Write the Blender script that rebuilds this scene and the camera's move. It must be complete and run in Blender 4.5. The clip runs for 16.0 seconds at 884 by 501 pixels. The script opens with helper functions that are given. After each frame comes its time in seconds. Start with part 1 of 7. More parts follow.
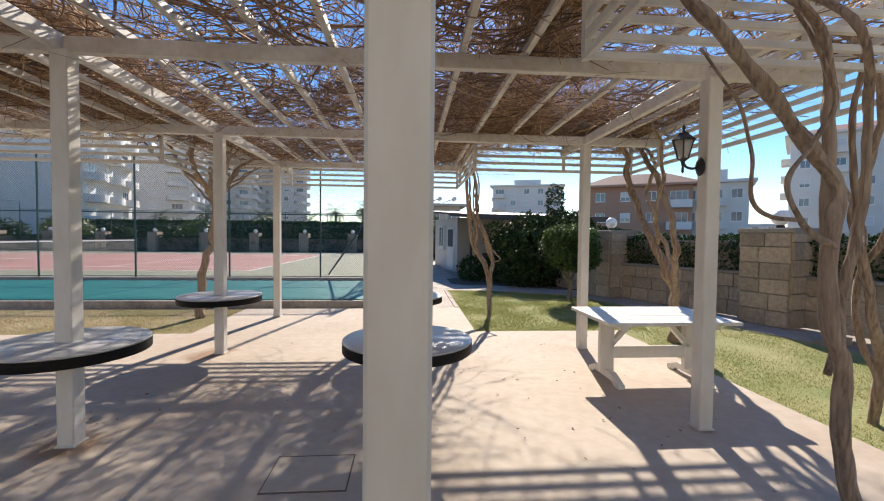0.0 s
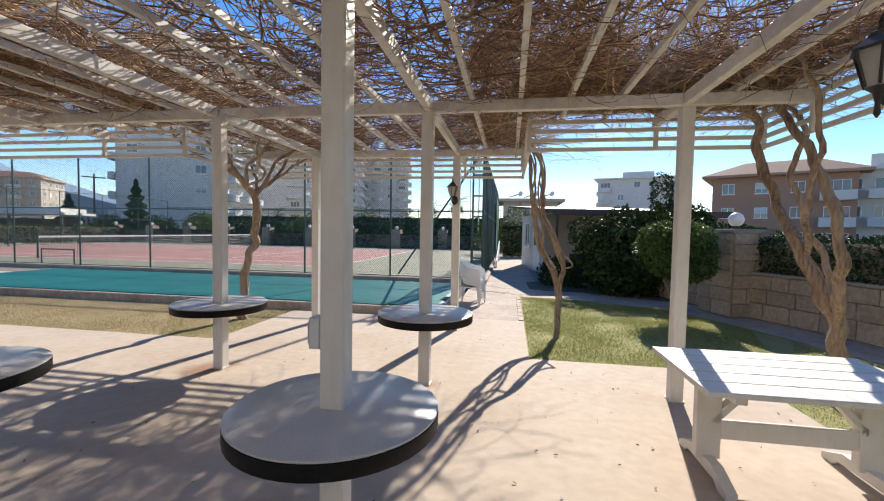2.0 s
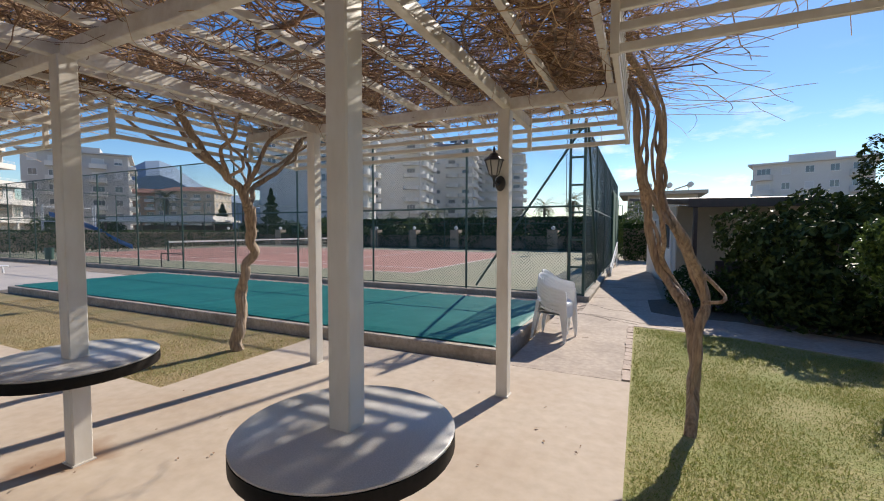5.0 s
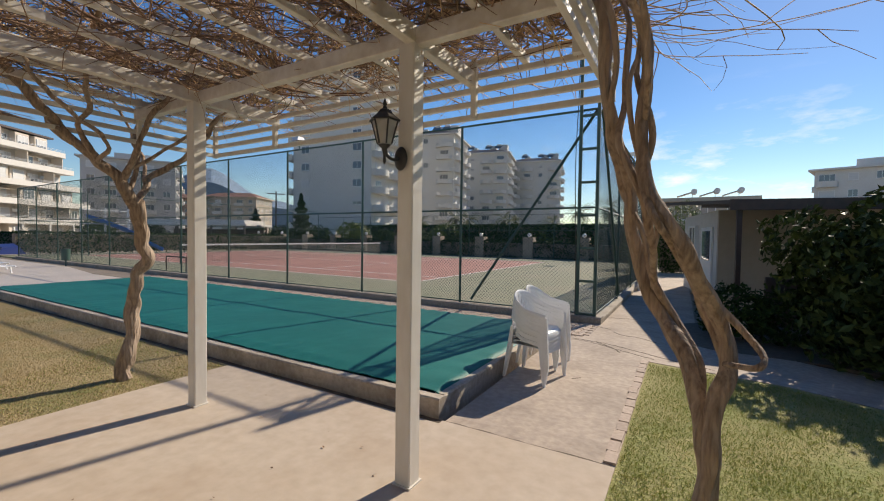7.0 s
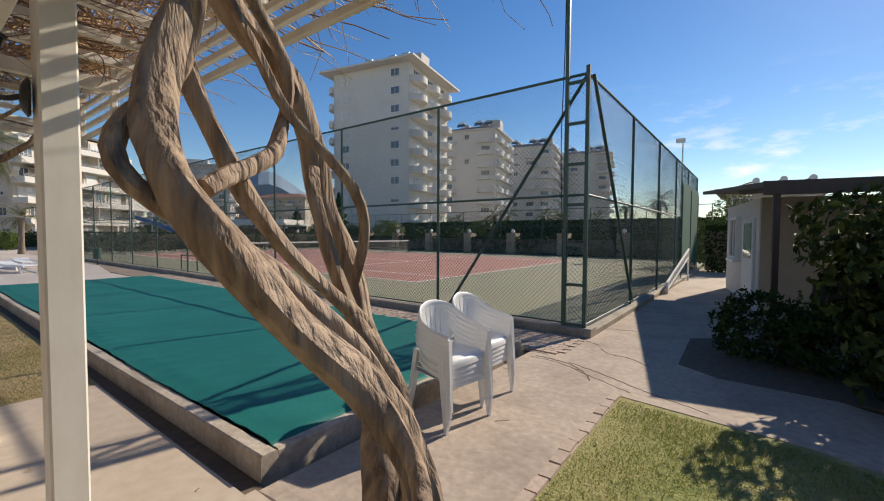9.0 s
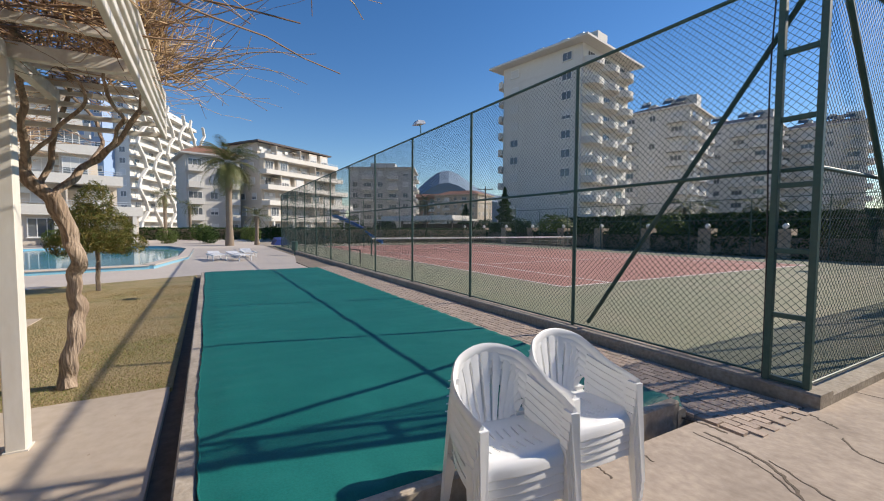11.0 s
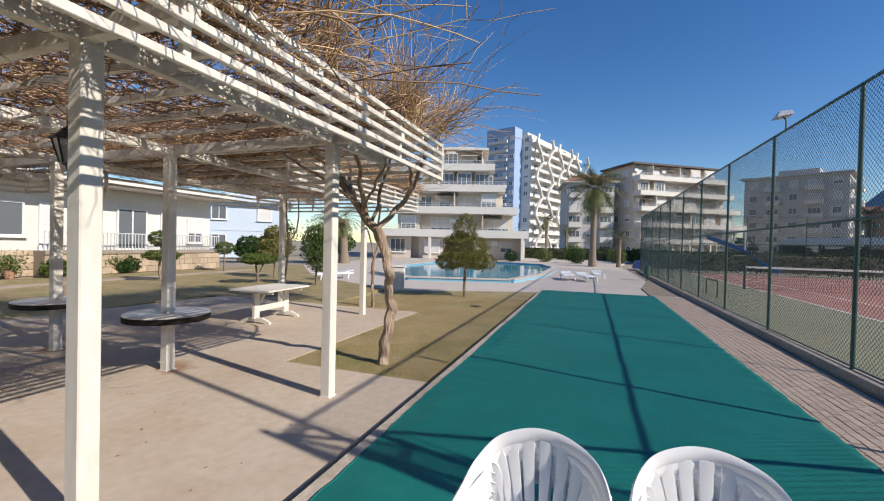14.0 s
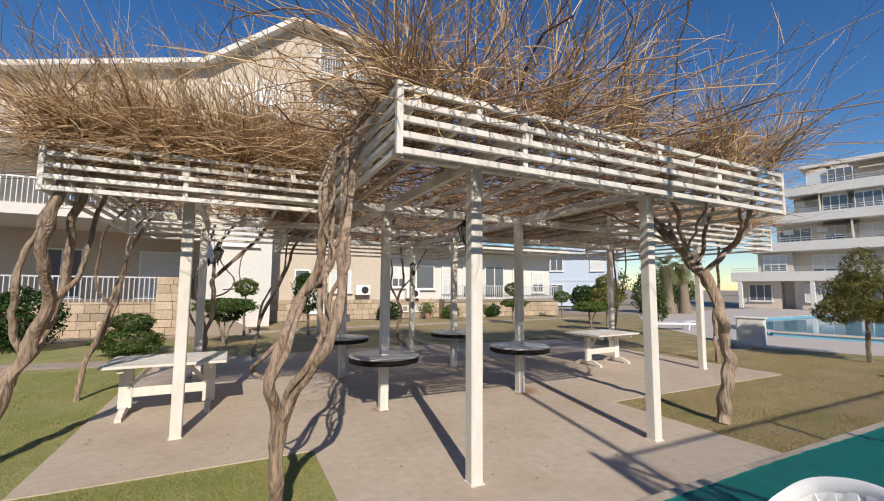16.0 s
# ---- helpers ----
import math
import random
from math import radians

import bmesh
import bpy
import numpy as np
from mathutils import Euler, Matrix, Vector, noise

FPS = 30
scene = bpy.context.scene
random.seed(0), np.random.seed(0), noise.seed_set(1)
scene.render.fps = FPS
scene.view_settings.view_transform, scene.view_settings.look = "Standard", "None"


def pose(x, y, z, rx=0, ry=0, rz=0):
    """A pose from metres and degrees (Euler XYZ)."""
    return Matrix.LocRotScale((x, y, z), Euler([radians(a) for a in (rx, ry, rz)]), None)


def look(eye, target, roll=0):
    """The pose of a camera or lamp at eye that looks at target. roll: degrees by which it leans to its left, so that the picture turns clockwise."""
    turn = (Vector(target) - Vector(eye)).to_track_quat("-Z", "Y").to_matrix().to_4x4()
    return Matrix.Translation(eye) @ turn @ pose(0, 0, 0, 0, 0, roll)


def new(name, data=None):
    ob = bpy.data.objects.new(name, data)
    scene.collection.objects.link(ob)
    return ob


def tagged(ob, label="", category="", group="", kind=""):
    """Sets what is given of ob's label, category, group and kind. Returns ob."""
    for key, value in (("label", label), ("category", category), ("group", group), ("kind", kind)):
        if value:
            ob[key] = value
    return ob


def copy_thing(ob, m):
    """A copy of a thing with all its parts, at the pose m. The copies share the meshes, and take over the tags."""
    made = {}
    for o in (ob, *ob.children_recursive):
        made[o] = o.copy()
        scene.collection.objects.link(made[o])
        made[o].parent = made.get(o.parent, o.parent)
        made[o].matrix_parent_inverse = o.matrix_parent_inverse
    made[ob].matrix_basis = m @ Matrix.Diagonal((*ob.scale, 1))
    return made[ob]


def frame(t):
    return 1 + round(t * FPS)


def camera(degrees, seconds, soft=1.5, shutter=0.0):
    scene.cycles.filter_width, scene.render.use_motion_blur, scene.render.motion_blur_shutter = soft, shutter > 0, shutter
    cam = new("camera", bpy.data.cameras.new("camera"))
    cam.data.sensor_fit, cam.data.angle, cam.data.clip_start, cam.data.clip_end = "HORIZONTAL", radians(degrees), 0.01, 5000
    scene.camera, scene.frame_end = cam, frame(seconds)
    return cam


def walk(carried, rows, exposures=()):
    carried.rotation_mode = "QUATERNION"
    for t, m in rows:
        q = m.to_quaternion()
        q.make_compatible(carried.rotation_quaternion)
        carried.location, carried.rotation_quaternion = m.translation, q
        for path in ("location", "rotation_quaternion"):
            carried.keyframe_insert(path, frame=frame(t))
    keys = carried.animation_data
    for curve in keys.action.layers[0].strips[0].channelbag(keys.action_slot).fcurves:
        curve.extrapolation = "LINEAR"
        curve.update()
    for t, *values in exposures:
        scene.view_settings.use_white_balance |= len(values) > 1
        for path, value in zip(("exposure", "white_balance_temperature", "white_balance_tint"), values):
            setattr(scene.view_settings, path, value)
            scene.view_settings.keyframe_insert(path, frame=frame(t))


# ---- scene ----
cam = camera(93.6, 16.0, soft=1.1)
PATH = [
    (0, (0.032, -0.034, 1.59), (0.186, 1.959, 1.523), 0.6),
    (0.5, (0.33, 0.257, 1.62), (0.465, 2.251, 1.557), 1.0),
    (1, (0.624, 0.526, 1.69), (0.502, 2.521, 1.612), 0.9),
    (1.5, (0.726, 0.904, 1.641), (0.483, 2.887, 1.547), 1.4),
    (2, (0.857, 1.336, 1.654), (0.534, 3.308, 1.562), 1.0),
    (2.5, (0.954, 1.808, 1.693), (0.524, 3.758, 1.593), 1.0),
    (3, (0.956, 2.307, 1.686), (0.332, 4.205, 1.588), 0.8),
    (3.5, (0.942, 2.743, 1.7), (0.252, 4.618, 1.596), 0.9),
    (4, (1.11, 3.212, 1.724), (0.354, 5.06, 1.617), 0.7),
    (6.5, (1.297, 5.535, 1.663), (0.327, 7.283, 1.591), 0.3),
    (7, (1.546, 5.979, 1.667), (0.531, 7.701, 1.602), 0.8),
    (7.5, (1.757, 6.393, 1.59), (0.715, 8.099, 1.533), 0.8),
    (8, (1.933, 6.866, 1.593), (0.866, 8.557, 1.537), 0.4),
    (9.2, (2.215, 8.03, 1.66), (0.975, 9.595, 1.575), 0.3),
    (10.5, (1.882, 9.141, 1.691), (0.309, 10.372, 1.586), 0.2),
    (11, (1.718, 9.514, 1.693), (-0.021, 10.496, 1.585), 0.3),
    (11.5, (1.742, 9.951, 1.667), (-0.037, 10.858, 1.555), 0.4),
    (12, (1.631, 10.346, 1.692), (-0.181, 11.187, 1.579), 0.5),
    (12.5, (1.41, 10.692, 1.735), (-0.436, 11.454, 1.626), 0.5),
    (13, (1.268, 10.986, 1.813), (-0.693, 11.37, 1.716), 0.9),
    (13.5, (1.364, 11.009, 1.772), (-0.619, 10.757, 1.705), 1.2),
    (14, (1.548, 11.056, 1.794), (-0.335, 10.382, 1.763), 1.4),
    (14.5, (1.676, 11.205, 1.795), (0.004, 10.107, 1.783), 1.3),
    (15, (1.76, 11.331, 1.745), (0.476, 9.798, 1.765), 1.2),
    (15.5, (1.984, 11.457, 1.795), (1.071, 9.678, 1.857), 0.8),
    (16, (1.989, 11.651, 1.761), (1.102, 9.867, 1.942), 0.4),
]
walk(cam, [(t, look(eye, target, roll)) for t, eye, target, roll in PATH],
     exposures=((0, 1.00, 6750, 10), (2, 0.96, 6650, 10), (4, 0.76, 6650, 10), (7, 0.43, 7400, 10), (8.5, 0.41, 7500, 10), (10.5, 0.46, 7100, 10), (12, 0.52, 6950, 10), (13.5, 0.46, 6700, 10), (15, 0.32, 6800, 10), (16, 0.25, 6800, 10)))

# ---- world, sun, exposure ----
SUN_AZ, SUN_EL = 13.6, 33.4          # degrees, clockwise from +y; above the horizon
world = bpy.data.worlds.new("sky")
scene.world = world
world.use_nodes = True
wn, wl = world.node_tree.nodes, world.node_tree.links
wn.clear()
sky = wn.new("ShaderNodeTexSky")
sky.sky_type, sky.sun_disc = "NISHITA", False
sky.sun_elevation, sky.sun_rotation = radians(SUN_EL), radians(SUN_AZ)
sky.air_density, sky.dust_density, sky.ozone_density = 1.0, 0.07, 3.0
bg = wn.new("ShaderNodeBackground")
bg.inputs["Strength"].default_value = 0.10
wo = wn.new("ShaderNodeOutputWorld")
tone = wn.new("ShaderNodeHueSaturation")
tone.inputs["Saturation"].default_value, tone.inputs["Hue"].default_value = 1.29, 0.508
wl.new(sky.outputs[0], tone.inputs["Color"])
# a few thin clouds low on the sunny side
coord = wn.new("ShaderNodeTexCoord")
cmap = wn.new("ShaderNodeMapping")
cmap.inputs["Scale"].default_value = (5, 5, 17)
wl.new(coord.outputs["Generated"], cmap.inputs["Vector"])
puff = wn.new("ShaderNodeTexNoise")
puff.inputs["Scale"].default_value, puff.inputs["Detail"].default_value, puff.inputs["Roughness"].default_value = 1.3, 8.0, 0.62
wl.new(cmap.outputs[0], puff.inputs["Vector"])
cut = wn.new("ShaderNodeMapRange")
cut.inputs["From Min"].default_value, cut.inputs["From Max"].default_value, cut.inputs["To Max"].default_value = 0.56, 0.72, 0.75
wl.new(puff.outputs["Fac"], cut.inputs["Value"])
axes = wn.new("ShaderNodeSeparateXYZ")
wl.new(coord.outputs["Generated"], axes.inputs[0])
low = wn.new("ShaderNodeMapRange")
low.inputs["From Min"].default_value, low.inputs["From Max"].default_value, low.inputs["To Min"].default_value, low.inputs["To Max"].default_value = 0.10, 0.32, 1.0, 0.0
wl.new(axes.outputs["Z"], low.inputs["Value"])
side = wn.new("ShaderNodeMapRange")
side.inputs["From Min"].default_value, side.inputs["From Max"].default_value = 0.80, 0.95
wl.new(axes.outputs["Y"], side.inputs["Value"])
m1 = wn.new("ShaderNodeMath")
m1.operation = "MULTIPLY"
wl.new(cut.outputs[0], m1.inputs[0])
wl.new(low.outputs[0], m1.inputs[1])
m2 = wn.new("ShaderNodeMath")
m2.operation = "MULTIPLY"
wl.new(m1.outputs[0], m2.inputs[0])
wl.new(side.outputs[0], m2.inputs[1])
veil = wn.new("ShaderNodeMix")
veil.data_type = "RGBA"
veil.inputs["B"].default_value = (8.5, 8.6, 8.8, 1)
wl.new(m2.outputs[0], veil.inputs["Factor"])
wl.new(tone.outputs[0], veil.inputs["A"])
wl.new(veil.outputs["Result"], bg.inputs[0])
wl.new(bg.outputs[0], wo.inputs[0])
sun = new("sun", bpy.data.lights.new("sun", "SUN"))
sun.data.energy, sun.data.angle, sun.data.color = 4.2, radians(0.55), (1.0, 0.93, 0.84)
sun_dir = Vector((math.sin(radians(SUN_AZ)) * math.cos(radians(SUN_EL)), math.cos(radians(SUN_AZ)) * math.cos(radians(SUN_EL)), math.sin(radians(SUN_EL))))
sun.matrix_world = look(sun_dir * 50, (0, 0, 0))


# ---- materials ----
def mat(name, c1, c2=None, scale=20.0, rough=0.6, bump=0.1, dist=0.01, big=0.7, c3=None, big_amount=0.5, metal=0.0,
        stretch=(1, 1, 1), spec=0.5, vary=0.0, detail=5.0):
    """Two colours mixed by fine noise, a third by large stains; bump from the fine noise."""
    m = bpy.data.materials.new(name)
    m.use_nodes = True
    n, l = m.node_tree.nodes, m.node_tree.links
    b = n["Principled BSDF"]
    c2 = c2 or tuple(0.8 * v for v in c1)
    c3 = c3 or tuple(0.75 * v for v in c1)
    geo = n.new("ShaderNodeNewGeometry")
    mp = n.new("ShaderNodeMapping")
    mp.inputs["Scale"].default_value = stretch
    l.new(geo.outputs["Position"], mp.inputs["Vector"])
    fine = n.new("ShaderNodeTexNoise")
    fine.inputs["Scale"].default_value, fine.inputs["Detail"].default_value = scale, detail
    l.new(mp.outputs[0], fine.inputs["Vector"])
    large = n.new("ShaderNodeTexNoise")
    large.inputs["Scale"].default_value, large.inputs["Detail"].default_value, large.inputs["Roughness"].default_value = big, 6.0, 0.65
    l.new(mp.outputs[0], large.inputs["Vector"])
    r1 = n.new("ShaderNodeMapRange")
    r1.inputs["From Min"].default_value, r1.inputs["From Max"].default_value = 0.32, 0.68
    l.new(fine.outputs["Fac"], r1.inputs["Value"])
    m1 = n.new("ShaderNodeMix")
    m1.data_type = "RGBA"
    m1.inputs["A"].default_value, m1.inputs["B"].default_value = (*c1, 1), (*c2, 1)
    l.new(r1.outputs[0], m1.inputs["Factor"])
    r2 = n.new("ShaderNodeMapRange")
    r2.inputs["From Min"].default_value, r2.inputs["From Max"].default_value = 0.45, 0.75
    r2.inputs["To Max"].default_value = big_amount
    l.new(large.outputs["Fac"], r2.inputs["Value"])
    m2 = n.new("ShaderNodeMix")
    m2.data_type = "RGBA"
    m2.inputs["B"].default_value = (*c3, 1)
    l.new(m1.outputs["Result"], m2.inputs["A"])
    l.new(r2.outputs[0], m2.inputs["Factor"])
    out = m2.outputs["Result"]
    if vary:
        info = n.new("ShaderNodeObjectInfo")
        hsv = n.new("ShaderNodeHueSaturation")
        r3 = n.new("ShaderNodeMapRange")
        r3.inputs["To Min"].default_value, r3.inputs["To Max"].default_value = 1 - vary, 1 + vary
        l.new(info.outputs["Random"], r3.inputs["Value"])
        l.new(r3.outputs[0], hsv.inputs["Value"])
        l.new(out, hsv.inputs["Color"])
        out = hsv.outputs["Color"]
    l.new(out, b.inputs["Base Color"])
    b.inputs["Roughness"].default_value, b.inputs["Metallic"].default_value = rough, metal
    b.inputs["Specular IOR Level"].default_value = spec
    if bump:
        bp = n.new("ShaderNodeBump")
        bp.inputs["Strength"].default_value, bp.inputs["Distance"].default_value = bump, dist
        l.new(fine.outputs["Fac"], bp.inputs["Height"])
        l.new(bp.outputs[0], b.inputs["Normal"])
    return m


def island_mat(name, c1, c2, rough=0.6, spec=0.3, through_light=0.0):
    """Colour varied from one leaf or twig to the next."""
    m = bpy.data.materials.new(name)
    m.use_nodes = True
    n, l = m.node_tree.nodes, m.node_tree.links
    b = n["Principled BSDF"]
    geo = n.new("ShaderNodeNewGeometry")
    mx = n.new("ShaderNodeMix")
    mx.data_type = "RGBA"
    mx.inputs["A"].default_value, mx.inputs["B"].default_value = (*c1, 1), (*c2, 1)
    l.new(geo.outputs["Random Per Island"], mx.inputs["Factor"])
    l.new(mx.outputs["Result"], b.inputs["Base Color"])
    b.inputs["Roughness"].default_value, b.inputs["Specular IOR Level"].default_value = rough, spec
    if through_light:
        tr = n.new("ShaderNodeBsdfTranslucent")
        l.new(mx.outputs["Result"], tr.inputs["Color"])
        ms = n.new("ShaderNodeMixShader")
        ms.inputs[0].default_value = through_light
        l.new(b.outputs[0], ms.inputs[1])
        l.new(tr.outputs[0], ms.inputs[2])
        l.new(ms.outputs[0], n["Material Output"].inputs[0])
    return m


def plain(name, c, rough=0.5, metal=0.0, spec=0.5, transmission=0.0, emit=0.0):
    m = bpy.data.materials.new(name)
    m.use_nodes = True
    b = m.node_tree.nodes["Principled BSDF"]
    b.inputs["Base Color"].default_value = (*c, 1)
    b.inputs["Roughness"].default_value, b.inputs["Metallic"].default_value = rough, metal
    b.inputs["Specular IOR Level"].default_value = spec
    b.inputs["Transmission Weight"].default_value = transmission
    return m


WHITE = mat("white_paint", (0.73, 0.70, 0.64), (0.67, 0.63, 0.56), 14, 0.45, 0.12, 0.004, 1.6, (0.48, 0.42, 0.34), 0.45, stretch=(1, 1, 0.35))
BEAM = mat("weathered_white_paint", (0.76, 0.73, 0.67), (0.66, 0.61, 0.53), 18, 0.55, 0.2, 0.004, 2.2, (0.40, 0.33, 0.26), 0.6)
SLAB = mat("cast_concrete", (0.535, 0.45, 0.365), (0.465, 0.385, 0.305), 9, 0.8, 0.15, 0.006, 0.55, (0.37, 0.265, 0.18), 0.6, spec=0.2)
PATH_C = mat("rough_concrete", (0.47, 0.385, 0.31), (0.36, 0.29, 0.235), 14, 0.85, 0.45, 0.012, 1.1, (0.19, 0.15, 0.12), 0.7)
KERB = mat("kerb_concrete", (0.40, 0.35, 0.29), (0.27, 0.23, 0.185), 25, 0.85, 0.5, 0.01, 1.5, (0.13, 0.105, 0.08), 0.75)
RIM = mat("pale_rim_concrete", (0.53, 0.46, 0.38), (0.40, 0.335, 0.265), 22, 0.85, 0.5, 0.008, 1.7, (0.15, 0.12, 0.09), 0.75)
PAVER = mat("block_paver", (0.47, 0.37, 0.30), (0.38, 0.295, 0.24), 30, 0.85, 0.4, 0.006, 1.2, (0.30, 0.235, 0.185), 0.5, vary=0.11)
SAND = mat("joint_sand", (0.30, 0.24, 0.185), (0.22, 0.175, 0.135), 30, 0.95, 0.4, 0.006, 1.4, (0.15, 0.12, 0.09), 0.6)
EARTH = mat("earth", (0.16, 0.12, 0.09), (0.10, 0.08, 0.06), 12, 0.95, 0.5, 0.02)
GROUND = mat("dusty_ground", (0.36, 0.30, 0.24), (0.28, 0.235, 0.19), 3, 0.95, 0.3, 0.02, 0.05, (0.20, 0.20, 0.12), 0.8)
LAWN = mat("lawn_soil", (0.28, 0.28, 0.10), (0.36, 0.31, 0.14), 45, 0.95, 0.8, 0.03, 1.3, (0.16, 0.22, 0.045), 0.9)
LAWN_DRY = mat("dry_lawn", (0.42, 0.32, 0.17), (0.27, 0.21, 0.10), 38, 0.95, 1.0, 0.04, 1.1, (0.17, 0.18, 0.055), 0.95)
COVER = mat("green_cover_cloth", (0.006, 0.150, 0.134), (0.004, 0.118, 0.106), 60, 0.6, 0.3, 0.004, 0.9, (0.014, 0.20, 0.175), 0.55, spec=0.25)
BARK = mat("vine_bark", (0.40, 0.295, 0.21), (0.17, 0.115, 0.078), 42, 0.9, 1.0, 0.03, 4.0, (0.52, 0.42, 0.33), 0.6, stretch=(1, 1, 0.14))
TRUNK = mat("tree_bark", (0.30, 0.24, 0.18), (0.16, 0.12, 0.09), 30, 0.9, 0.9, 0.02, 3.0, stretch=(1, 1, 0.3))
FENCE = mat("green_painted_steel", (0.055, 0.115, 0.095), (0.045, 0.095, 0.08), 30, 0.45, 0.1, 0.002, 2.0, (0.11, 0.09, 0.07), 0.4, spec=0.4)
WIRE = plain("coated_wire", (0.03, 0.062, 0.052), 0.5)
SCREEN = mat("green_screen_cloth", (0.02, 0.11, 0.07), (0.015, 0.085, 0.055), 40, 0.8, 0.2, 0.004)
C_GREEN = mat("court_green", (0.235, 0.24, 0.155), (0.19, 0.20, 0.13), 20, 0.85, 0.15, 0.004, 0.35, (0.29, 0.25, 0.18), 0.7)
C_RED = mat("court_red", (0.37, 0.18, 0.145), (0.31, 0.145, 0.115), 20, 0.85, 0.15, 0.004, 0.35, (0.46, 0.25, 0.2), 0.6)
LINE = plain("line_paint", (0.75, 0.74, 0.70), 0.7)
BLACK_EDGE = mat("black_laminate_edge", (0.010, 0.009, 0.008), (0.017, 0.015, 0.013), 40, 0.55, 0.1, 0.002, spec=0.15)
TOP_GREY = mat("grey_granite_top", (0.60, 0.57, 0.53), (0.44, 0.42, 0.39), 160, 0.34, 0.03, 0.001, 3.0, (0.58, 0.56, 0.54), 0.5)
PLASTIC = mat("white_plastic", (0.82, 0.82, 0.82), (0.79, 0.79, 0.78), 10, 0.33, 0.02, 0.001, 4.0, (0.70, 0.68, 0.64), 0.25)
IRON = mat("black_cast_iron", (0.02, 0.02, 0.02), (0.035, 0.032, 0.03), 60, 0.45, 0.2, 0.002)
LAMP_GLASS = plain("lamp_glass", (0.75, 0.72, 0.66), 0.25, 0, 0.5, 0.55)
GLOBE = plain("opal_globe", (0.85, 0.84, 0.80), 0.3)
STONE = mat("cut_stone", (0.50, 0.40, 0.29), (0.38, 0.29, 0.20), 16, 0.9, 0.8, 0.02, 2.0, (0.30, 0.22, 0.15), 0.6, vary=0.2)
MORTAR = mat("mortar", (0.33, 0.28, 0.22), (0.25, 0.2, 0.16), 40, 0.95, 0.4, 0.006)
PLASTER = mat("white_plaster", (0.68, 0.66, 0.62), (0.63, 0.61, 0.57), 6, 0.85, 0.05, 0.004, 0.25, (0.54, 0.51, 0.46), 0.5)
PALE = mat("pale_cream_plaster", (0.66, 0.59, 0.50), (0.60, 0.53, 0.45), 6, 0.85, 0.05, 0.004, 0.25, (0.50, 0.43, 0.36), 0.5)
HOUSE = mat("house_cream_plaster", (0.56, 0.485, 0.395), (0.51, 0.44, 0.355), 6, 0.85, 0.05, 0.004, 0.25, (0.43, 0.36, 0.29), 0.5)
CREAM = mat("cream_plaster", (0.50, 0.43, 0.34), (0.46, 0.395, 0.31), 6, 0.85, 0.05, 0.004, 0.25, (0.38, 0.32, 0.25), 0.5)
GREYP = mat("grey_plaster", (0.52, 0.51, 0.49), (0.47, 0.46, 0.45), 6, 0.85, 0.05, 0.004, 0.25, (0.40, 0.38, 0.36), 0.5)
BLUEP = mat("pale_blue_plaster", (0.52, 0.60, 0.70), (0.48, 0.56, 0.66), 6, 0.85, 0.05, 0.004, 0.25, (0.44, 0.5, 0.58), 0.4)
BLUE_W = mat("blue_wing_plaster", (0.30, 0.42, 0.62), (0.27, 0.38, 0.57), 6, 0.8, 0.05, 0.004, 0.25, (0.36, 0.46, 0.62), 0.4)
BRICKP = mat("terracotta_plaster", (0.42, 0.25, 0.17), (0.38, 0.22, 0.15), 6, 0.85, 0.05, 0.004, 0.25, (0.33, 0.2, 0.14), 0.5)
ROOF_RED = mat("clay_tile_roof", (0.30, 0.15, 0.10), (0.22, 0.11, 0.08), 8, 0.85, 0.4, 0.03, 0.5)
ROOF_DARK = mat("brown_sheet_roof", (0.07, 0.045, 0.04), (0.05, 0.035, 0.03), 8, 0.5, 0.2, 0.01)
PANE = plain("window_pane", (0.13, 0.145, 0.16), 0.06, 0, 0.8)
SHUTTER = mat("roller_shutter", (0.66, 0.66, 0.65), (0.58, 0.58, 0.57), 4, 0.6, 0.3, 0.01, 1.0, stretch=(0.1, 0.1, 8))
FRAME_W = plain("white_window_frame", (0.75, 0.75, 0.73), 0.4)
RAIL = plain("pale_metal_rail", (0.62, 0.63, 0.64), 0.35, 0.3)
WATER = mat("pool_water", (0.10, 0.42, 0.55), (0.08, 0.36, 0.50), 2.5, 0.05, 0.15, 0.02, 0.5, (0.03, 0.16, 0.22), 0.6)
POOL_BLUE = mat("pool_tile", (0.22, 0.50, 0.66), (0.17, 0.42, 0.58), 60, 0.3, 0.05, 0.002)
TERRACE = mat("terrace_tiles", (0.54, 0.48, 0.42), (0.48, 0.42, 0.37), 12, 0.75, 0.1, 0.004, 0.6, (0.42, 0.36, 0.31), 0.5)
BLUE_PL = plain("blue_plastic", (0.02, 0.16, 0.55), 0.3)
# blue-grey tones put the distance haze into the hill's colour
HILL_HAZE = mat("far_hill_haze", (0.17, 0.24, 0.33), (0.14, 0.21, 0.29), 0.01, 1.0, 0, 0, 0.004, (0.22, 0.27, 0.33), 0.5)
LEAF_DARK = island_mat("dark_leaf", (0.012, 0.030, 0.008), (0.045, 0.085, 0.022), 0.65, 0.12, 0.10)
# wide range: the lighter leaves are coloured as if sunlit
LEAF_SHRUB = island_mat("shrub_leaf", (0.009, 0.022, 0.006), (0.085, 0.115, 0.032), 0.6, 0.12, 0.07)
LEAF_CLIP = island_mat("clipped_tree_leaf", (0.018, 0.045, 0.010), (0.13, 0.19, 0.045), 0.5, 0.3, 0.25)
LEAF_MID = island_mat("mid_leaf", (0.05, 0.09, 0.015), (0.13, 0.17, 0.035), 0.5, 0.35, 0.2)
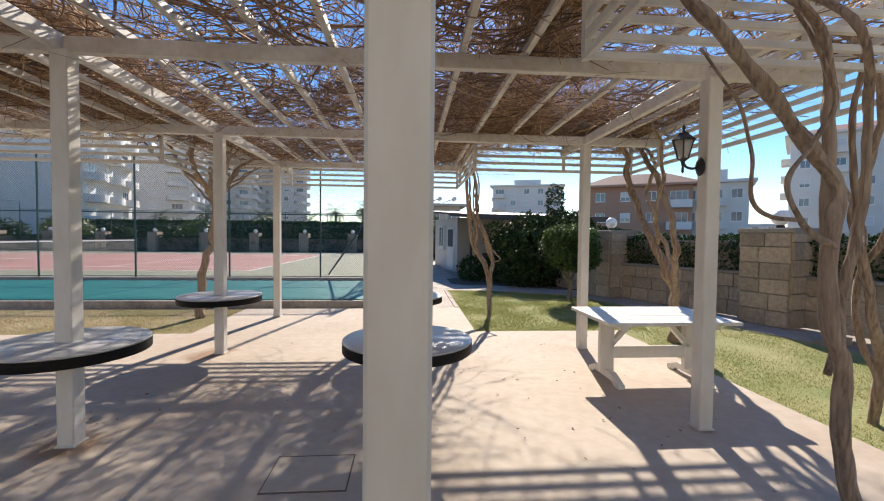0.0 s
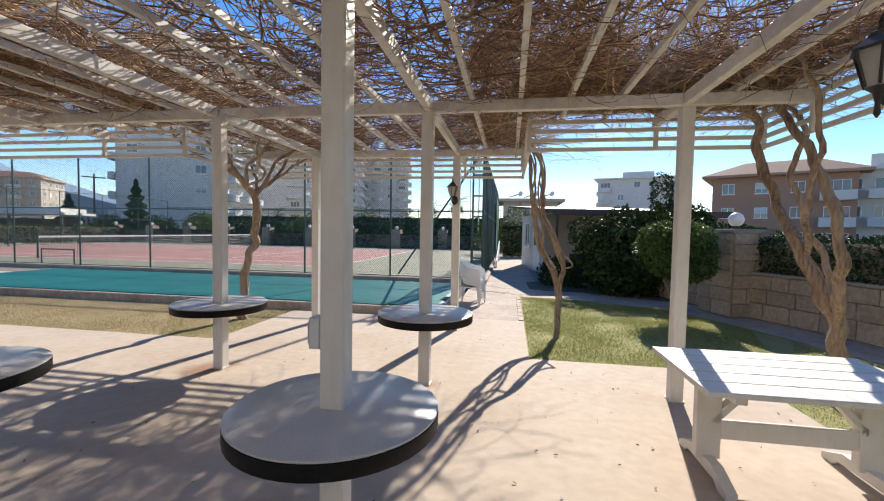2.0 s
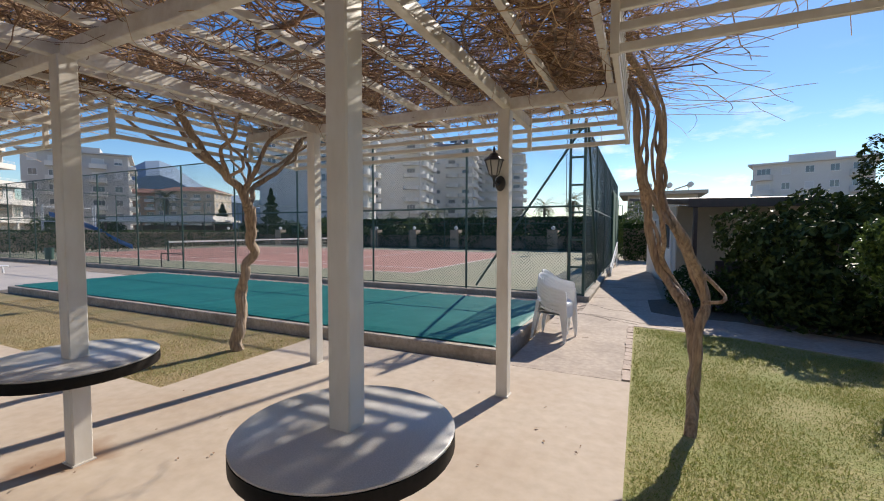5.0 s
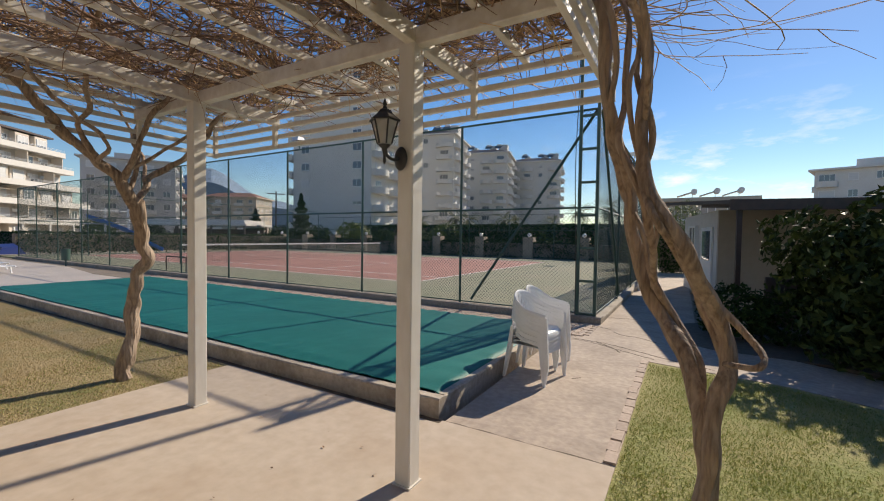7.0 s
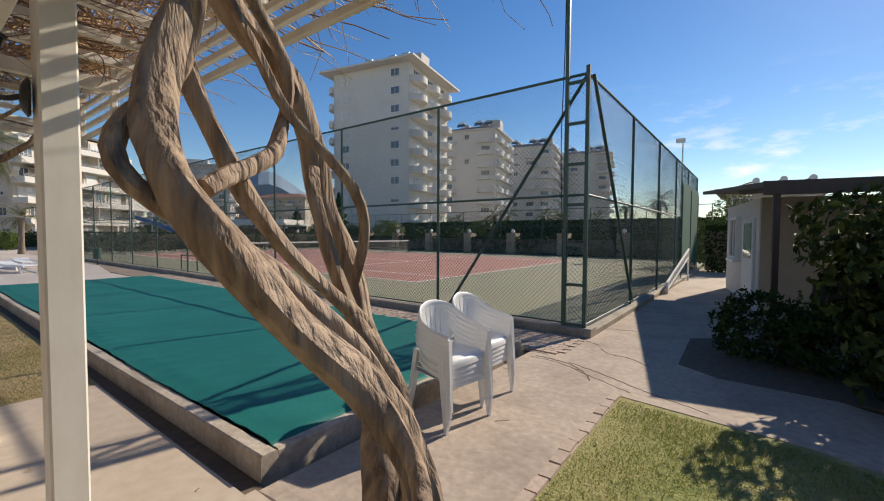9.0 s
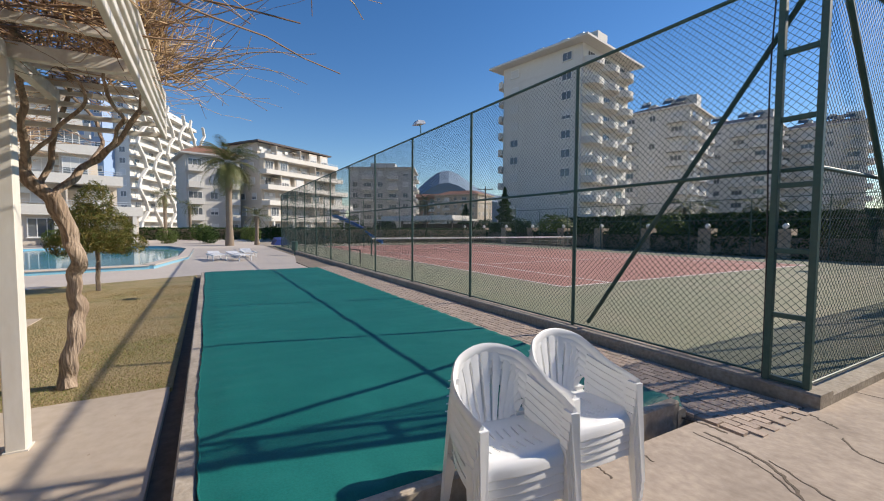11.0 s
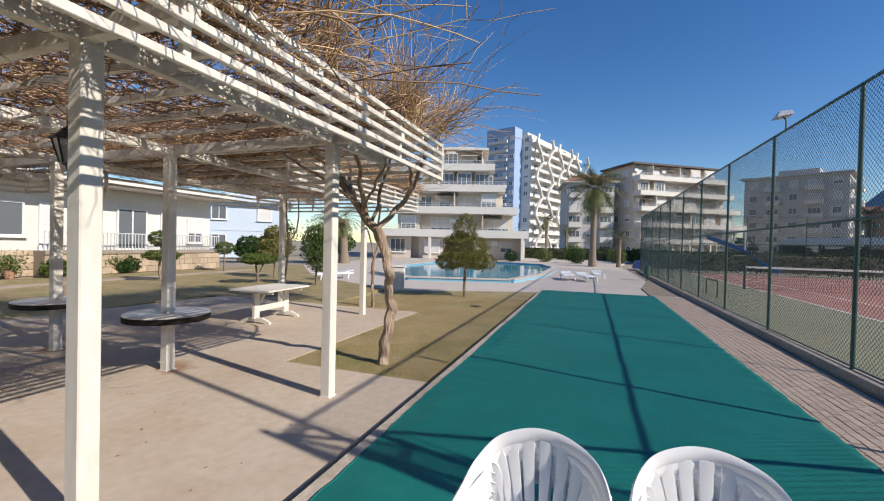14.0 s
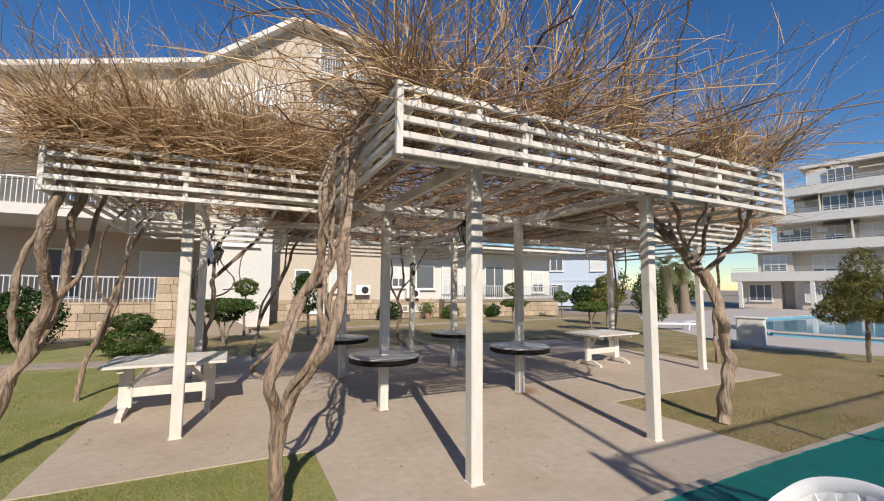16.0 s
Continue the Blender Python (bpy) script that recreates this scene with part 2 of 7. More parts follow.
LEAF_PINE = island_mat("pine_needle", (0.09, 0.13, 0.03), (0.27, 0.21, 0.07), 0.6, 0.2, 0.15)
LEAF_PALM = island_mat("palm_leaf", (0.07, 0.10, 0.03), (0.20, 0.19, 0.08), 0.5, 0.3, 0.15)
BLADE = island_mat("grass_blade", (0.16, 0.225, 0.035), (0.42, 0.385, 0.15), 0.6, 0.2, 0.3)
BLADE_DRY = island_mat("dry_grass_blade", (0.27, 0.21, 0.09), (0.54, 0.40, 0.22), 0.7, 0.2, 0.25)
TWIG = island_mat("vine_twig", (0.15, 0.085, 0.055), (0.38, 0.25, 0.16), 0.8, 0.2)
TWIG_PALE = island_mat("pale_vine_twig", (0.26, 0.15, 0.075), (0.74, 0.53, 0.31), 0.75, 0.2)




def rust_at_posts(m, spots):
    """Brown rust and earth stains spreading from the feet of some posts."""
    n, l = m.node_tree.nodes, m.node_tree.links
    b = n["Principled BSDF"]
    geo, wob = n.new("ShaderNodeNewGeometry"), n.new("ShaderNodeTexNoise")
    wob.inputs["Scale"].default_value, wob.inputs["Detail"].default_value = 3.2, 6.0
    l.new(geo.outputs["Position"], wob.inputs["Vector"])
    total = None
    for x, y, r in spots:
        dist = n.new("ShaderNodeVectorMath")
        dist.operation = "DISTANCE"
        dist.inputs[1].default_value = (x, y, 0)
        l.new(geo.outputs["Position"], dist.inputs[0])
        reach = n.new("ShaderNodeMapRange")
        reach.inputs["From Min"].default_value, reach.inputs["From Max"].default_value = 0.0, r
        reach.inputs["To Min"].default_value, reach.inputs["To Max"].default_value = 1.0, 0.0
        l.new(dist.outputs["Value"], reach.inputs["Value"])
        if total is None:
            total = reach.outputs[0]
        else:
            mx = n.new("ShaderNodeMath")
            mx.operation = "MAXIMUM"
            l.new(total, mx.inputs[0])
            l.new(reach.outputs[0], mx.inputs[1])
            total = mx.outputs[0]
    ad = n.new("ShaderNodeMath")
    ad.operation = "ADD"
    l.new(total, ad.inputs[0])
    l.new(wob.outputs["Fac"], ad.inputs[1])
    cutoff = n.new("ShaderNodeMapRange")
    cutoff.inputs["From Min"].default_value, cutoff.inputs["From Max"].default_value, cutoff.inputs["To Max"].default_value = 0.92, 1.3, 0.7
    l.new(ad.outputs[0], cutoff.inputs["Value"])
    mix = n.new("ShaderNodeMix")
    mix.data_type = "RGBA"
    mix.inputs["B"].default_value = (0.25, 0.125, 0.06, 1)
    l.new(b.inputs["Base Color"].links[0].from_socket, mix.inputs["A"])
    l.new(cutoff.outputs[0], mix.inputs["Factor"])
    l.new(mix.outputs["Result"], b.inputs["Base Color"])


rust_at_posts(SLAB, ((0.0, 3.2, 0.35), (-2.5, 3.2, 0.5), (-2.6, 5.65, 0.6), (-0.03, 5.68, 0.3), (2.5, 3.22, 0.2)))


# ---- mesh building ----
class Mesh:
    """Collects boxes, tubes and faces for one mesh."""

    def __init__(self):
        self.v, self.f, self.smooth = [], [], False

    def add(self, verts, faces):
        o = len(self.v)
        self.v += [tuple(p) for p in verts]
        self.f += [tuple(i + o for i in q) for q in faces]
        return self

    def box(self, x0, y0, z0, x1, y1, z1, m=None):
        p = [Vector((x, y, z)) for z in (z0, z1) for x, y in ((x0, y0), (x1, y0), (x1, y1), (x0, y1))]
        if m:
            p = [m @ q for q in p]
        return self.add(p, [(0, 3, 2, 1), (4, 5, 6, 7), (0, 1, 5, 4), (1, 2, 6, 5), (2, 3, 7, 6), (3, 0, 4, 7)])

    def bar(self, a, b, w, h, c=0.006):
        """A straight bar of chamfered section from a to b, h along its own up."""
        a, b = Vector(a), Vector(b)
        d = (b - a).normalized()
        up = Vector((0, 0, 1)) if abs(d.z) < 0.9 else Vector((0, 1, 0))
        s = d.cross(up).normalized()
        u = s.cross(d)
        w, h = w / 2, h / 2
        ring = [(-w + c, -h), (w - c, -h), (w, -h + c), (w, h - c), (w - c, h), (-w + c, h), (-w, h - c), (-w, -h + c)]
        v = [p + s * i + u * j for p in (a, b) for i, j in ring]
        return self.add(v, [(i, (i + 1) % 8, 8 + (i + 1) % 8, 8 + i) for i in range(8)] + [tuple(range(7, -1, -1)), tuple(range(8, 16))])

    def tube(self, pts, radii, sides=8, caps=True):
        pts = [Vector(p) for p in pts]
        n = len(pts)
        if not hasattr(radii, "__len__"):
            radii = [radii] * n
        v, f, ref = [], [], Vector((0.3, 0.2, 1)).normalized()
        for i, p in enumerate(pts):
            d = (pts[min(i + 1, n - 1)] - pts[max(i - 1, 0)])
            d = d.normalized() if d.length > 1e-9 else Vector((0, 0, 1))
            if abs(d.dot(ref)) > 0.95:
                ref = Vector((1, 0.1, 0)).normalized()
            s = d.cross(ref).normalized()
            u = s.cross(d)
            ref = u
            ref = (u * 0.999 + d * 0.001).normalized()
            v += [p + (s * math.cos(2 * math.pi * k / sides) + u * math.sin(2 * math.pi * k / sides)) * radii[i] for k in range(sides)]
        for i in range(n - 1):
            f += [(i * sides + k, i * sides + (k + 1) % sides, (i + 1) * sides + (k + 1) % sides, (i + 1) * sides + k) for k in range(sides)]
        if caps:
            f += [tuple(range(sides - 1, -1, -1)), tuple((n - 1) * sides + k for k in range(sides))]
        self.smooth = True
        return self.add(v, f)

    def lathe(self, profile, sides=24, at=(0, 0, 0)):
        v = [(at[0] + r * math.cos(2 * math.pi * k / sides), at[1] + r * math.sin(2 * math.pi * k / sides), at[2] + z) for r, z in profile for k in range(sides)]
        f = [(i * sides + k, i * sides + (k + 1) % sides, (i + 1) * sides + (k + 1) % sides, (i + 1) * sides + k) for i in range(len(profile) - 1) for k in range(sides)]
        f += [tuple(range(sides - 1, -1, -1)), tuple((len(profile) - 1) * sides + k for k in range(sides))]
        return self.add(v, f)

    def prism(self, outline, z0, z1):
        n = len(outline)
        v = [(x, y, z) for z in (z0, z1) for x, y in outline]
        return self.add(v, [tuple(range(n - 1, -1, -1)), tuple(range(n, 2 * n))] + [(i, (i + 1) % n, n + (i + 1) % n, n + i) for i in range(n)])

    def data(self, name, material, smooth=None):
        me = bpy.data.meshes.new(name)
        me.from_pydata(self.v, [], self.f)
        me.materials.append(material)
        if self.smooth if smooth is None else smooth:
            me.polygons.foreach_set("use_smooth", [True] * len(me.polygons))
            me.set_sharp_from_angle(angle=radians(40))
        me.update()
        return me


def part(name, m, material, parent, label="", smooth=None):
    """One mesh as an object under a thing or a part, in the thing's own coordinates."""
    ob = new(name, m.data(name, material, smooth) if isinstance(m, Mesh) else m)
    ob.parent = parent
    if label:
        ob["label"] = label
    return ob


def thing(name, label, category, m=None, group="", kind=""):
    ob = new(name)
    ob.empty_display_size = 0.2
    if m is not None:
        ob.matrix_world = m
    return tagged(ob, label, category, group, kind)


def solid(name, mesh, material, label="", category="", kind="structure", group="", smooth=None):
    """A top-level thing or piece of the setting of one mesh."""
    return tagged(new(name, mesh.data(name, material, smooth)), label, category, group, kind)


def spline(pts, n=6):
    """A smooth line through the points (Catmull-Rom)."""
    p = [Vector(q) for q in pts]
    p = [p[0] * 2 - p[1]] + p + [p[-1] * 2 - p[-2]]
    out = []
    for i in range(1, len(p) - 2):
        for k in range(n):
            t = k / n
            out.append(0.5 * ((2 * p[i]) + (p[i + 1] - p[i - 1]) * t + (2 * p[i - 1] - 5 * p[i] + 4 * p[i + 1] - p[i + 2]) * t * t
                              + (3 * p[i] - p[i - 1] - 3 * p[i + 1] + p[i + 2]) * t ** 3))
    return out + [p[-2]]


def fast_mesh(name, verts, faces, material, smooth=False):
    """A large mesh of equal faces, from arrays."""
    me = bpy.data.meshes.new(name)
    k = faces.shape[1]
    me.vertices.add(len(verts))
    me.vertices.foreach_set("co", verts.astype(np.float32).ravel())
    me.loops.add(faces.size)
    me.loops.foreach_set("vertex_index", faces.astype(np.int32).ravel())
    me.polygons.add(len(faces))
    me.polygons.foreach_set("loop_start", np.arange(0, faces.size, k, dtype=np.int32))
    me.polygons.foreach_set("use_smooth", np.full(len(faces), smooth))
    me.materials.append(material)
    me.update(calc_edges=True)
    return me


def leaf_cloud(centres, normals_out, size, rng, aspect=0.5, jitter=0.9):
    """Small folded leaves (two triangles each) at the centres; returns verts, faces."""
    n = len(centres)
    d = normals_out + rng.normal(0, jitter, (n, 3))
    d /= np.linalg.norm(d, axis=1, keepdims=True) + 1e-9
    r = rng.normal(0, 1, (n, 3))
    s = np.cross(d, r)
    s /= np.linalg.norm(s, axis=1, keepdims=True) + 1e-9
    u = np.cross(s, d)
    sz = size * rng.uniform(0.6, 1.4, (n, 1))
    a, b = centres - s * sz, centres + s * sz
    c, e = centres + u * sz * aspect + d * sz * 0.15, centres - u * sz * aspect + d * sz * 0.15
    v = np.stack([a, c, b, e], 1).reshape(-1, 3)
    i = np.arange(n)[:, None] * 4
    return v, np.concatenate([i + np.array([[0, 1, 2]]), i + np.array([[0, 2, 3]])], 0)


def sheets(paths, radii):
    """Many thin three-sided tubes: paths (n, k, 3), radii (n, k)."""
    n, k, _ = paths.shape
    d = np.gradient(paths, axis=1)
    d /= np.linalg.norm(d, axis=2, keepdims=True) + 1e-9
    ref = np.where(np.abs(d[..., 2:3]) > 0.9, np.array([1.0, 0, 0]), np.array([0, 0, 1.0]))
    s = np.cross(d, ref)
    s /= np.linalg.norm(s, axis=2, keepdims=True) + 1e-9
    u = np.cross(s, d)
    ring = [paths + (s * math.cos(a) + u * math.sin(a)) * radii[..., None] for a in (math.pi / 2, math.pi * 7 / 6, math.pi * 11 / 6)]
    v = np.stack(ring, 2).reshape(-1, 3)
    base = (np.arange(n)[:, None] * k + np.arange(k - 1)[None, :]).reshape(-1, 1) * 3
    f = [base + np.array([[j, (j + 1) % 3, 3 + (j + 1) % 3, 3 + j]]) for j in range(3)]
    return v, np.concatenate(f, 0)


# ---- ground ----
GX = (-2.5, 0.0, 2.5)                 # post lines
GY = (0.75, 3.25, 5.75, 8.25)

solid("ground", Mesh().prism([(-3000, -3000), (3000, -3000), (3000, 3000), (-3000, 3000)], -0.30, -0.12), GROUND, "dusty open ground reaching the horizon", "ground")


def sheet(name, outline, z, material, label, category, low=-0.2):
    return solid(name, Mesh().prism(outline, low, z), material, label, category)


sheet("lawn_1", [(1.14, 6.84), (3.62, 6.84), (3.62, 2.0), (3.62, -4.0), (8.2, -4.0), (6.3, 6.0), (5.2, 9.5), (4.4, 11.3), (2.6, 12.1), (1.14, 12.3)], -0.012, LAWN,
      "green lawn with dry blades beside the concrete slab", "lawn")
sheet("lawn_2", [(-3.44, 6.83), (-3.44, 9.15), (-15.2, 9.15), (-12.9, 4.4), (-10.2, 4.0), (-8.45, 4.0), (-8.45, 6.83)], -0.012, LAWN_DRY,
      "dry brown lawn with green patches beside the covered basin", "lawn")
sheet("lawn_3", [(3.62, -4.0), (3.62, -0.4), (-8.45, -0.4), (-8.45, 4.0), (-13.0, 3.4), (-17, -3.0), (-24, -9.0), (-24, -10.6), (8, -10.6), (8, -4.0)], -0.016, LAWN_DRY,
      "patchy lawn in front of the apartment house", "lawn")
sheet("terrace_slab", [(-8.45, 0.2), (-3.44, -0.4), (3.62, -0.4), (3.62, 6.84), (1.14, 6.84), (1.14, 9.2), (-0.32, 9.2), (-0.32, 9.13), (-3.44, 9.13), (-3.44, 6.83), (-8.45, 6.83)], 0.0, SLAB,
      "pale stained concrete slab under the pergola", "slab")
sheet("path_1", [(-0.30, 9.206), (1.14, 9.206), (1.14, 12.3), (2.6, 12.1), (4.4, 11.3), (5.2, 9.5), (6.3, 6.0), (7.3, 6.2), (5.9, 11.0), (5.2, 12.2), (3.2, 13.3), (1.75, 14.2), (1.6, 30), (0.05, 30), (0.05, 13.3), (-0.30, 13.3)], -0.006, PATH_C,
      "worn grey concrete path beside the fence", "path")
sheet("soil_strip", [(-15.0, 9.15), (-3.44, 9.15), (-3.44, 9.132), (-0.322, 9.132), (-0.322, 9.295), (-15.0, 9.295)], -0.05, EARTH, "dark soil in the gap along the basin rim", "soil")
sheet("pavement_1", [(0.046, 13.304), (0.046, 14.5), (-36, 14.5), (-36, 13.304)], -0.02, SAND, "joint sand under the paver strip", "pavement")
sheet("terrace_2", [(-15.2, 9.15), (-14.7, 13.2), (-19, 13.2), (-24, 14.0), (-46, 14.0), (-60, 16), (-60, -12), (-44, -12), (-24, -9.0), (-17, -3.0), (-13.0, 3.4), (-12.9, 4.4)], -0.01, TERRACE,
      "pale tiled terrace round the swimming pool", "terrace")
sheet("planting_bed", [(1.45, 13.87), (1.9, 13.55), (3.3, 13.45), (5.3, 12.5), (6.9, 13.4), (6.9, 16.8), (2.1, 16.1), (1.41, 15.49)], -0.001, EARTH,
      "dark bare soil of the planting bed by the hut", "planting bed")

# ---- pergola ----
POST_W, BEAM_Z, BEAM_H = 0.122, 2.90, 0.115
SHIFT = {(0.0, 3.25): (0.02, 3.26), (0.0, 0.75): (0.012, 0.752), (2.5, 5.75): (2.525, 5.77), (-2.5, 8.25): (-2.53, 8.23), (0.0, 5.75): (-0.028, 5.70), (0.0, 8.25): (-0.045, 8.25), (-2.5, 5.75): (-2.485, 5.70)}


def build_pergola():
    t = thing("pergola", "large white-painted timber pergola with slatted edge bands over a slab", "pergola")
    spots = [(x, y) for x in (-2.5, 0.0) for y in GY] + [(2.5, 3.25), (2.5, 5.75), (-7.5, 3.25), (-7.5, 5.75)]
    post = Mesh().bar((0, 0, 0.012), (0, 0, BEAM_Z + 0.01), POST_W, POST_W, 0.008).box(-0.072, -0.072, 0, 0.072, 0.072, 0.012)
    pd = post.data("post", WHITE)
    for x, y in spots:
        p = part("post", pd, WHITE, t)
        p.location = (*SHIFT.get((x, y), (x, y)), 0)
    # outer edges of the cross-shaped roof
    X0, X1, XL, XR = -3.72, 1.06, -8.82, 3.65
    Y0, Y1, YA, YB = -0.12, 9.13, 2.38, 6.60
    zc = BEAM_Z + BEAM_H / 2
    for y in (0.75, 8.25):
        part("beam", Mesh().bar((X0, y, zc), (X1, y, zc), 0.075, BEAM_H), BEAM, t)
    for y in (3.25, 5.715):
        part("beam", Mesh().bar((XL, y, zc), (XR, y, zc), 0.075, BEAM_H), BEAM, t)
    for x in (-2.51, -0.02):
        part("beam", Mesh().bar((x, Y0, zc + 0.008), (x, Y1, zc + 0.008), 0.07, BEAM_H + 0.002), BEAM, t)
    for x in (2.5, -7.5, -5.0):
        part("beam", Mesh().bar((x, YA, zc + 0.008), (x, YB, zc + 0.008), 0.07, BEAM_H + 0.002), BEAM, t)
    zr = BEAM_Z + BEAM_H + 0.035
    x = XL + 0.25
    while x < XR:
        a, b = (Y0, Y1) if X0 < x < X1 else (YA, YB)
        if min(abs(x - g) for g in (-7.5, -5, -2.5, 0, 2.5)) > 0.1:
            part("rafter", Mesh().bar((x, a, zr), (x, b, zr), 0.05, 0.06, 0.004), BEAM, t)
        x += 0.5
    # slatted edge bands: five slats and short uprights
    zs = [2.67 + 0.11 * k for k in range(5)]
    runs = [((X0, Y1), (X1, Y1), (-2.5, 0.0)), ((X1, Y1), (X1, YB), (8.25,)), ((X1, YB), (XR, YB), (2.5,)), ((XR, YB), (XR, YA), (3.25, 5.75)),
            ((XR, YA), (X1, YA), (2.5,)), ((X1, YA), (X1, Y0), (0.75,)), ((X1, Y0), (X0, Y0), (-2.5, 0.0)), ((X0, Y0), (X0, YA), (0.75,)),
            ((X0, YA), (XL, YA), (-5.0, -7.5)), ((XL, YA), (XL, YB), (3.25, 5.75)), ((XL, YB), (X0, YB), (-5.0, -7.5)), ((X0, YB), (X0, Y1), (8.25,))]
    for (ax, ay), (bx, by), ups in runs:
        d = Vector((bx - ax, by - ay, 0)).normalized()
        for z in zs:
            part("slat", Mesh().bar(Vector((ax, ay, z)) + d * 0.024, Vector((bx, by, z)) - d * 0.024, 0.034, 0.046, 0.004), WHITE, t)
        part("corner_upright", Mesh().bar((ax, ay, zs[0] - 0.03), (ax, ay, zs[-1] + 0.03), 0.047, 0.047, 0.004), WHITE, t)
        side = Vector((d.y, -d.x, 0)) * 0.041
        for u in ups:
            p = Vector((u, ay, 0)) if abs(d.x) > 0.5 else Vector((ax, u, 0))
            part("upright", Mesh().bar(p + side + Vector((0, 0, zs[0] - 0.025)), p + side + Vector((0, 0, zs[-1] + 0.025)), 0.046, 0.046, 0.004), WHITE, t)
    return t


build_pergola()


def round_table():
    t = thing("round_table", "round grey-topped bar table with black edge fixed round a white post", "table", group="round tables on the posts")
    top = Mesh()
    n = 48
    top.lathe([(0.060, 0.765), (0.505, 0.765), (0.510, 0.770), (0.510, 0.778), (0.505, 0.782), (0.060, 0.782), (0.060, 0.765)], n)
    top.f = top.f[:-2]
    part("tabletop", top, TOP_GREY, t, "grey speckled tabletop", smooth=True)
    edge = Mesh().lathe([(0.490, 0.692), (0.508, 0.692), (0.511, 0.697), (0.511, 0.764), (0.490, 0.764), (0.490, 0.692)], n)
    edge.f = edge.f[:-2]
    part("edge_band", edge, BLACK_EDGE, t, "black edge band", smooth=True)
    under = Mesh().lathe([(0.060, 0.712), (0.489, 0.712), (0.489, 0.764), (0.060, 0.764), (0.060, 0.712)], n)
    under.f = under.f[:-2]
    part("underside", under, BLACK_EDGE, t, smooth=True)
    return t


rt = round_table()
rt.matrix_basis = pose(0.02, 3.26, 0)
for x, y in ((-0.028, 5.70), (-2.485, 5.70), (-2.5, 3.25)):
    copy_thing(rt, pose(x, y, 0))


def trestle_table():
    """White garden table: top of boards, two trestle ends with splayed feet, a low stretcher and slanted struts."""
    t = thing("garden_table", "white-painted wooden trestle garden table standing on the concrete slab", "table", group="white trestle tables")
    for k in range(5):
        y = -0.40 + 0.2 * k
        part("board", Mesh().bar((-0.72, y, 0.715), (0.72, y, 0.715), 0.192, 0.036, 0.005), WHITE, t)
    for s in (-1, 1):
        x = 0.5 * s
        part("leg", Mesh().bar((x, 0, 0.10), (x, 0, 0.64), 0.16, 0.07, 0.006), WHITE, t)
        part("bearer", Mesh().bar((x, -0.42, 0.665), (x, 0.42, 0.665), 0.07, 0.06, 0.006), WHITE, t)
        foot = Mesh()
        foot.prism([(-0.36, 0.0), (-0.26, 0.0), (-0.20, 0.045), (0.20, 0.045), (0.26, 0.0), (0.36, 0.0), (0.36, 0.045), (0.17, 0.12), (-0.17, 0.12), (-0.36, 0.045)], x - 0.036, x + 0.036)
        foot.v = [(z, a, b) for a, b, z in foot.v]
        part("foot", foot, WHITE, t)
        part("strut", Mesh().bar((x - 0.03 * s, 0, 0.36), (x - 0.30 * s, 0, 0.66), 0.07, 0.05, 0.005), WHITE, t)
    part("stretcher", Mesh().bar((-0.464, 0, 0.30), (0.464, 0, 0.30), 0.045, 0.13, 0.006), WHITE, t)
    return t


tt = trestle_table()
tt.matrix_basis = pose(2.76, 4.48, 0, 0, 0, 0)
copy_thing(tt, pose(-5.98, 4.30, 0, 0, 0, 4))


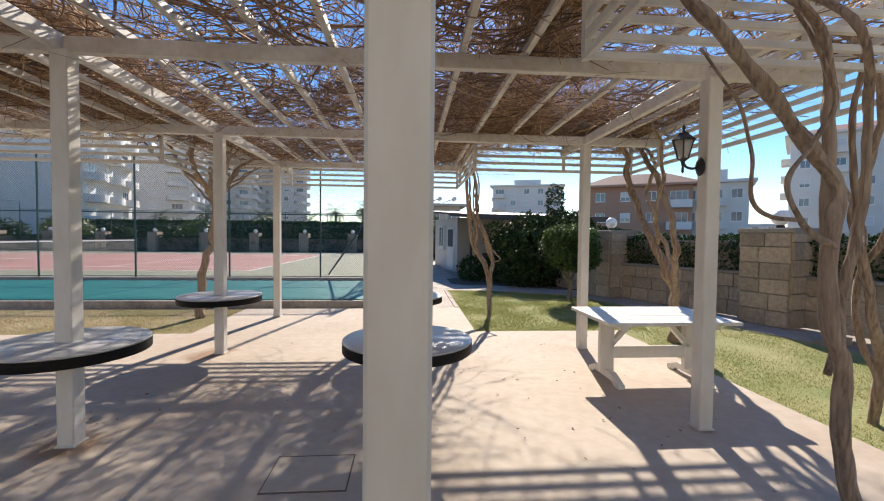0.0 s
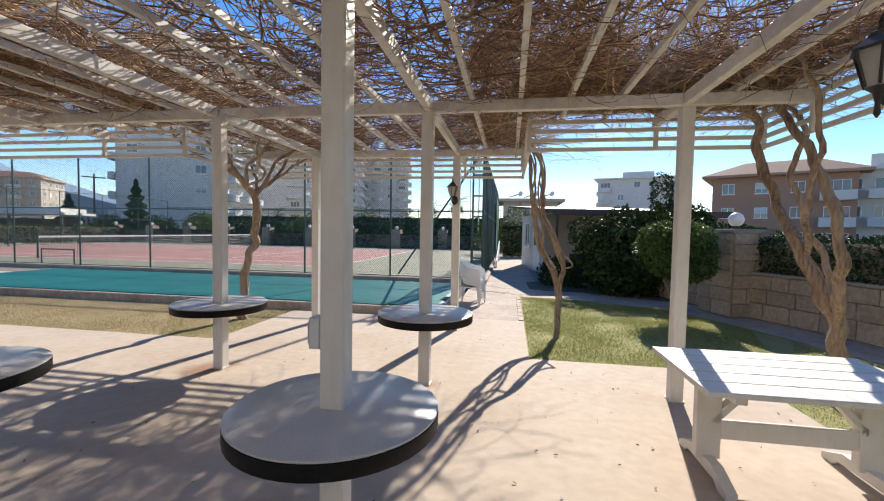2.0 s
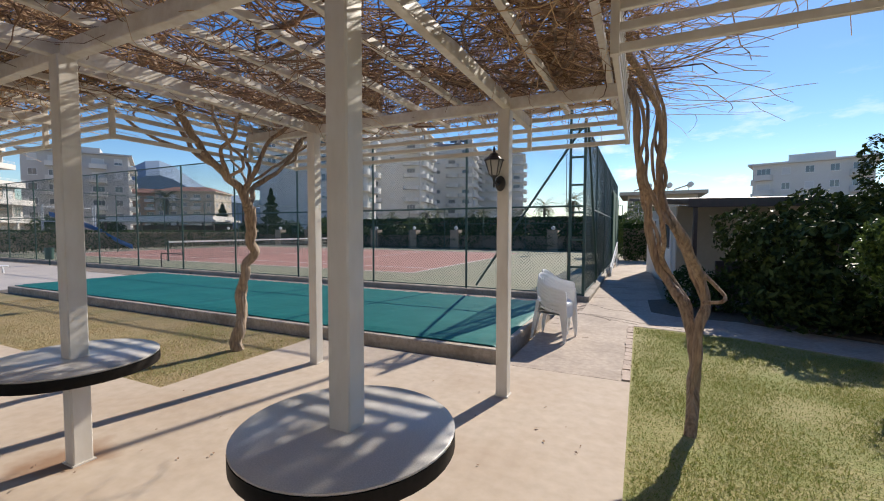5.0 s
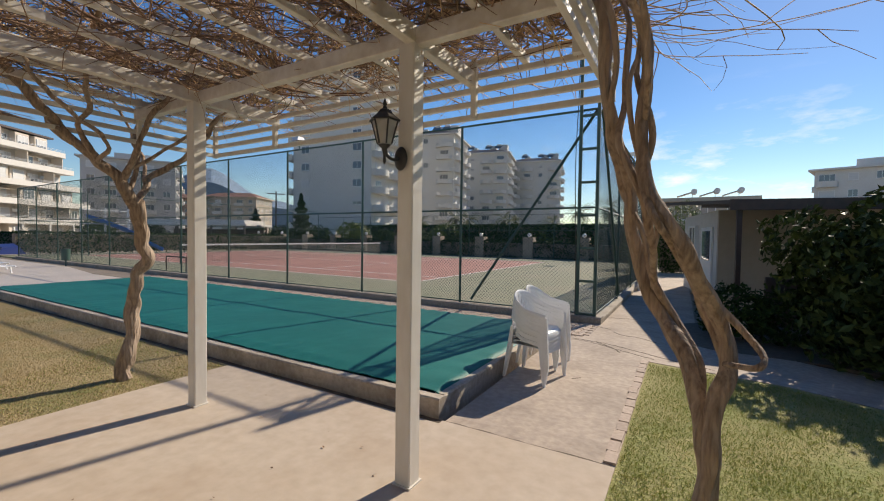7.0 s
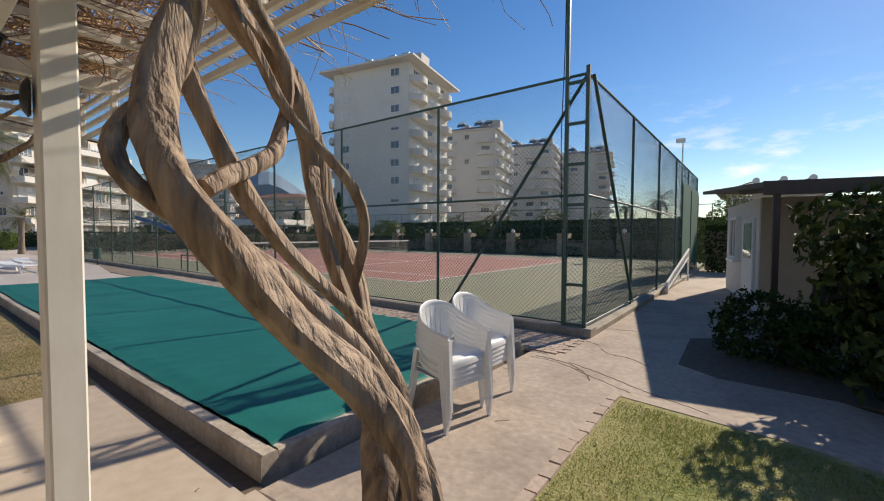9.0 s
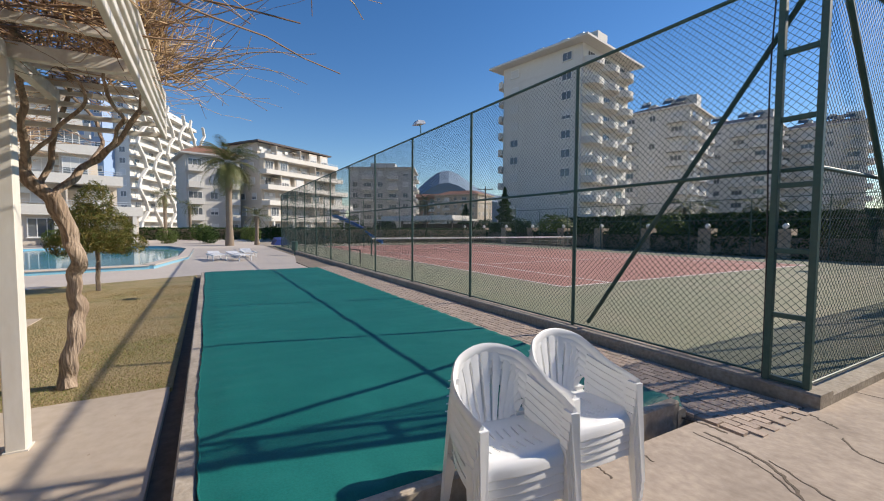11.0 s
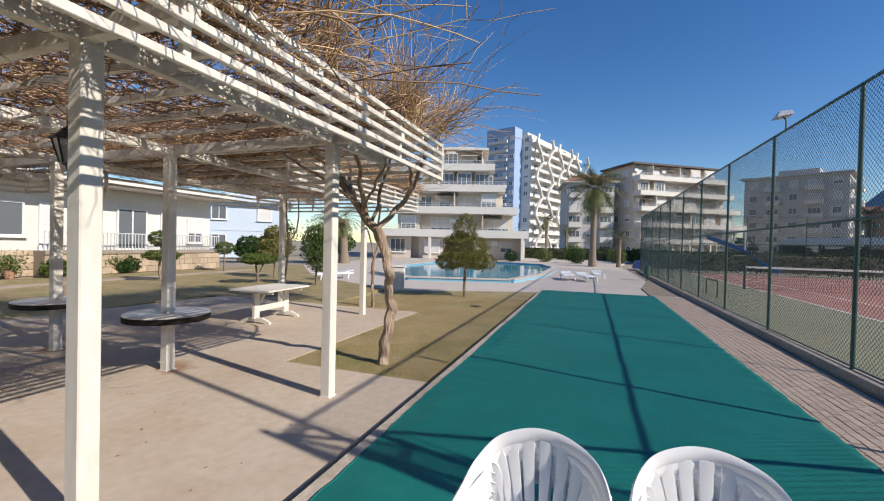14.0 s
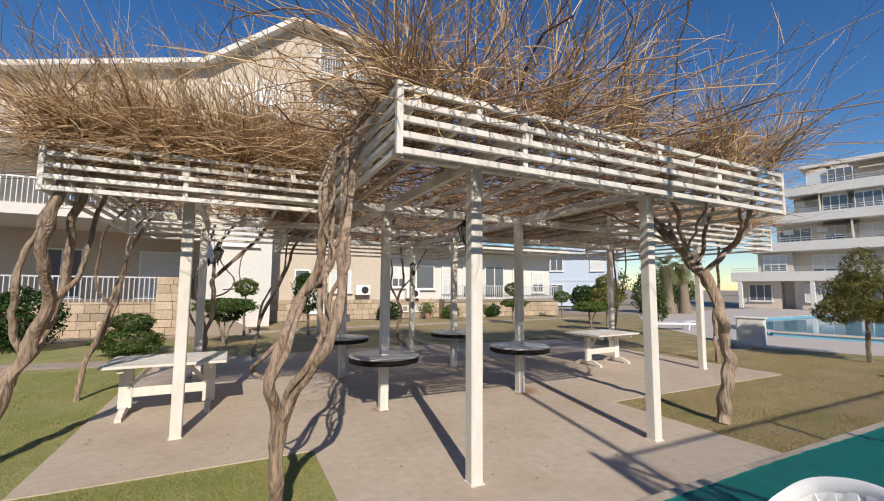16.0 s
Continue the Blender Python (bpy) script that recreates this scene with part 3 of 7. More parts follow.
# ---- covered basin ----
def covered_basin():
    t = thing("basin_rim", "low grey concrete rim of a covered basin", "basin", kind="structure")
    segs = [((-14.55, 9.36), (-0.42, 9.36)), ((-14.48, 9.43), (-14.48, 13.2)), ((-0.49, 9.43), (-0.49, 13.2))]
    for (ax, ay), (bx, by) in segs:
        part("rim_wall", Mesh().bar((ax, ay, 0.0), (bx, by, 0.0), 0.13, 0.28, 0.015), RIM, t)
    part("rim_wall", Mesh().bar((-14.55, 13.24, -0.04), (-0.42, 13.24, -0.04), 0.12, 0.2, 0.015), KERB, t)
    nx, ny = 320, 56
    xs, ys = np.linspace(-14.44, -0.46, nx), np.linspace(9.47, 13.32, ny)
    X, Y = np.meshgrid(xs, ys, indexing="ij")
    Z = np.full(X.shape, 0.165)
    sag = np.sin((X + 14.5) / 14.1 * math.pi * 7) ** 2
    Z -= 0.008 * sag * np.sin(np.clip((Y - 9.4) / 3.9, 0, 1) * math.pi)
    for i in range(nx):
        for j in range(ny):
            Z[i, j] += 0.006 * noise.noise((X[i, j] * 1.6, Y[i, j] * 1.6, 0)) + 0.004 * noise.noise((X[i, j] * 6, Y[i, j] * 6, 3))
    pull = np.sin(X * 19 + 1.5 * np.sin(X * 2.3)) * (np.exp(-(Y - 9.42) / 0.22) + np.exp(-(13.3 - Y) / 0.22))
    Z += 0.012 * pull + 0.007 * np.sin(Y * 15 + np.sin(Y * 3)) * np.exp(-(-0.46 - X) / 0.3)
    Z[:, -1] = 0.02
    Z[:, -2] = 0.06
    Y[:, 0] -= 0.048 + 0.003 * np.sin(xs * 9) + 0.012 * np.sin(xs * 1.7) + 0.004 * np.sin(xs * 23)
    Z[:, 0] = 0.1475 + 0.006 * np.abs(np.sin(xs * 5.3 + np.sin(xs * 1.9)))
    Z[:, 1] = np.clip(Z[:, 1], 0.146, 0.153)
    Z[-1, :] = 0.05 + 0.03 * np.sin(ys * 7)
    Z[-2, :] = 0.14
    v = np.stack([X, Y, Z], 2).reshape(-1, 3)
    i = (np.arange(nx - 1)[:, None] * ny + np.arange(ny - 1)[None, :]).reshape(-1, 1)
    f = i + np.array([[0, ny, ny + 1, 1]])
    c = thing("basin_cover", "dark green cloth cover stretched over the basin", "pool cover")
    part("cloth", fast_mesh("cloth", v, f, COVER, True), COVER, c)
    edge = [tuple(v[q * ny] + np.array((0, 0, 0.002))) for q in range(nx)]
    part("hem", Mesh().tube(edge, 0.006, 6), COVER, c, "rolled hem of the cover")
    edge = [tuple(v[(nx - 1) * ny + q] + np.array((0.004, 0, 0))) for q in range(ny)]
    part("hem", Mesh().tube(edge, 0.006, 6), COVER, c, "rolled hem of the cover")


covered_basin()


# ---- court, fence ----
def court():
    solid("court_floor", Mesh().prism([(-38, 14.72), (-0.04, 14.72), (-0.04, 39.0), (-38, 39.0)], -0.1, 0.03), C_GREEN, "faded green hard court with dusty patches", "court")
    t = thing("court_marking", "red playing area with worn white lines", "court marking", kind="structure")
    x0, x1, y0, y1 = -35.4, -6.8, 18.3, 34.2
    part("red_area", Mesh().box(x0, y0, 0.03, x1, y1, 0.035), C_RED, t)
    for a in ((x0, y0, x1, y0 + 0.08), (x0, y1 - 0.08, x1, y1), (x0, y0, x0 + 0.08, y1), (x1 - 0.08, y0, x1, y1), (x0, 20.3, x1, 20.37), (x0, 32.2, x1, 32.27),
              (-29.0, 20.3, -28.93, 32.2), (-14.0, 20.3, -13.93, 32.2), (-29, 26.2, -14, 26.27)):
        part("line", Mesh().box(a[0], a[1], 0.036, a[2], a[3], 0.039), LINE, t)
    n = thing("tennis_net", "dark tennis net with a white top band between two posts", "net", pose(-21.6, 0, 0))
    for y in (17.9, 34.6):
        part("net_post", Mesh().tube([(0, y, 0.03), (0, y, 1.12)], 0.045, 10), FENCE, n)
    part("top_band", Mesh().bar((0, 17.95, 1.06), (0, 34.55, 1.06), 0.02, 0.09, 0.003), LINE, n)
    wires = []
    for k in range(120):
        y = 17.95 + k * 16.6 / 119
        wires.append(((0, y, 0.06), (0, y, 1.03)))
    for k in range(8):
        z = 0.08 + k * 0.12
        wires.append(((0, 17.95, z), (0, 34.55, z)))
    p = np.array(wires)
    v, f = sheets(p, np.full(p.shape[:2], 0.006))
    part("netting", fast_mesh("netting", v, f, IRON), IRON, n)


court()


def chain_link(a, b, z0, z1, pitch=0.078, r=0.0022):
    """Crossing slanted wires between two ground points."""
    a, b = np.array(a, float), np.array(b, float)
    length, h = np.linalg.norm(b - a), z1 - z0
    d = (b - a) / length
    segs = []
    s = -h
    while s < length:
        for sign in (1, -1):
            u0, u1, w0, w1 = s, s + h, z0, z1
            if u0 < 0:
                w0, u0 = z0 - s, 0.0
            if u1 > length:
                w1, u1 = z0 + (length - s), length
            if u1 - u0 > 0.02:
                q0, q1 = (u0, w0), (u1, w1)
                if sign < 0:
                    q0, q1 = (u0, z0 + z1 - w0), (u1, z0 + z1 - w1)
                segs.append([(*(a + d * q0[0]), q0[1]), (*(a + d * q1[0]), q1[1])])
        s += pitch
    p = np.array(segs)
    return sheets(p, np.full(p.shape[:2], r))


def fence_run(name, label, a, b, n, top=4.25, mid=2.30, pitch=0.078, mesh=True, r=0.0022):
    t = thing(name, label, "fence", group="court fence")
    a, b = Vector((*a, 0)), Vector((*b, 0))
    for k in range(n + 1):
        p = a.lerp(b, k / n)
        part("post", Mesh().tube([p + Vector((0, 0, 0.05)), p + Vector((0, 0, top))], 0.03, 10), FENCE, t)
    for z, rr in ((top, 0.024), (mid, 0.022), (0.16, 0.014)):
        part("rail", Mesh().tube([a + Vector((0, 0, z)), b + Vector((0, 0, z))], rr, 8), FENCE, t)
    if mesh:
        v, f = chain_link(a[:2], b[:2], 0.14, top, pitch, r)
        part("wire_mesh", fast_mesh("wire_mesh", v, f, WIRE), WIRE, t, "diamond wire mesh")
    return t


FY = 14.68
fence_run("fence", "tall green chain-link court fence with round steel posts", (-0.02, FY), (-33.6, FY), 11, r=0.0030)
fence_run("fence", "tall green chain-link court fence along the path", (-0.02, FY), (-0.02, 30.2), 5, r=0.0030)
fence_run("fence", "tall green chain-link fence at the far end of the court", (-33.6, FY), (-33.6, 38.6), 7, pitch=0.16)
fence_run("fence", "tall green chain-link fence on the far side of the court", (-33.6, 38.6), (-0.02, 38.6), 9, top=3.6, pitch=0.16)
t = thing("fence_kerb", "rough concrete kerb under the court fence", "kerb", kind="structure")
part("kerb", Mesh().bar((-33.7, FY - 0.02, -0.015), (0.14, FY - 0.02, -0.015), 0.30, 0.29, 0.02), KERB, t)
part("kerb", Mesh().bar((0.0, FY + 0.131, -0.03), (0.0, 30.2, -0.03), 0.28, 0.258, 0.02), KERB, t)


def ladder_mast():
    t = thing("light_mast", "green steel ladder mast of the court floodlight at the fence corner", "mast")
    ax, bx, y = -0.34, 0.0, FY - 0.07
    part("leg", Mesh().bar((ax, y, 0.08), (ax, y, 9.0), 0.06, 0.06, 0.004), FENCE, t)
    part("leg", Mesh().bar((bx, y, 0.08), (bx, y, 4.35), 0.06, 0.06, 0.004), FENCE, t)
    for k in range(7):
        z = 0.16 + k * 0.66
        part("rung", Mesh().bar((ax + 0.031, y, z), (bx - 0.031, y, z), 0.045, 0.05, 0.004), FENCE, t)
    part("brace", Mesh().tube([(-0.05, FY + 0.05, 4.25), (-2.8, FY + 0.05, 0.22)], 0.03, 8), FENCE, t)
    part("brace", Mesh().tube([(0.035, FY + 0.1, 4.25), (0.035, 17.7, 0.22)], 0.03, 8), FENCE, t)
    part("cable", Mesh().tube(spline([(ax - 0.04, y, 9.0), (ax - 0.05, y, 5.0), (ax - 0.10, y + 0.02, 3.2), (ax - 0.05, y, 1.5), (ax - 0.04, y, 0.1)]), 0.008, 6), IRON, t)


ladder_mast()

t = thing("socket_box", "small grey electrical box on a white post", "socket box", pose(-0.075, 3.26, 1.07))
part("box", Mesh().bar((0, 0, 0), (0, 0, 0.15), 0.06, 0.10, 0.008), RAIL, t)
part("lid", Mesh().bar((-0.034, 0, 0.02), (-0.034, 0, 0.13), 0.008, 0.085, 0.003), RAIL, t)
t = thing("manhole_lid", "square concrete manhole lid set in the slab", "manhole", pose(-0.62, 2.75, 0))
part("frame_gap", Mesh().box(-0.27, -0.22, -0.02, 0.27, 0.22, 0.003), EARTH, t)
part("lid", Mesh().bar((-0.26, 0, 0.002), (0.26, 0, 0.002), 0.41, 0.008, 0.003), SLAB, t)

# ---- apartment houses ----
def ring_frame(w, h, b, y0, y1):
    """A rectangular frame as one closed ring."""
    o = [(-w / 2, 0), (w / 2, 0), (w / 2, h), (-w / 2, h)]
    i = [(-w / 2 + b, b), (w / 2 - b, b), (w / 2 - b, h - b), (-w / 2 + b, h - b)]
    v = [(x, y, z) for y in (y0, y1) for q in (o, i) for x, z in q]
    f = []
    for k in range(4):
        n = (k + 1) % 4
        f += [(k, n, 4 + n, 4 + k), (8 + n, 8 + k, 12 + k, 12 + n), (k, 8 + k, 8 + n, n), (4 + n, 12 + n, 12 + k, 4 + k)]
    return Mesh().add(v, f)


def window_data(w, h, mullions=1):
    b = 0.07
    fr = ring_frame(w, h, b, -0.07, 0.05).data("window", FRAME_W)
    bars = [Mesh().box(x - 0.03, -0.06, b, x + 0.03, 0.05, h - b).data("mullion", FRAME_W) for x in (-w / 2 + (k + 1) * w / (mullions + 1) for k in range(mullions))]
    sill = Mesh().box(-w / 2 - 0.08, -0.13, -0.07, w / 2 + 0.08, 0.05, -0.002).data("sill", FRAME_W)
    pane = Mesh().box(-w / 2 + b, -0.03, b, w / 2 - b, 0.02, h - b).data("pane", PANE)
    shut = Mesh().box(-w / 2 + b, -0.05, b + 0.35 * h, w / 2 - b, 0.019, h - b).data("shutter", SHUTTER)
    shut_all = Mesh().box(-w / 2 + b, -0.05, b, w / 2 - b, 0.019, h - b).data("shutter", SHUTTER)
    return fr, bars, sill, pane, shut, shut_all


WINDOWS = {}
WRNG = random.Random(12)


def put_window(parent, m, w, h, mullions=1, shutters=0.5):
    key = (w, h, mullions)
    if key not in WINDOWS:
        WINDOWS[key] = window_data(w, h, mullions)
    fr, bars, sill, pane, shut, shut_all = WINDOWS[key]
    o = part("window", fr, FRAME_W, parent)
    o.matrix_basis = m
    part("sill", sill, FRAME_W, o)
    r = WRNG.random()
    if r < shutters * 0.6:
        part("shutter", shut_all, SHUTTER, o, "closed pale roller shutter")
        return
    for b in bars:
        part("mullion", b, FRAME_W, o)
    part("pane", pane, PANE, o, "dark reflecting glass")
    if r < shutters:
        part("shutter", shut, SHUTTER, o, "half-lowered pale roller shutter")


def balcony_data(w, d, round_front, front=0.95):
    """A floor slab and the parapet round it, each one closed mesh."""
    n = 10 if round_front else 1
    if round_front:
        out = [(-w / 2 * math.cos(math.pi * k / n), -d * math.sin(math.pi * k / n)) for k in range(n + 1)]
        inn = [(x * 0.93, y * 0.93) for x, y in out]
    else:
        out = [(-w / 2, 0), (-w / 2, -d), (w / 2, -d), (w / 2, 0)]
        inn = [(-w / 2 + 0.1, 0), (-w / 2 + 0.1, -d + 0.1), (w / 2 - 0.1, -d + 0.1), (w / 2 - 0.1, 0)]
    slab = Mesh().prism(out, -0.12, 0.1)
    par = Mesh().prism(out + inn[::-1], 0.1, front)
    return slab.data("balcony", PLASTER), par.data("parapet", PLASTER)


def apartment(label, centre, yaw, w, d, floors, fh, wall, sides, roof="flat", roof_mat=None, cols=4, balc=(), round_b=False, balc_d=1.4, balc_w=3.0, win=(1.3, 1.3), eaves=0.8, base=0.0, shutters=0.25, skip=(), corner=False):
    """A block of flats; sides: which of its four sides (0 south, 1 east, 2 north, 3 west) carry openings; balc: columns with balconies."""
    t = thing("apartment_house", label, "building", pose(centre[0], centre[1], base, 0, 0, yaw))
    H = floors * fh
    part("wall", Mesh().box(-w / 2, -d / 2, 0, w / 2, d / 2, H), wall, t)
    for k in range(1, floors):
        part("storey_band", Mesh().box(-w / 2 - 0.04, -d / 2 - 0.04, k * fh - 0.1, w / 2 + 0.04, d / 2 + 0.04, k * fh + 0.06), wall, t)
    rf = Mesh()
    e = eaves
    if roof == "hip":
        z = H
        part("eave_slab", Mesh().box(-w / 2 - e, -d / 2 - e, z, w / 2 + e, d / 2 + e, z + 0.298), wall, t)
        s = min(w, d) * 0.32
        v = [(-w / 2 - e, -d / 2 - e, z + 0.3), (w / 2 + e, -d / 2 - e, z + 0.3), (w / 2 + e, d / 2 + e, z + 0.3), (-w / 2 - e, d / 2 + e, z + 0.3),
             (-w / 2 + s, -d / 2 + s, z + 2.2), (w / 2 - s, -d / 2 + s, z + 2.2), (w / 2 - s, d / 2 - s, z + 2.2), (-w / 2 + s, d / 2 - s, z + 2.2)]
        rf.add(v, [(0, 1, 5, 4), (1, 2, 6, 5), (2, 3, 7, 6), (3, 0, 4, 7), (4, 5, 6, 7)])
    else:
        rf.box(-w / 2 - e, -d / 2 - e, H, w / 2 + e, d / 2 + e, H + 0.35)
        if roof == "solar":
            for k in range(3):
                x = -w / 2 + 0.6 + k * 2.0
                part("solar_panel", Mesh().bar((x, -1.0, H + 0.75), (x + 1.5, -1.0, H + 1.25), 1.0, 0.09, 0.01), PANE, t, "tilted dark solar panel")
                part("water_tank", Mesh().tube([(x + 1.55, -1.6, H + 1.25), (x + 1.55, -0.4, H + 1.25)], 0.28, 12), PLASTER, t, "white water tank")
                part("panel_stand", Mesh().bar((x + 1.4, -1.0, H + 0.3), (x + 1.4, -1.0, H + 1.1), 0.06, 0.06), RAIL, t)
        else:
            part("roof_house", Mesh().box(-w / 5, -d / 5, H + 0.35, w / 5, d / 5, H + 2.2), wall, t)
    part("roof", rf, roof_mat or wall, t)
    if roof == "hip" and floors > 7:
        for k, x in enumerate((-0.2, 0.12, 0.3)):
            part("roof_structure", Mesh().box(x * w, -0.15 * d, H + 1.2, x * w + 1.6 + k * 0.5, 0.05 * d, H + 3.0 + 0.3 * k), wall, t)
            part("water_tank", Mesh().tube([(x * w - 0.6, -0.22 * d, H + 3.2), (x * w + 0.8, -0.22 * d, H + 3.2)], 0.35, 10), RAIL, t)
            part("solar_panel", Mesh().bar((x * w, -0.30 * d, H + 2.1), (x * w, -0.22 * d, H + 3.1), 2.0, 0.1, 0.01), PANE, t)
    bd, pp = balcony_data(balc_w, balc_d, round_b)
    if corner:
        cs, cp = balcony_data(3.0, 1.7, True)
        for f in range(1, floors):
            o = part("balcony", cs, PLASTER, t)
            o.matrix_basis = pose(0, 0, 0, 0, 0, -90) @ pose(d / 2 - 1.1, -w / 2, f * fh)
            part("parapet", cp, PLASTER, o)
    for s in sides:
        span, off = (w, d / 2) if s in (0, 2) else (d, w / 2)
        nc = cols if s in (0, 2) else max(2, round(cols * d / w))
        turn = pose(0, 0, 0, 0, 0, {0: 0, 1: 90, 2: 180, 3: -90}[s])
        for f in range(floors):
            for c in range(nc):
                x = -span / 2 + (c + 0.5) * span / nc
                key = (s, c)
                if key in skip:
                    continue
                if key in balc:
                    put_window(t, turn @ pose(x, -off - 0.05, f * fh + 0.12), 2.2, 2.1, 2, shutters)
                    if f:
                        o = part("balcony", bd, PLASTER, t)
                        o.matrix_basis = turn @ pose(x, -off, f * fh)
                        part("parapet", pp, PLASTER, o)
                else:
                    put_window(t, turn @ pose(x, -off - 0.05, f * fh + 0.95), win[0], win[1], 1, shutters)
    return t


def polar(az, dist, eye=(1.4, 11.0)):
    return eye[0] + dist * math.sin(radians(az)), eye[1] + dist * math.cos(radians(az))


# towers behind the court
apartment("tall white apartment tower with rounded corner balconies and overhanging roof", (-53.2, 65.6), 12, 15.4, 15.4, 10, 3.0, PLASTER, (0, 1, 3), "hip", ROOF_DARK, 3,
          balc={(1, 0), (1, 1), (1, 2), (3, 0), (3, 2)}, round_b=True, balc_w=4.4, balc_d=1.9, win=(1.7, 1.3), eaves=1.9, shutters=0.55, skip={(0, 1)}, corner=True)
apartment("white apartment tower with stacked balconies behind the court", polar(-33.0, 108), 14, 14.5, 15, 9, 3.0, PLASTER, (0, 1), "hip", ROOF_DARK, 3, balc={(0, 0), (0, 2), (1, 0), (1, 1), (1, 2)}, round_b=True, balc_w=4.2, shutters=0.6)
apartment("white apartment tower with balconies and small roof structures", polar(-25.8, 130), 14, 17, 15, 9, 3.0, PLASTER, (0, 1), "hip", ROOF_DARK, 4, balc={(0, 0), (0, 2), (0, 3), (1, 0), (1, 1), (1, 3)}, round_b=True, balc_w=3.8, shutters=0.6)
apartment("white apartment tower with balconies beyond the court", polar(-18.6, 145), 14, 17, 15, 9, 3.0, PLASTER, (0, 1), "hip", ROOF_DARK, 4, balc={(0, 0), (0, 1), (0, 3), (1, 1), (1, 2)}, round_b=True, balc_w=3.8, shutters=0.6)
# west
apartment("grey apartment block of six storeys in shade", polar(-69, 128), 60, 18, 16, 6, 3.1, GREYP, (0, 1, 3), "flat", None, 5, balc={(0, 1), (0, 3), (1, 0), (1, 2)}, win=(1.5, 1.4))
apartment("terracotta and white apartment block far off", polar(-63.0, 200), 40, 24, 16, 5, 3.1, BRICKP, (0, 1), "hip", ROOF_RED, 6, balc={(0, 0), (0, 2), (0, 4), (1, 1)})
apartment("cream apartment block far off below the hill", polar(-58.0, 175), 30, 20, 14, 5, 3.0, CREAM, (0, 1), "hip", ROOF_RED, 5, balc={(0, 1), (0, 3)})


def stepped_house(label, centre, yaw, w, d, floors, fh, wall, cols, step=1.5, lead=2.2, roof_mat=None, shutters=0.6, taper=0.55):
    """Flats whose storeys step back one behind the other, each with a parapet terrace along the front (local south)."""
    t = thing("terraced_house", label, "building", pose(centre[0], centre[1], 0, 0, 0, yaw))
    for k in range(floors):
        inset = k * step
        part("wall", Mesh().box(-w / 2 + inset * taper, -d / 2 + inset, k * fh, w / 2 - inset * taper, d / 2, (k + 1) * fh), wall, t)
        ww = w - inset * 2 * taper
        par = Mesh()
        z = (k + 1) * fh
        if k < floors - 1:
            par.box(-ww / 2 - 0.3, -d / 2 + inset - lead, z - 0.28, ww / 2 + 0.3, -d / 2 + inset + 0.2, z)
            par.box(-ww / 2 - 0.3, -d / 2 + inset - lead, z, ww / 2 + 0.3, -d / 2 + inset - lead + 0.15, z + 0.62)
            par.box(-ww / 2 - 0.3, -d / 2 + inset - lead + 0.15, z, -ww / 2 - 0.12, -d / 2 + inset, z + 0.62)
            par.box(ww / 2 + 0.12, -d / 2 + inset - lead + 0.15, z, ww / 2 + 0.3, -d / 2 + inset, z + 0.62)
            part("balcony", par, PLASTER, t)
            rl = Mesh()
            for zz in (0.8, 1.0):
                rl.box(-ww / 2 - 0.25, -d / 2 + inset - lead + 0.05, z + zz, ww / 2 + 0.25, -d / 2 + inset - lead + 0.09, z + zz + 0.04)
            q = -ww / 2 - 0.25
            while q < ww / 2 + 0.25:
                rl.box(q, -d / 2 + inset - lead + 0.055, z + 0.621, q + 0.03, -d / 2 + inset - lead + 0.085, z + 0.799)
                q += 0.9
            part("railing", rl, RAIL, t)
        else:
            part("roof", Mesh().box(-ww / 2 - 0.8, -d / 2 + inset - 1.2, z, ww / 2 + 0.8, d / 2 + 0.5, z + 0.3).box(-ww / 2 + 1, -d / 2 + inset + 1, z + 0.3, ww / 2 - 1, d / 2 - 1, z + 0.9), roof_mat or PLASTER, t)
        for c in range(cols):
            x = -ww / 2 + (c + 0.5) * ww / cols
            if c % 2 == k % 2:
                put_window(t, pose(x, -d / 2 + inset - 0.05, k * fh + 0.1), 2.6, 2.2, 2, shutters)
            else:
                put_window(t, pose(x, -d / 2 + inset - 0.05, k * fh + 0.9), 1.5, 1.35, 1, shutters)
        for c in range(cols):
            if (c * 5 + k * 3) % 7 in (0, 3, 5):
                x, cw, front = -ww / 2 + (c + 0.5) * ww / cols, ww / cols, -d / 2 + inset
                out = lead * (0.45 + 0.12 * ((c + k) % 3))
                part("bay", Mesh().box(x - 0.46 * cw, front - out, k * fh, x + 0.30 * cw, front + 0.1, (k + 1) * fh - 0.282), wall, t)
                put_window(t, pose(x - 0.08 * cw, front - out - 0.05, k * fh + 0.7), 1.9, 1.7, 2, 0.5)
            elif (c + k) % 2:
                x, cw, front = -ww / 2 + (c + 0.5) * ww / cols, ww / cols, -d / 2 + inset
                part("divider", Mesh().box(x + 0.44 * cw, front - lead + 0.2, k * fh, x + 0.48 * cw, front + 0.1, (k + 1) * fh - 0.282), wall, t)
                part("air_conditioner", Mesh().bar((x - 0.42 * cw, front - 0.22, k * fh + 2.0), (x - 0.42 * cw + 0.8, front - 0.22, k * fh + 2.0), 0.3, 0.55, 0.03), FRAME_W, t)
        for s in (-1, 1):
            for c in range(3):
                y = -d / 2 + inset + 2 + c * 3.2
                put_window(t, pose(s * (w / 2 - inset * taper + 0.05), y, k * fh + 0.9, 0, 0, 90 * s), 1.2, 1.3, 1)
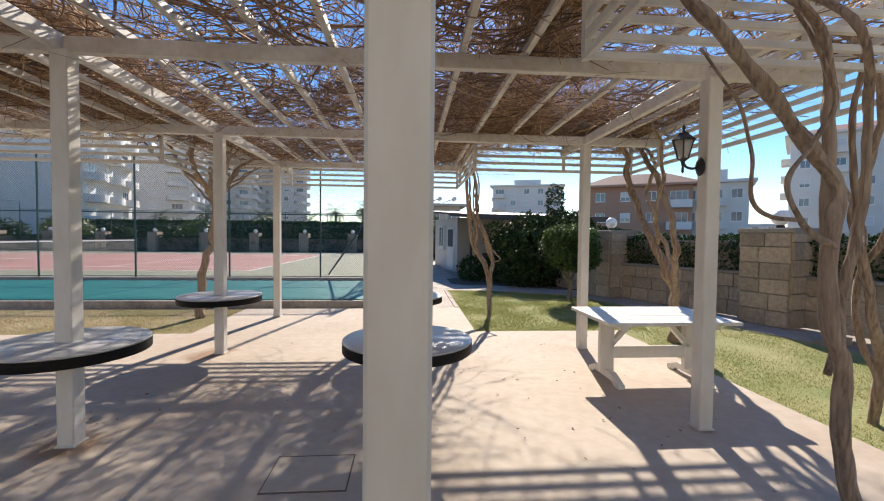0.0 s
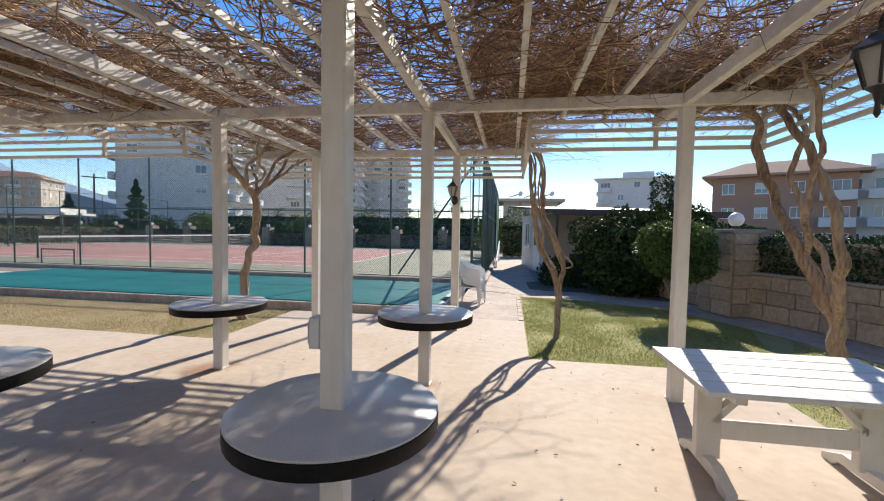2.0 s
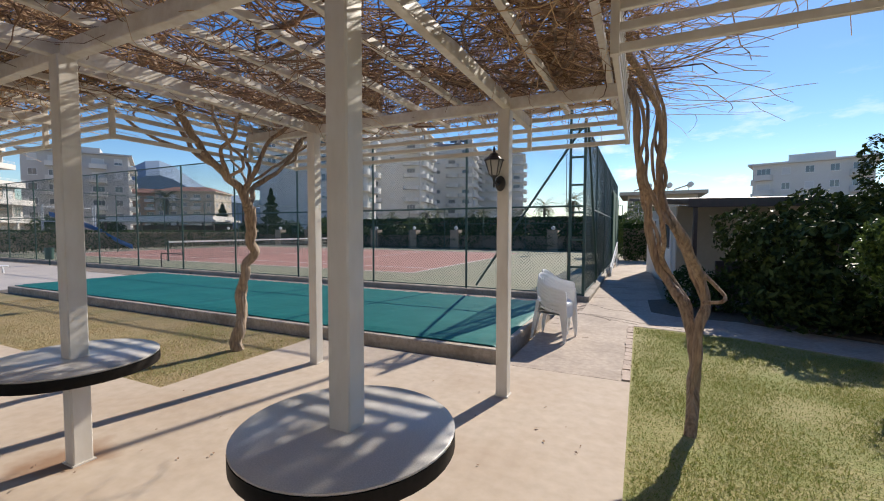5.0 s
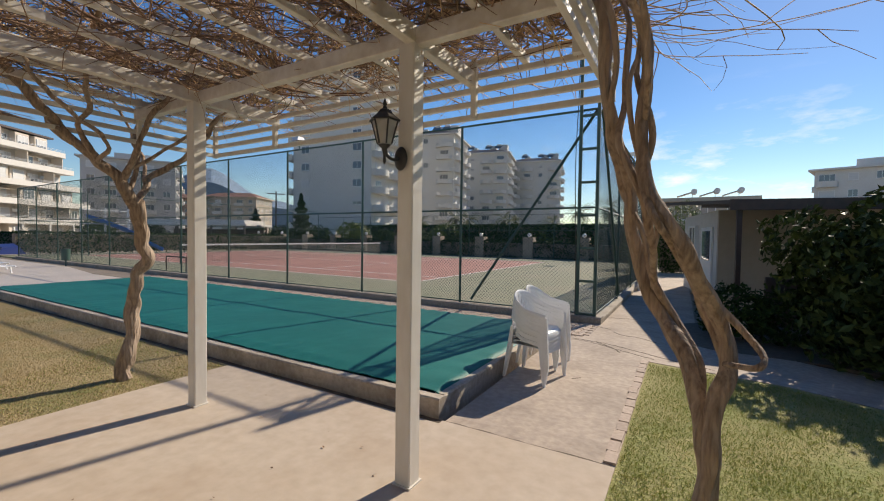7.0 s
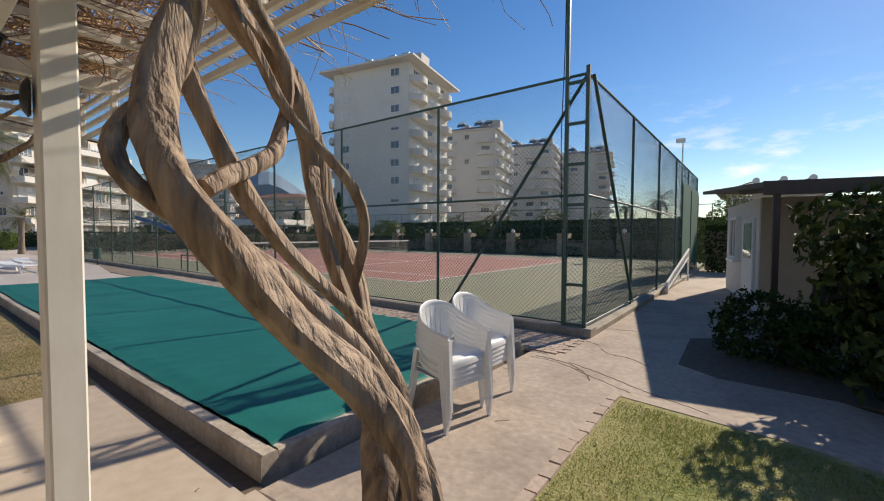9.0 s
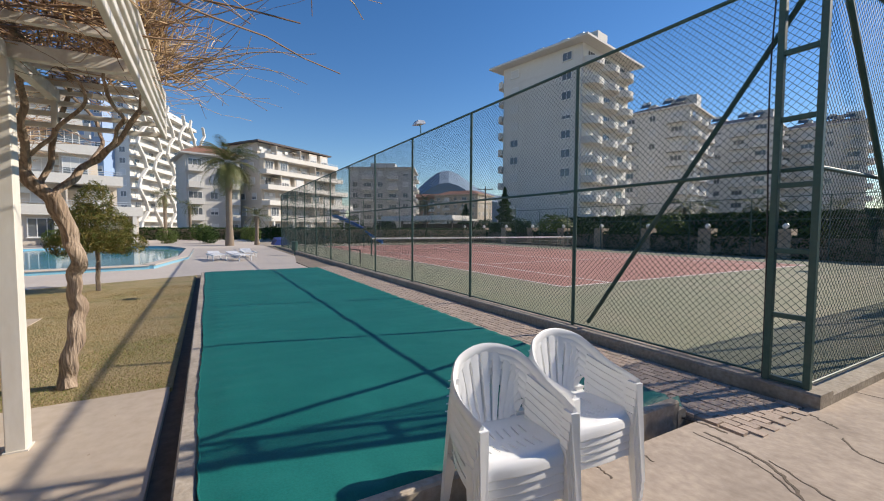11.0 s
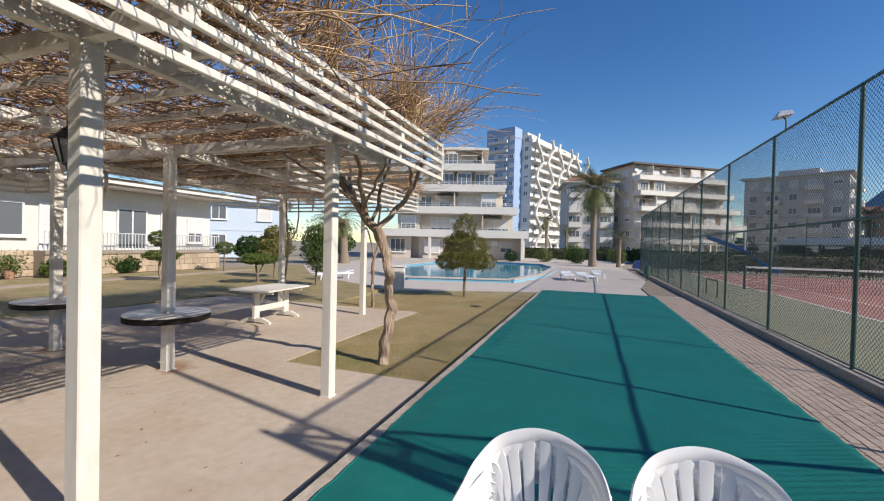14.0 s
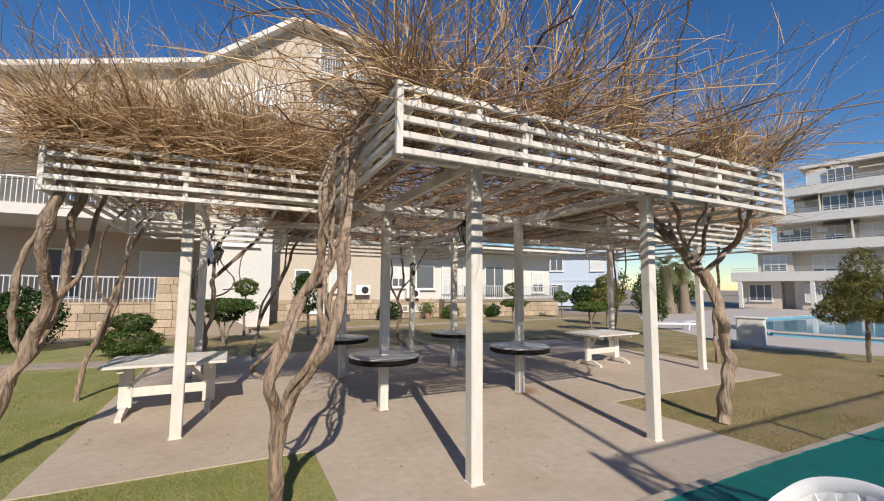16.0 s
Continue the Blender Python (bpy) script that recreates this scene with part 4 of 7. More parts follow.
    for k in range(1, floors):
        for c in (0, 1, 2):
            ww = w - k * step * 2 * taper
            x = -ww / 2 + (c + 0.25 + 0.2 * (k % 2)) * ww / 3
            y = -d / 2 + k * step
            if (k + c) % 3 == 0:
                aw = Mesh().add([(x - 1.3, y - 0.01, k * fh + 2.55), (x + 1.3, y - 0.01, k * fh + 2.55), (x + 1.3, y - 1.5, k * fh + 2.05), (x - 1.3, y - 1.5, k * fh + 2.05),
                                 (x - 1.3, y - 0.01, k * fh + 2.60), (x + 1.3, y - 0.01, k * fh + 2.60), (x + 1.3, y - 1.5, k * fh + 2.10), (x - 1.3, y - 1.5, k * fh + 2.10)],
                                [(0, 3, 2, 1), (4, 5, 6, 7), (0, 1, 5, 4), (1, 2, 6, 5), (2, 3, 7, 6), (3, 0, 4, 7)])
                part("awning", aw, CREAM, t)
            else:
                part("air_conditioner", Mesh().bar((x - 0.4, y - 0.25, k * fh + 1.9), (x + 0.4, y - 0.25, k * fh + 1.9), 0.3, 0.5, 0.02), PLASTIC, t)
    for c in range(cols):
        x = -w / 2 + 0.4 + c * (w - 0.8) / (cols - 1)
        part("pillar", Mesh().bar((x, -d / 2 - lead + 0.2, 0), (x, -d / 2 - lead + 0.2, fh - 0.281), 0.35, 0.35, 0.02), PLASTER, t)
    return t


stepped_house("white stepped apartment house with terraces above the pool", (-54.5, -6.8), 104, 17.5, 13, 5, 2.95, PALE, 4, taper=0.9)
stepped_house("cream stepped apartment house behind the palm", polar(-81.6, 99), 124, 25, 14, 6, 3.1, PALE, 6, step=1.0, roof_mat=ROOF_DARK, shutters=0.9)
apartment("grey apartment wing with dark balconies behind the palm", polar(-90.8, 94), 100, 9, 12, 5, 2.95, GREYP, (0, 1), "hip", ROOF_RED, 3, balc={(0, 0), (0, 2)}, balc_w=2.4)


def lattice_tower():
    w, d, fl, fh = 40.0, 12.5, 13, 3.0
    turn = 160.7
    a = Vector((*polar(-97.9, 142), 0))
    c = a + Vector((math.cos(radians(turn)), math.sin(radians(turn)), 0)) * w / 2 + Vector((-math.sin(radians(turn)), math.cos(radians(turn)), 0)) * d / 2
    t = thing("apartment_tower", "white high-rise with zigzag lattice bands across its balconies", "building", pose(c.x, c.y, 0, 0, 0, turn))
    part("wall", Mesh().box(-w / 2, -d / 2, 0, w / 2, d / 2, fl * fh), PLASTER, t)
    part("wing", Mesh().box(-w / 2 - 5.0, -d / 2 + 3.5, 0, -w / 2 - 0.002, d / 2 + 2.0, fl * fh + 2.2), BLUE_W, t, "blue and white side wing")
    part("roof_house", Mesh().box(-w / 2 + 1, -d / 2 + 2, fl * fh + 0.002, -w / 2 + 9, d / 2 - 2, fl * fh + 1.4), PLASTER, t)
    slab = Mesh().box(-w / 2 - 0.6, -d / 2 - 2.0, 0, w / 2 + 0.6, -d / 2 - 0.002, 0.35).data("balcony", PLASTER)
    rail = Mesh().box(-w / 2 - 0.6, -d / 2 - 1.98, 0.352, w / 2 + 0.6, -d / 2 - 1.9, 0.95).data("balcony_front", PLASTER)
    band = Mesh().box(-w / 2 - 5.9, -d / 2 + 6.0, 0, -w / 2 - 5.002, d / 2 + 1.0, 0.9).data("wing_band", PLASTER)
    for k in range(fl):
        for name, me, z in (("balcony", slab, k * fh + 0.02), ("balcony_front", rail, k * fh + 0.02), ("wing_band", band, k * fh)):
            part(name, me, PLASTER, t).location = (0, 0, z)
        for q in range(5):
            put_window(t, pose(-w / 2 + 3.5 + q * 8.0, -d / 2 - 0.05, k * fh + 0.4), 2.6, 2.1, 2, 0.65)
        put_window(t, pose(-w / 2 - 0.05, -d / 2 + 1.7, k * fh + 0.8, 0, 0, -90), 1.5, 1.5, 1, 0.2)
        for y in (-d / 2 + 4.6, 0.6, 4.2):
            put_window(t, pose(-w / 2 - 5.05, y, k * fh + 0.8, 0, 0, -90), 1.5, 1.5, 1, 0.3)
    for line in range(6):
        pts = []
        for k in range(fl + 1):
            x = -w / 2 + 1.5 + line * 8.6 + (2.6 if (k // 2 + line) % 2 else -2.0) * (0.4 if k % 2 else 1)
            pts.append((x, -d / 2 - 2.35, k * fh + 0.1))
        for p, q in zip(pts, pts[1:]):
            part("lattice_bar", Mesh().bar(p, q, 0.85, 0.6, 0.02), PLASTER, t)


lattice_tower()
# east and north-east
apartment("white apartment block of five storeys beyond the garden", (31.5, 110), -18, 17, 14, 5, 2.9, PLASTER, (0, 3), "flat", None, 5, balc={(0, 0), (0, 4), (3, 1)}, round_b=True)
apartment("terracotta and white apartment house with dark hipped roof", (35.0, 61.5), -30, 13.5, 10, 3, 3.0, BRICKP, (0, 3), "hip", ROOF_RED, 4, balc={(0, 3)}, eaves=1.1)
apartment("white apartment block with balconies beside the terracotta house", (44.5, 58.0), -38, 8.0, 10, 3, 3.1, PLASTER, (0, 3), "flat", None, 3, balc={(0, 1)})
apartment("tall white apartment block beyond the stone wall", (73.0, 62.0), -45, 18, 16, 6, 3.0, PLASTER, (0, 3), "hip", ROOF_RED, 5, balc={(0, 1), (0, 3), (3, 1)})
apartment("low pale blue building far off", (84, 105), -40, 22, 10, 2, 2.6, BLUEP, (0,), "flat", None, 7)
apartment("beige house with roof equipment behind the garden hut", (3.2, 58), 0, 6.6, 8, 2, 2.75, CREAM, (0,), "solar", None, 3)
apartment("low white and blue house beyond the south lawn", (-36, -27), 45, 17, 8, 2, 2.7, BLUEP, (0, 1, 2), "flat", None, 5)

# far hill; its blue tint is painted distance haze
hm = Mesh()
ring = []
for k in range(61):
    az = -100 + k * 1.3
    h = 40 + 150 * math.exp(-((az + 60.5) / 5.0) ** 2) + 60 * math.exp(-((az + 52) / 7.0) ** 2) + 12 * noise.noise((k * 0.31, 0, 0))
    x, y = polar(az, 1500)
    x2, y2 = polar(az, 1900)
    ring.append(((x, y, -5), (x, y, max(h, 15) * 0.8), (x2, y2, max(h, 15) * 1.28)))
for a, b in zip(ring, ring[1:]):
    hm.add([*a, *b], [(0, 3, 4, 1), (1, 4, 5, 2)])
solid("backdrop", hm, HILL_HAZE, "hill on the horizon, tinted blue for distance haze", "hill", smooth=True)

# ---- vines on the pergola ----
def strand(pts, r0, r1, sides=12, n=7, wob=0.016):
    """A woody stem with fluted, twisting bark."""
    line = spline(pts, n)
    k = len(line)
    line = [p + Vector((noise.noise(p * 5), noise.noise(p * 5 + Vector((9, 0, 0))), 0)) * wob for p in line]
    rad = [(r0 + (r1 - r0) * i / (k - 1)) * (1 + 0.26 * noise.noise(line[i] * 7)) for i in range(k)]
    m = Mesh().tube(line, rad, sides)
    ph = r0 * 97
    for i in range(k):
        for q in range(sides):
            a = 2 * math.pi * q / sides
            w = 0.10 * math.sin(3 * a + i * 0.35 + ph) + 0.16 * noise.noise((math.cos(a) * 2.2 + ph, math.sin(a) * 2.2, i * 0.22))
            v = Vector(m.v[i * sides + q])
            m.v[i * sides + q] = tuple(line[i] + (v - line[i]) * (1 + w))
    return m


def vine(label, strands, slim=0.74, wob=0.016, bend=None):
    """bend: (shift of the foot along y, shift of the top along x, along y)."""
    t = thing("vine", label, "vine", group="vines climbing the pergola")
    for k, (pts, r0, r1) in enumerate(strands):
        if bend:
            up = [min(1.0, max(0.0, (z - 1.3) / 0.9)) for _, _, z in pts]
            pts = [(x + bend[1] * u, y + bend[0] * (1 - u) + bend[2] * u, z) for (x, y, z), u in zip(pts, up)]
        part("trunk" if k == 0 else "stem", strand(pts, r0 * slim, r1 * slim, wob=wob), BARK, t)
    return t


vine("old twisted vine with two brown trunks climbing beside the slab", slim=0.57, bend=(0.10, -0.06, -0.20), strands=[
    ([(1.62, 8.02, -0.03), (1.66, 8.22, 0.35), (1.64, 8.27, 0.76), (1.56, 8.37, 1.04), (1.45, 8.48, 1.24), (1.34, 8.55, 1.44), (1.31, 8.58, 1.66), (1.32, 8.6, 1.97), (1.27, 8.53, 2.18), (1.22, 8.45, 2.49), (1.18, 8.5, 2.9), (0.9, 8.6, 3.2), (0.2, 8.4, 3.3)], 0.085, 0.045),
    ([(1.65, 8.2, 0.4), (1.68, 8.23, 0.85), (1.74, 8.30, 1.07), (1.70, 8.30, 1.27), (1.60, 8.20, 1.52), (1.52, 8.15, 1.71), (1.43, 8.22, 1.9), (1.40, 8.37, 2.16), (1.41, 8.45, 2.58), (1.33, 8.3, 2.85), (1.0, 7.8, 3.2), (0.4, 7.2, 3.3)], 0.07, 0.04),
    ([(1.58, 8.22, 1.55), (1.66, 8.27, 1.39), (1.77, 8.25, 1.26), (1.84, 8.15, 1.17), (1.82, 8.1, 1.12), (1.72, 8.25, 1.08)], 0.028, 0.024),
    ([(1.40, 8.52, 1.40), (1.42, 8.35, 1.62), (1.38, 8.3, 1.9), (1.30, 8.4, 2.15), (1.30, 8.6, 2.45), (1.26, 8.7, 3.0), (0.9, 8.9, 3.3)], 0.036, 0.025),
    ([(1.50, 8.2, 1.72), (1.40, 8.45, 1.85), (1.36, 8.55, 2.05), (1.44, 8.3, 2.35), (1.40, 8.2, 2.7), (1.2, 7.9, 3.2)], 0.03, 0.02),
    ([(1.63, 8.26, 0.8), (1.62, 8.38, 1.02), (1.52, 8.5, 1.22), (1.40, 8.48, 1.46), (1.37, 8.52, 1.72), (1.27, 8.64, 1.95), (1.24, 8.48, 2.25), (1.28, 8.4, 2.6), (1.15, 8.4, 3.0), (0.7, 8.1, 3.3)], 0.04, 0.024),
    ([(1.72, 8.3, 1.1), (1.64, 8.36, 1.28), (1.56, 8.26, 1.55), (1.46, 8.1, 1.75), (1.40, 8.28, 1.95), (1.45, 8.4, 2.2), (1.36, 8.5, 2.5), (1.36, 8.42, 2.9), (0.9, 8.3, 3.3)], 0.036, 0.022),
    ([(1.34, 8.55, 1.5), (1.44, 8.6, 1.72), (1.38, 8.48, 2.0), (1.34, 8.4, 2.4), (1.38, 8.6, 2.8), (1.1, 8.9, 3.25)], 0.026, 0.018)])
vine("gnarled vine with one bent pale trunk on the dry lawn", slim=0.82, wob=0.06, strands=[
    ([(-3.95, 8.2, -0.03), (-3.97, 8.22, 0.25), (-3.94, 8.27, 0.57), (-3.96, 8.30, 0.85), (-3.87, 8.31, 1.15), (-3.78, 8.33, 1.4), (-3.75, 8.31, 1.65), (-3.64, 8.2, 2.01)], 0.095, 0.085),
    ([(-3.66, 8.22, 1.93), (-3.58, 7.98, 2.28), (-3.68, 7.75, 2.48), (-3.73, 7.5, 2.8), (-3.4, 7.0, 3.2), (-2.8, 6.4, 3.3)], 0.075, 0.035),
    ([(-3.64, 8.2, 1.98), (-3.86, 8.44, 2.3), (-3.70, 8.79, 2.6), (-3.5, 9.0, 3.0), (-3.2, 9.0, 3.3)], 0.045, 0.025),
    ([(-3.6, 8.05, 2.15), (-3.4, 8.1, 2.5), (-3.2, 8.15, 2.85), (-2.6, 8.3, 3.25)], 0.045, 0.025),
    ([(-3.62, 7.85, 2.4), (-3.9, 7.6, 2.7), (-4.1, 7.4, 3.1), (-4.0, 6.6, 3.3)], 0.04, 0.025),
    ([(-3.6, 7.95, 2.3), (-3.5, 7.7, 2.6), (-3.2, 7.6, 2.9), (-2.6, 7.4, 3.25)], 0.035, 0.02),
    ([(-3.66, 8.15, 2.08), (-3.7, 8.2, 2.5), (-3.8, 8.3, 2.9), (-3.4, 8.5, 3.3)], 0.035, 0.02),
    ([(-3.76, 8.32, 2.15), (-4.1, 8.5, 2.45), (-4.35, 8.45, 2.8), (-4.2, 8.2, 3.2)], 0.03, 0.016),
    ([(-3.62, 7.9, 2.35), (-3.25, 7.75, 2.55), (-3.05, 7.3, 2.85), (-2.7, 6.9, 3.2)], 0.028, 0.015),
    ([(-3.72, 8.65, 2.5), (-3.45, 8.8, 2.75), (-3.05, 8.75, 2.95), (-2.5, 8.9, 3.2)], 0.026, 0.014),
    ([(-3.7, 7.6, 2.65), (-4.05, 7.2, 2.8), (-4.1, 6.8, 3.05), (-3.6, 6.3, 3.25)], 0.026, 0.014),
    ([(-3.5, 8.1, 2.35), (-3.3, 8.4, 2.6), (-3.1, 8.6, 2.9), (-2.8, 8.2, 3.2)], 0.024, 0.014)])
vine("slender twisted vine rising from the lawn beside the slab", [
    ([(4.11, 3.26, -0.03), (4.08, 3.22, 0.25), (4.04, 3.18, 0.58), (3.87, 3.11, 0.98), (3.74, 3.09, 1.45), (3.66, 3.13, 1.82), (3.63, 2.95, 2.32), (3.4, 2.8, 2.9), (3.0, 3.2, 3.3)], 0.06, 0.03),
    ([(4.05, 3.2, 0.4), (3.95, 3.28, 0.8), (3.82, 3.2, 1.25), (3.80, 3.0, 1.6), (3.70, 2.8, 2.1), (3.7, 2.5, 2.7), (3.3, 2.6, 3.25)], 0.04, 0.022),
    ([(3.75, 3.1, 1.4), (3.95, 3.3, 1.75), (3.9, 3.5, 2.2), (3.75, 3.7, 2.7), (3.2, 3.9, 3.25)], 0.03, 0.018)])
vine("thick brown vine with spreading stems at the slab corner", slim=0.9, wob=0.05, strands=[
    ([(4.16, 6.1, -0.03), (4.1, 6.0, 0.3), (4.0, 5.88, 0.75), (3.92, 5.85, 0.96), (3.78, 5.92, 1.3), (3.68, 6.02, 1.6), (3.67, 6.35, 2.05), (3.57, 6.5, 2.5), (3.45, 6.4, 2.95), (3.0, 5.9, 3.3)], 0.085, 0.045),
    ([(3.98, 5.86, 0.75), (3.88, 5.7, 1.1), (3.78, 5.56, 1.47), (3.68, 5.58, 2.02), (3.58, 5.85, 2.6), (3.4, 5.95, 3.0), (2.7, 5.4, 3.3)], 0.06, 0.035),
    ([(3.9, 5.84, 1.0), (3.95, 6.0, 1.4), (3.88, 6.2, 1.8), (3.75, 6.25, 2.3), (3.68, 6.0, 2.8), (3.3, 6.2, 3.2)], 0.04, 0.022),
    ([(3.72, 5.9, 1.5), (3.55, 5.7, 1.9), (3.52, 5.5, 2.4), (3.4, 5.4, 2.9), (2.8, 4.9, 3.3)], 0.035, 0.02)])
vine("stout leaning vine with looping stems near the first post", slim=0.66, strands=[
    ([(2.66, 2.16, -0.03), (2.55, 2.11, 0.12), (2.47, 2.1, 0.54), (2.48, 2.1, 0.86), (2.36, 2.1, 1.15), (2.35, 2.1, 1.62), (2.40, 2.1, 1.87), (2.23, 2.1, 2.08), (1.86, 2.1, 2.5), (1.59, 2.1, 2.78), (1.3, 2.3, 3.2), (0.8, 2.8, 3.35)], 0.07, 0.05),
    ([(2.36, 2.12, 1.5), (2.38, 2.15, 2.06), (2.36, 2.15, 2.52), (2.14, 2.12, 2.89), (1.8, 2.6, 3.3)], 0.05, 0.035),
    ([(2.45, 2.12, 0.9), (2.56, 2.2, 1.3), (2.66, 2.2, 1.8), (2.62, 2.15, 2.3), (2.45, 2.1, 2.8), (2.3, 2.6, 3.3)], 0.045, 0.03),
    ([(2.36, 2.08, 1.55), (2.18, 2.02, 1.62), (2.02, 2.0, 1.78), (2.02, 2.0, 1.95), (2.16, 2.02, 2.12), (2.3, 2.05, 2.4), (2.2, 2.2, 2.9)], 0.026, 0.016),
    ([(2.2, 2.1, 1.7), (2.0, 2.1, 1.72), (1.9, 2.1, 1.82), (1.92, 2.15, 2.1), (1.88, 2.2, 2.35), (1.7, 2.3, 2.7)], 0.02, 0.012),
    ([(2.5, 2.2, 0.8), (2.72, 2.35, 1.2), (2.85, 2.4, 1.7), (2.8, 2.4, 2.3), (2.9, 2.5, 2.9), (2.7, 3.2, 3.3)], 0.035, 0.02)])
vine("thin twisted vine at the edge of the far wing", [
    ([(-8.75, 5.35, -0.03), (-8.62, 5.4, 0.4), (-8.78, 5.3, 0.8), (-8.6, 5.4, 1.2), (-8.7, 5.5, 1.7), (-8.5, 5.6, 2.3), (-8.3, 5.7, 3.0), (-7.6, 5.2, 3.3)], 0.055, 0.03),
    ([(-8.7, 5.38, 0.1), (-8.8, 5.3, 0.45), (-8.62, 5.42, 0.85), (-8.78, 5.35, 1.25), (-8.85, 5.2, 1.8), (-8.8, 4.9, 2.5), (-8.3, 4.6, 3.2)], 0.04, 0.025)])
vine("dark forked vine behind the shaded post", [
    ([(-2.7, -0.75, -0.03), (-2.62, -0.72, 0.5), (-2.75, -0.7, 1.0), (-2.6, -0.66, 1.4), (-2.75, -0.6, 1.9), (-2.6, -0.3, 2.5), (-2.3, 0.2, 3.1), (-1.8, 0.9, 3.3)], 0.06, 0.035),
    ([(-2.62, -0.68, 1.35), (-2.35, -0.6, 1.8), (-2.3, -0.4, 2.4), (-1.9, 0.0, 3.1), (-1.2, 0.6, 3.3)], 0.04, 0.025),
    ([(-2.7, -0.7, 1.7), (-3.0, -0.5, 2.1), (-3.2, -0.2, 2.7), (-3.3, 0.4, 3.2)], 0.035, 0.02)])
vine("dark leaning vine in shade behind the pergola", [
    ([(1.5, -0.05, -0.03), (1.42, -0.1, 0.5), (1.3, -0.1, 1.1), (1.0, -0.1, 1.7), (0.75, 0.0, 2.3), (0.6, 0.2, 2.9), (0.2, 0.6, 3.3)], 0.06, 0.04),
    ([(1.4, -0.1, 0.6), (1.36, -0.05, 1.2), (1.15, 0.0, 1.7), (0.85, 0.05, 2.2), (0.8, 0.3, 2.9), (0.5, 0.8, 3.3)], 0.04, 0.025)])
vine("leafy dark vine by the far table", [
    ([(-8.6, 2.5, -0.03), (-8.5, 2.5, 0.6), (-8.65, 2.45, 1.2), (-8.5, 2.6, 1.9), (-8.3, 2.7, 2.6), (-7.8, 3.1, 3.3)], 0.05, 0.03),
    ([(-8.55, 2.5, 0.9), (-8.35, 2.6, 1.5), (-8.5, 2.9, 2.1), (-8.2, 3.2, 2.8), (-7.6, 3.6, 3.3)], 0.035, 0.02)])

REGIONS = [(-3.72, 1.06, -0.12, 9.12, 44.0), (1.06, 3.72, 2.38, 6.63, 11.3), (-8.82, -3.72, 2.38, 6.63, 21.7)]


def in_regions(rng, n, grow=0.0):
    w = np.array([r[4] for r in REGIONS])
    idx = rng.choice(3, n, p=w / w.sum())
    r = np.array([q[:4] for q in REGIONS])[idx]
    return np.stack([rng.uniform(r[:, 0] - grow, r[:, 1] + grow), rng.uniform(r[:, 2] - grow, r[:, 3] + grow)], 1)


def wander(rng, p0, ang, elev, length, k, curl, sink=0.0):
    """Curved paths from p0 (n,3)."""
    n = len(p0)
    pts = np.zeros((n, k, 3))
    pts[:, 0] = p0
    a, e = ang.copy(), elev.copy()
    da = rng.normal(0, curl * 0.6, n)
    for i in range(1, k):
        a += da + rng.normal(0, curl, n)
        e += rng.normal(0, curl * 0.5, n) - sink
        s = length / (k - 1)
        pts[:, i] = pts[:, i - 1] + np.stack([np.cos(a) * np.cos(e), np.sin(a) * np.cos(e), np.sin(e)], 1) * s[:, None]
    return pts


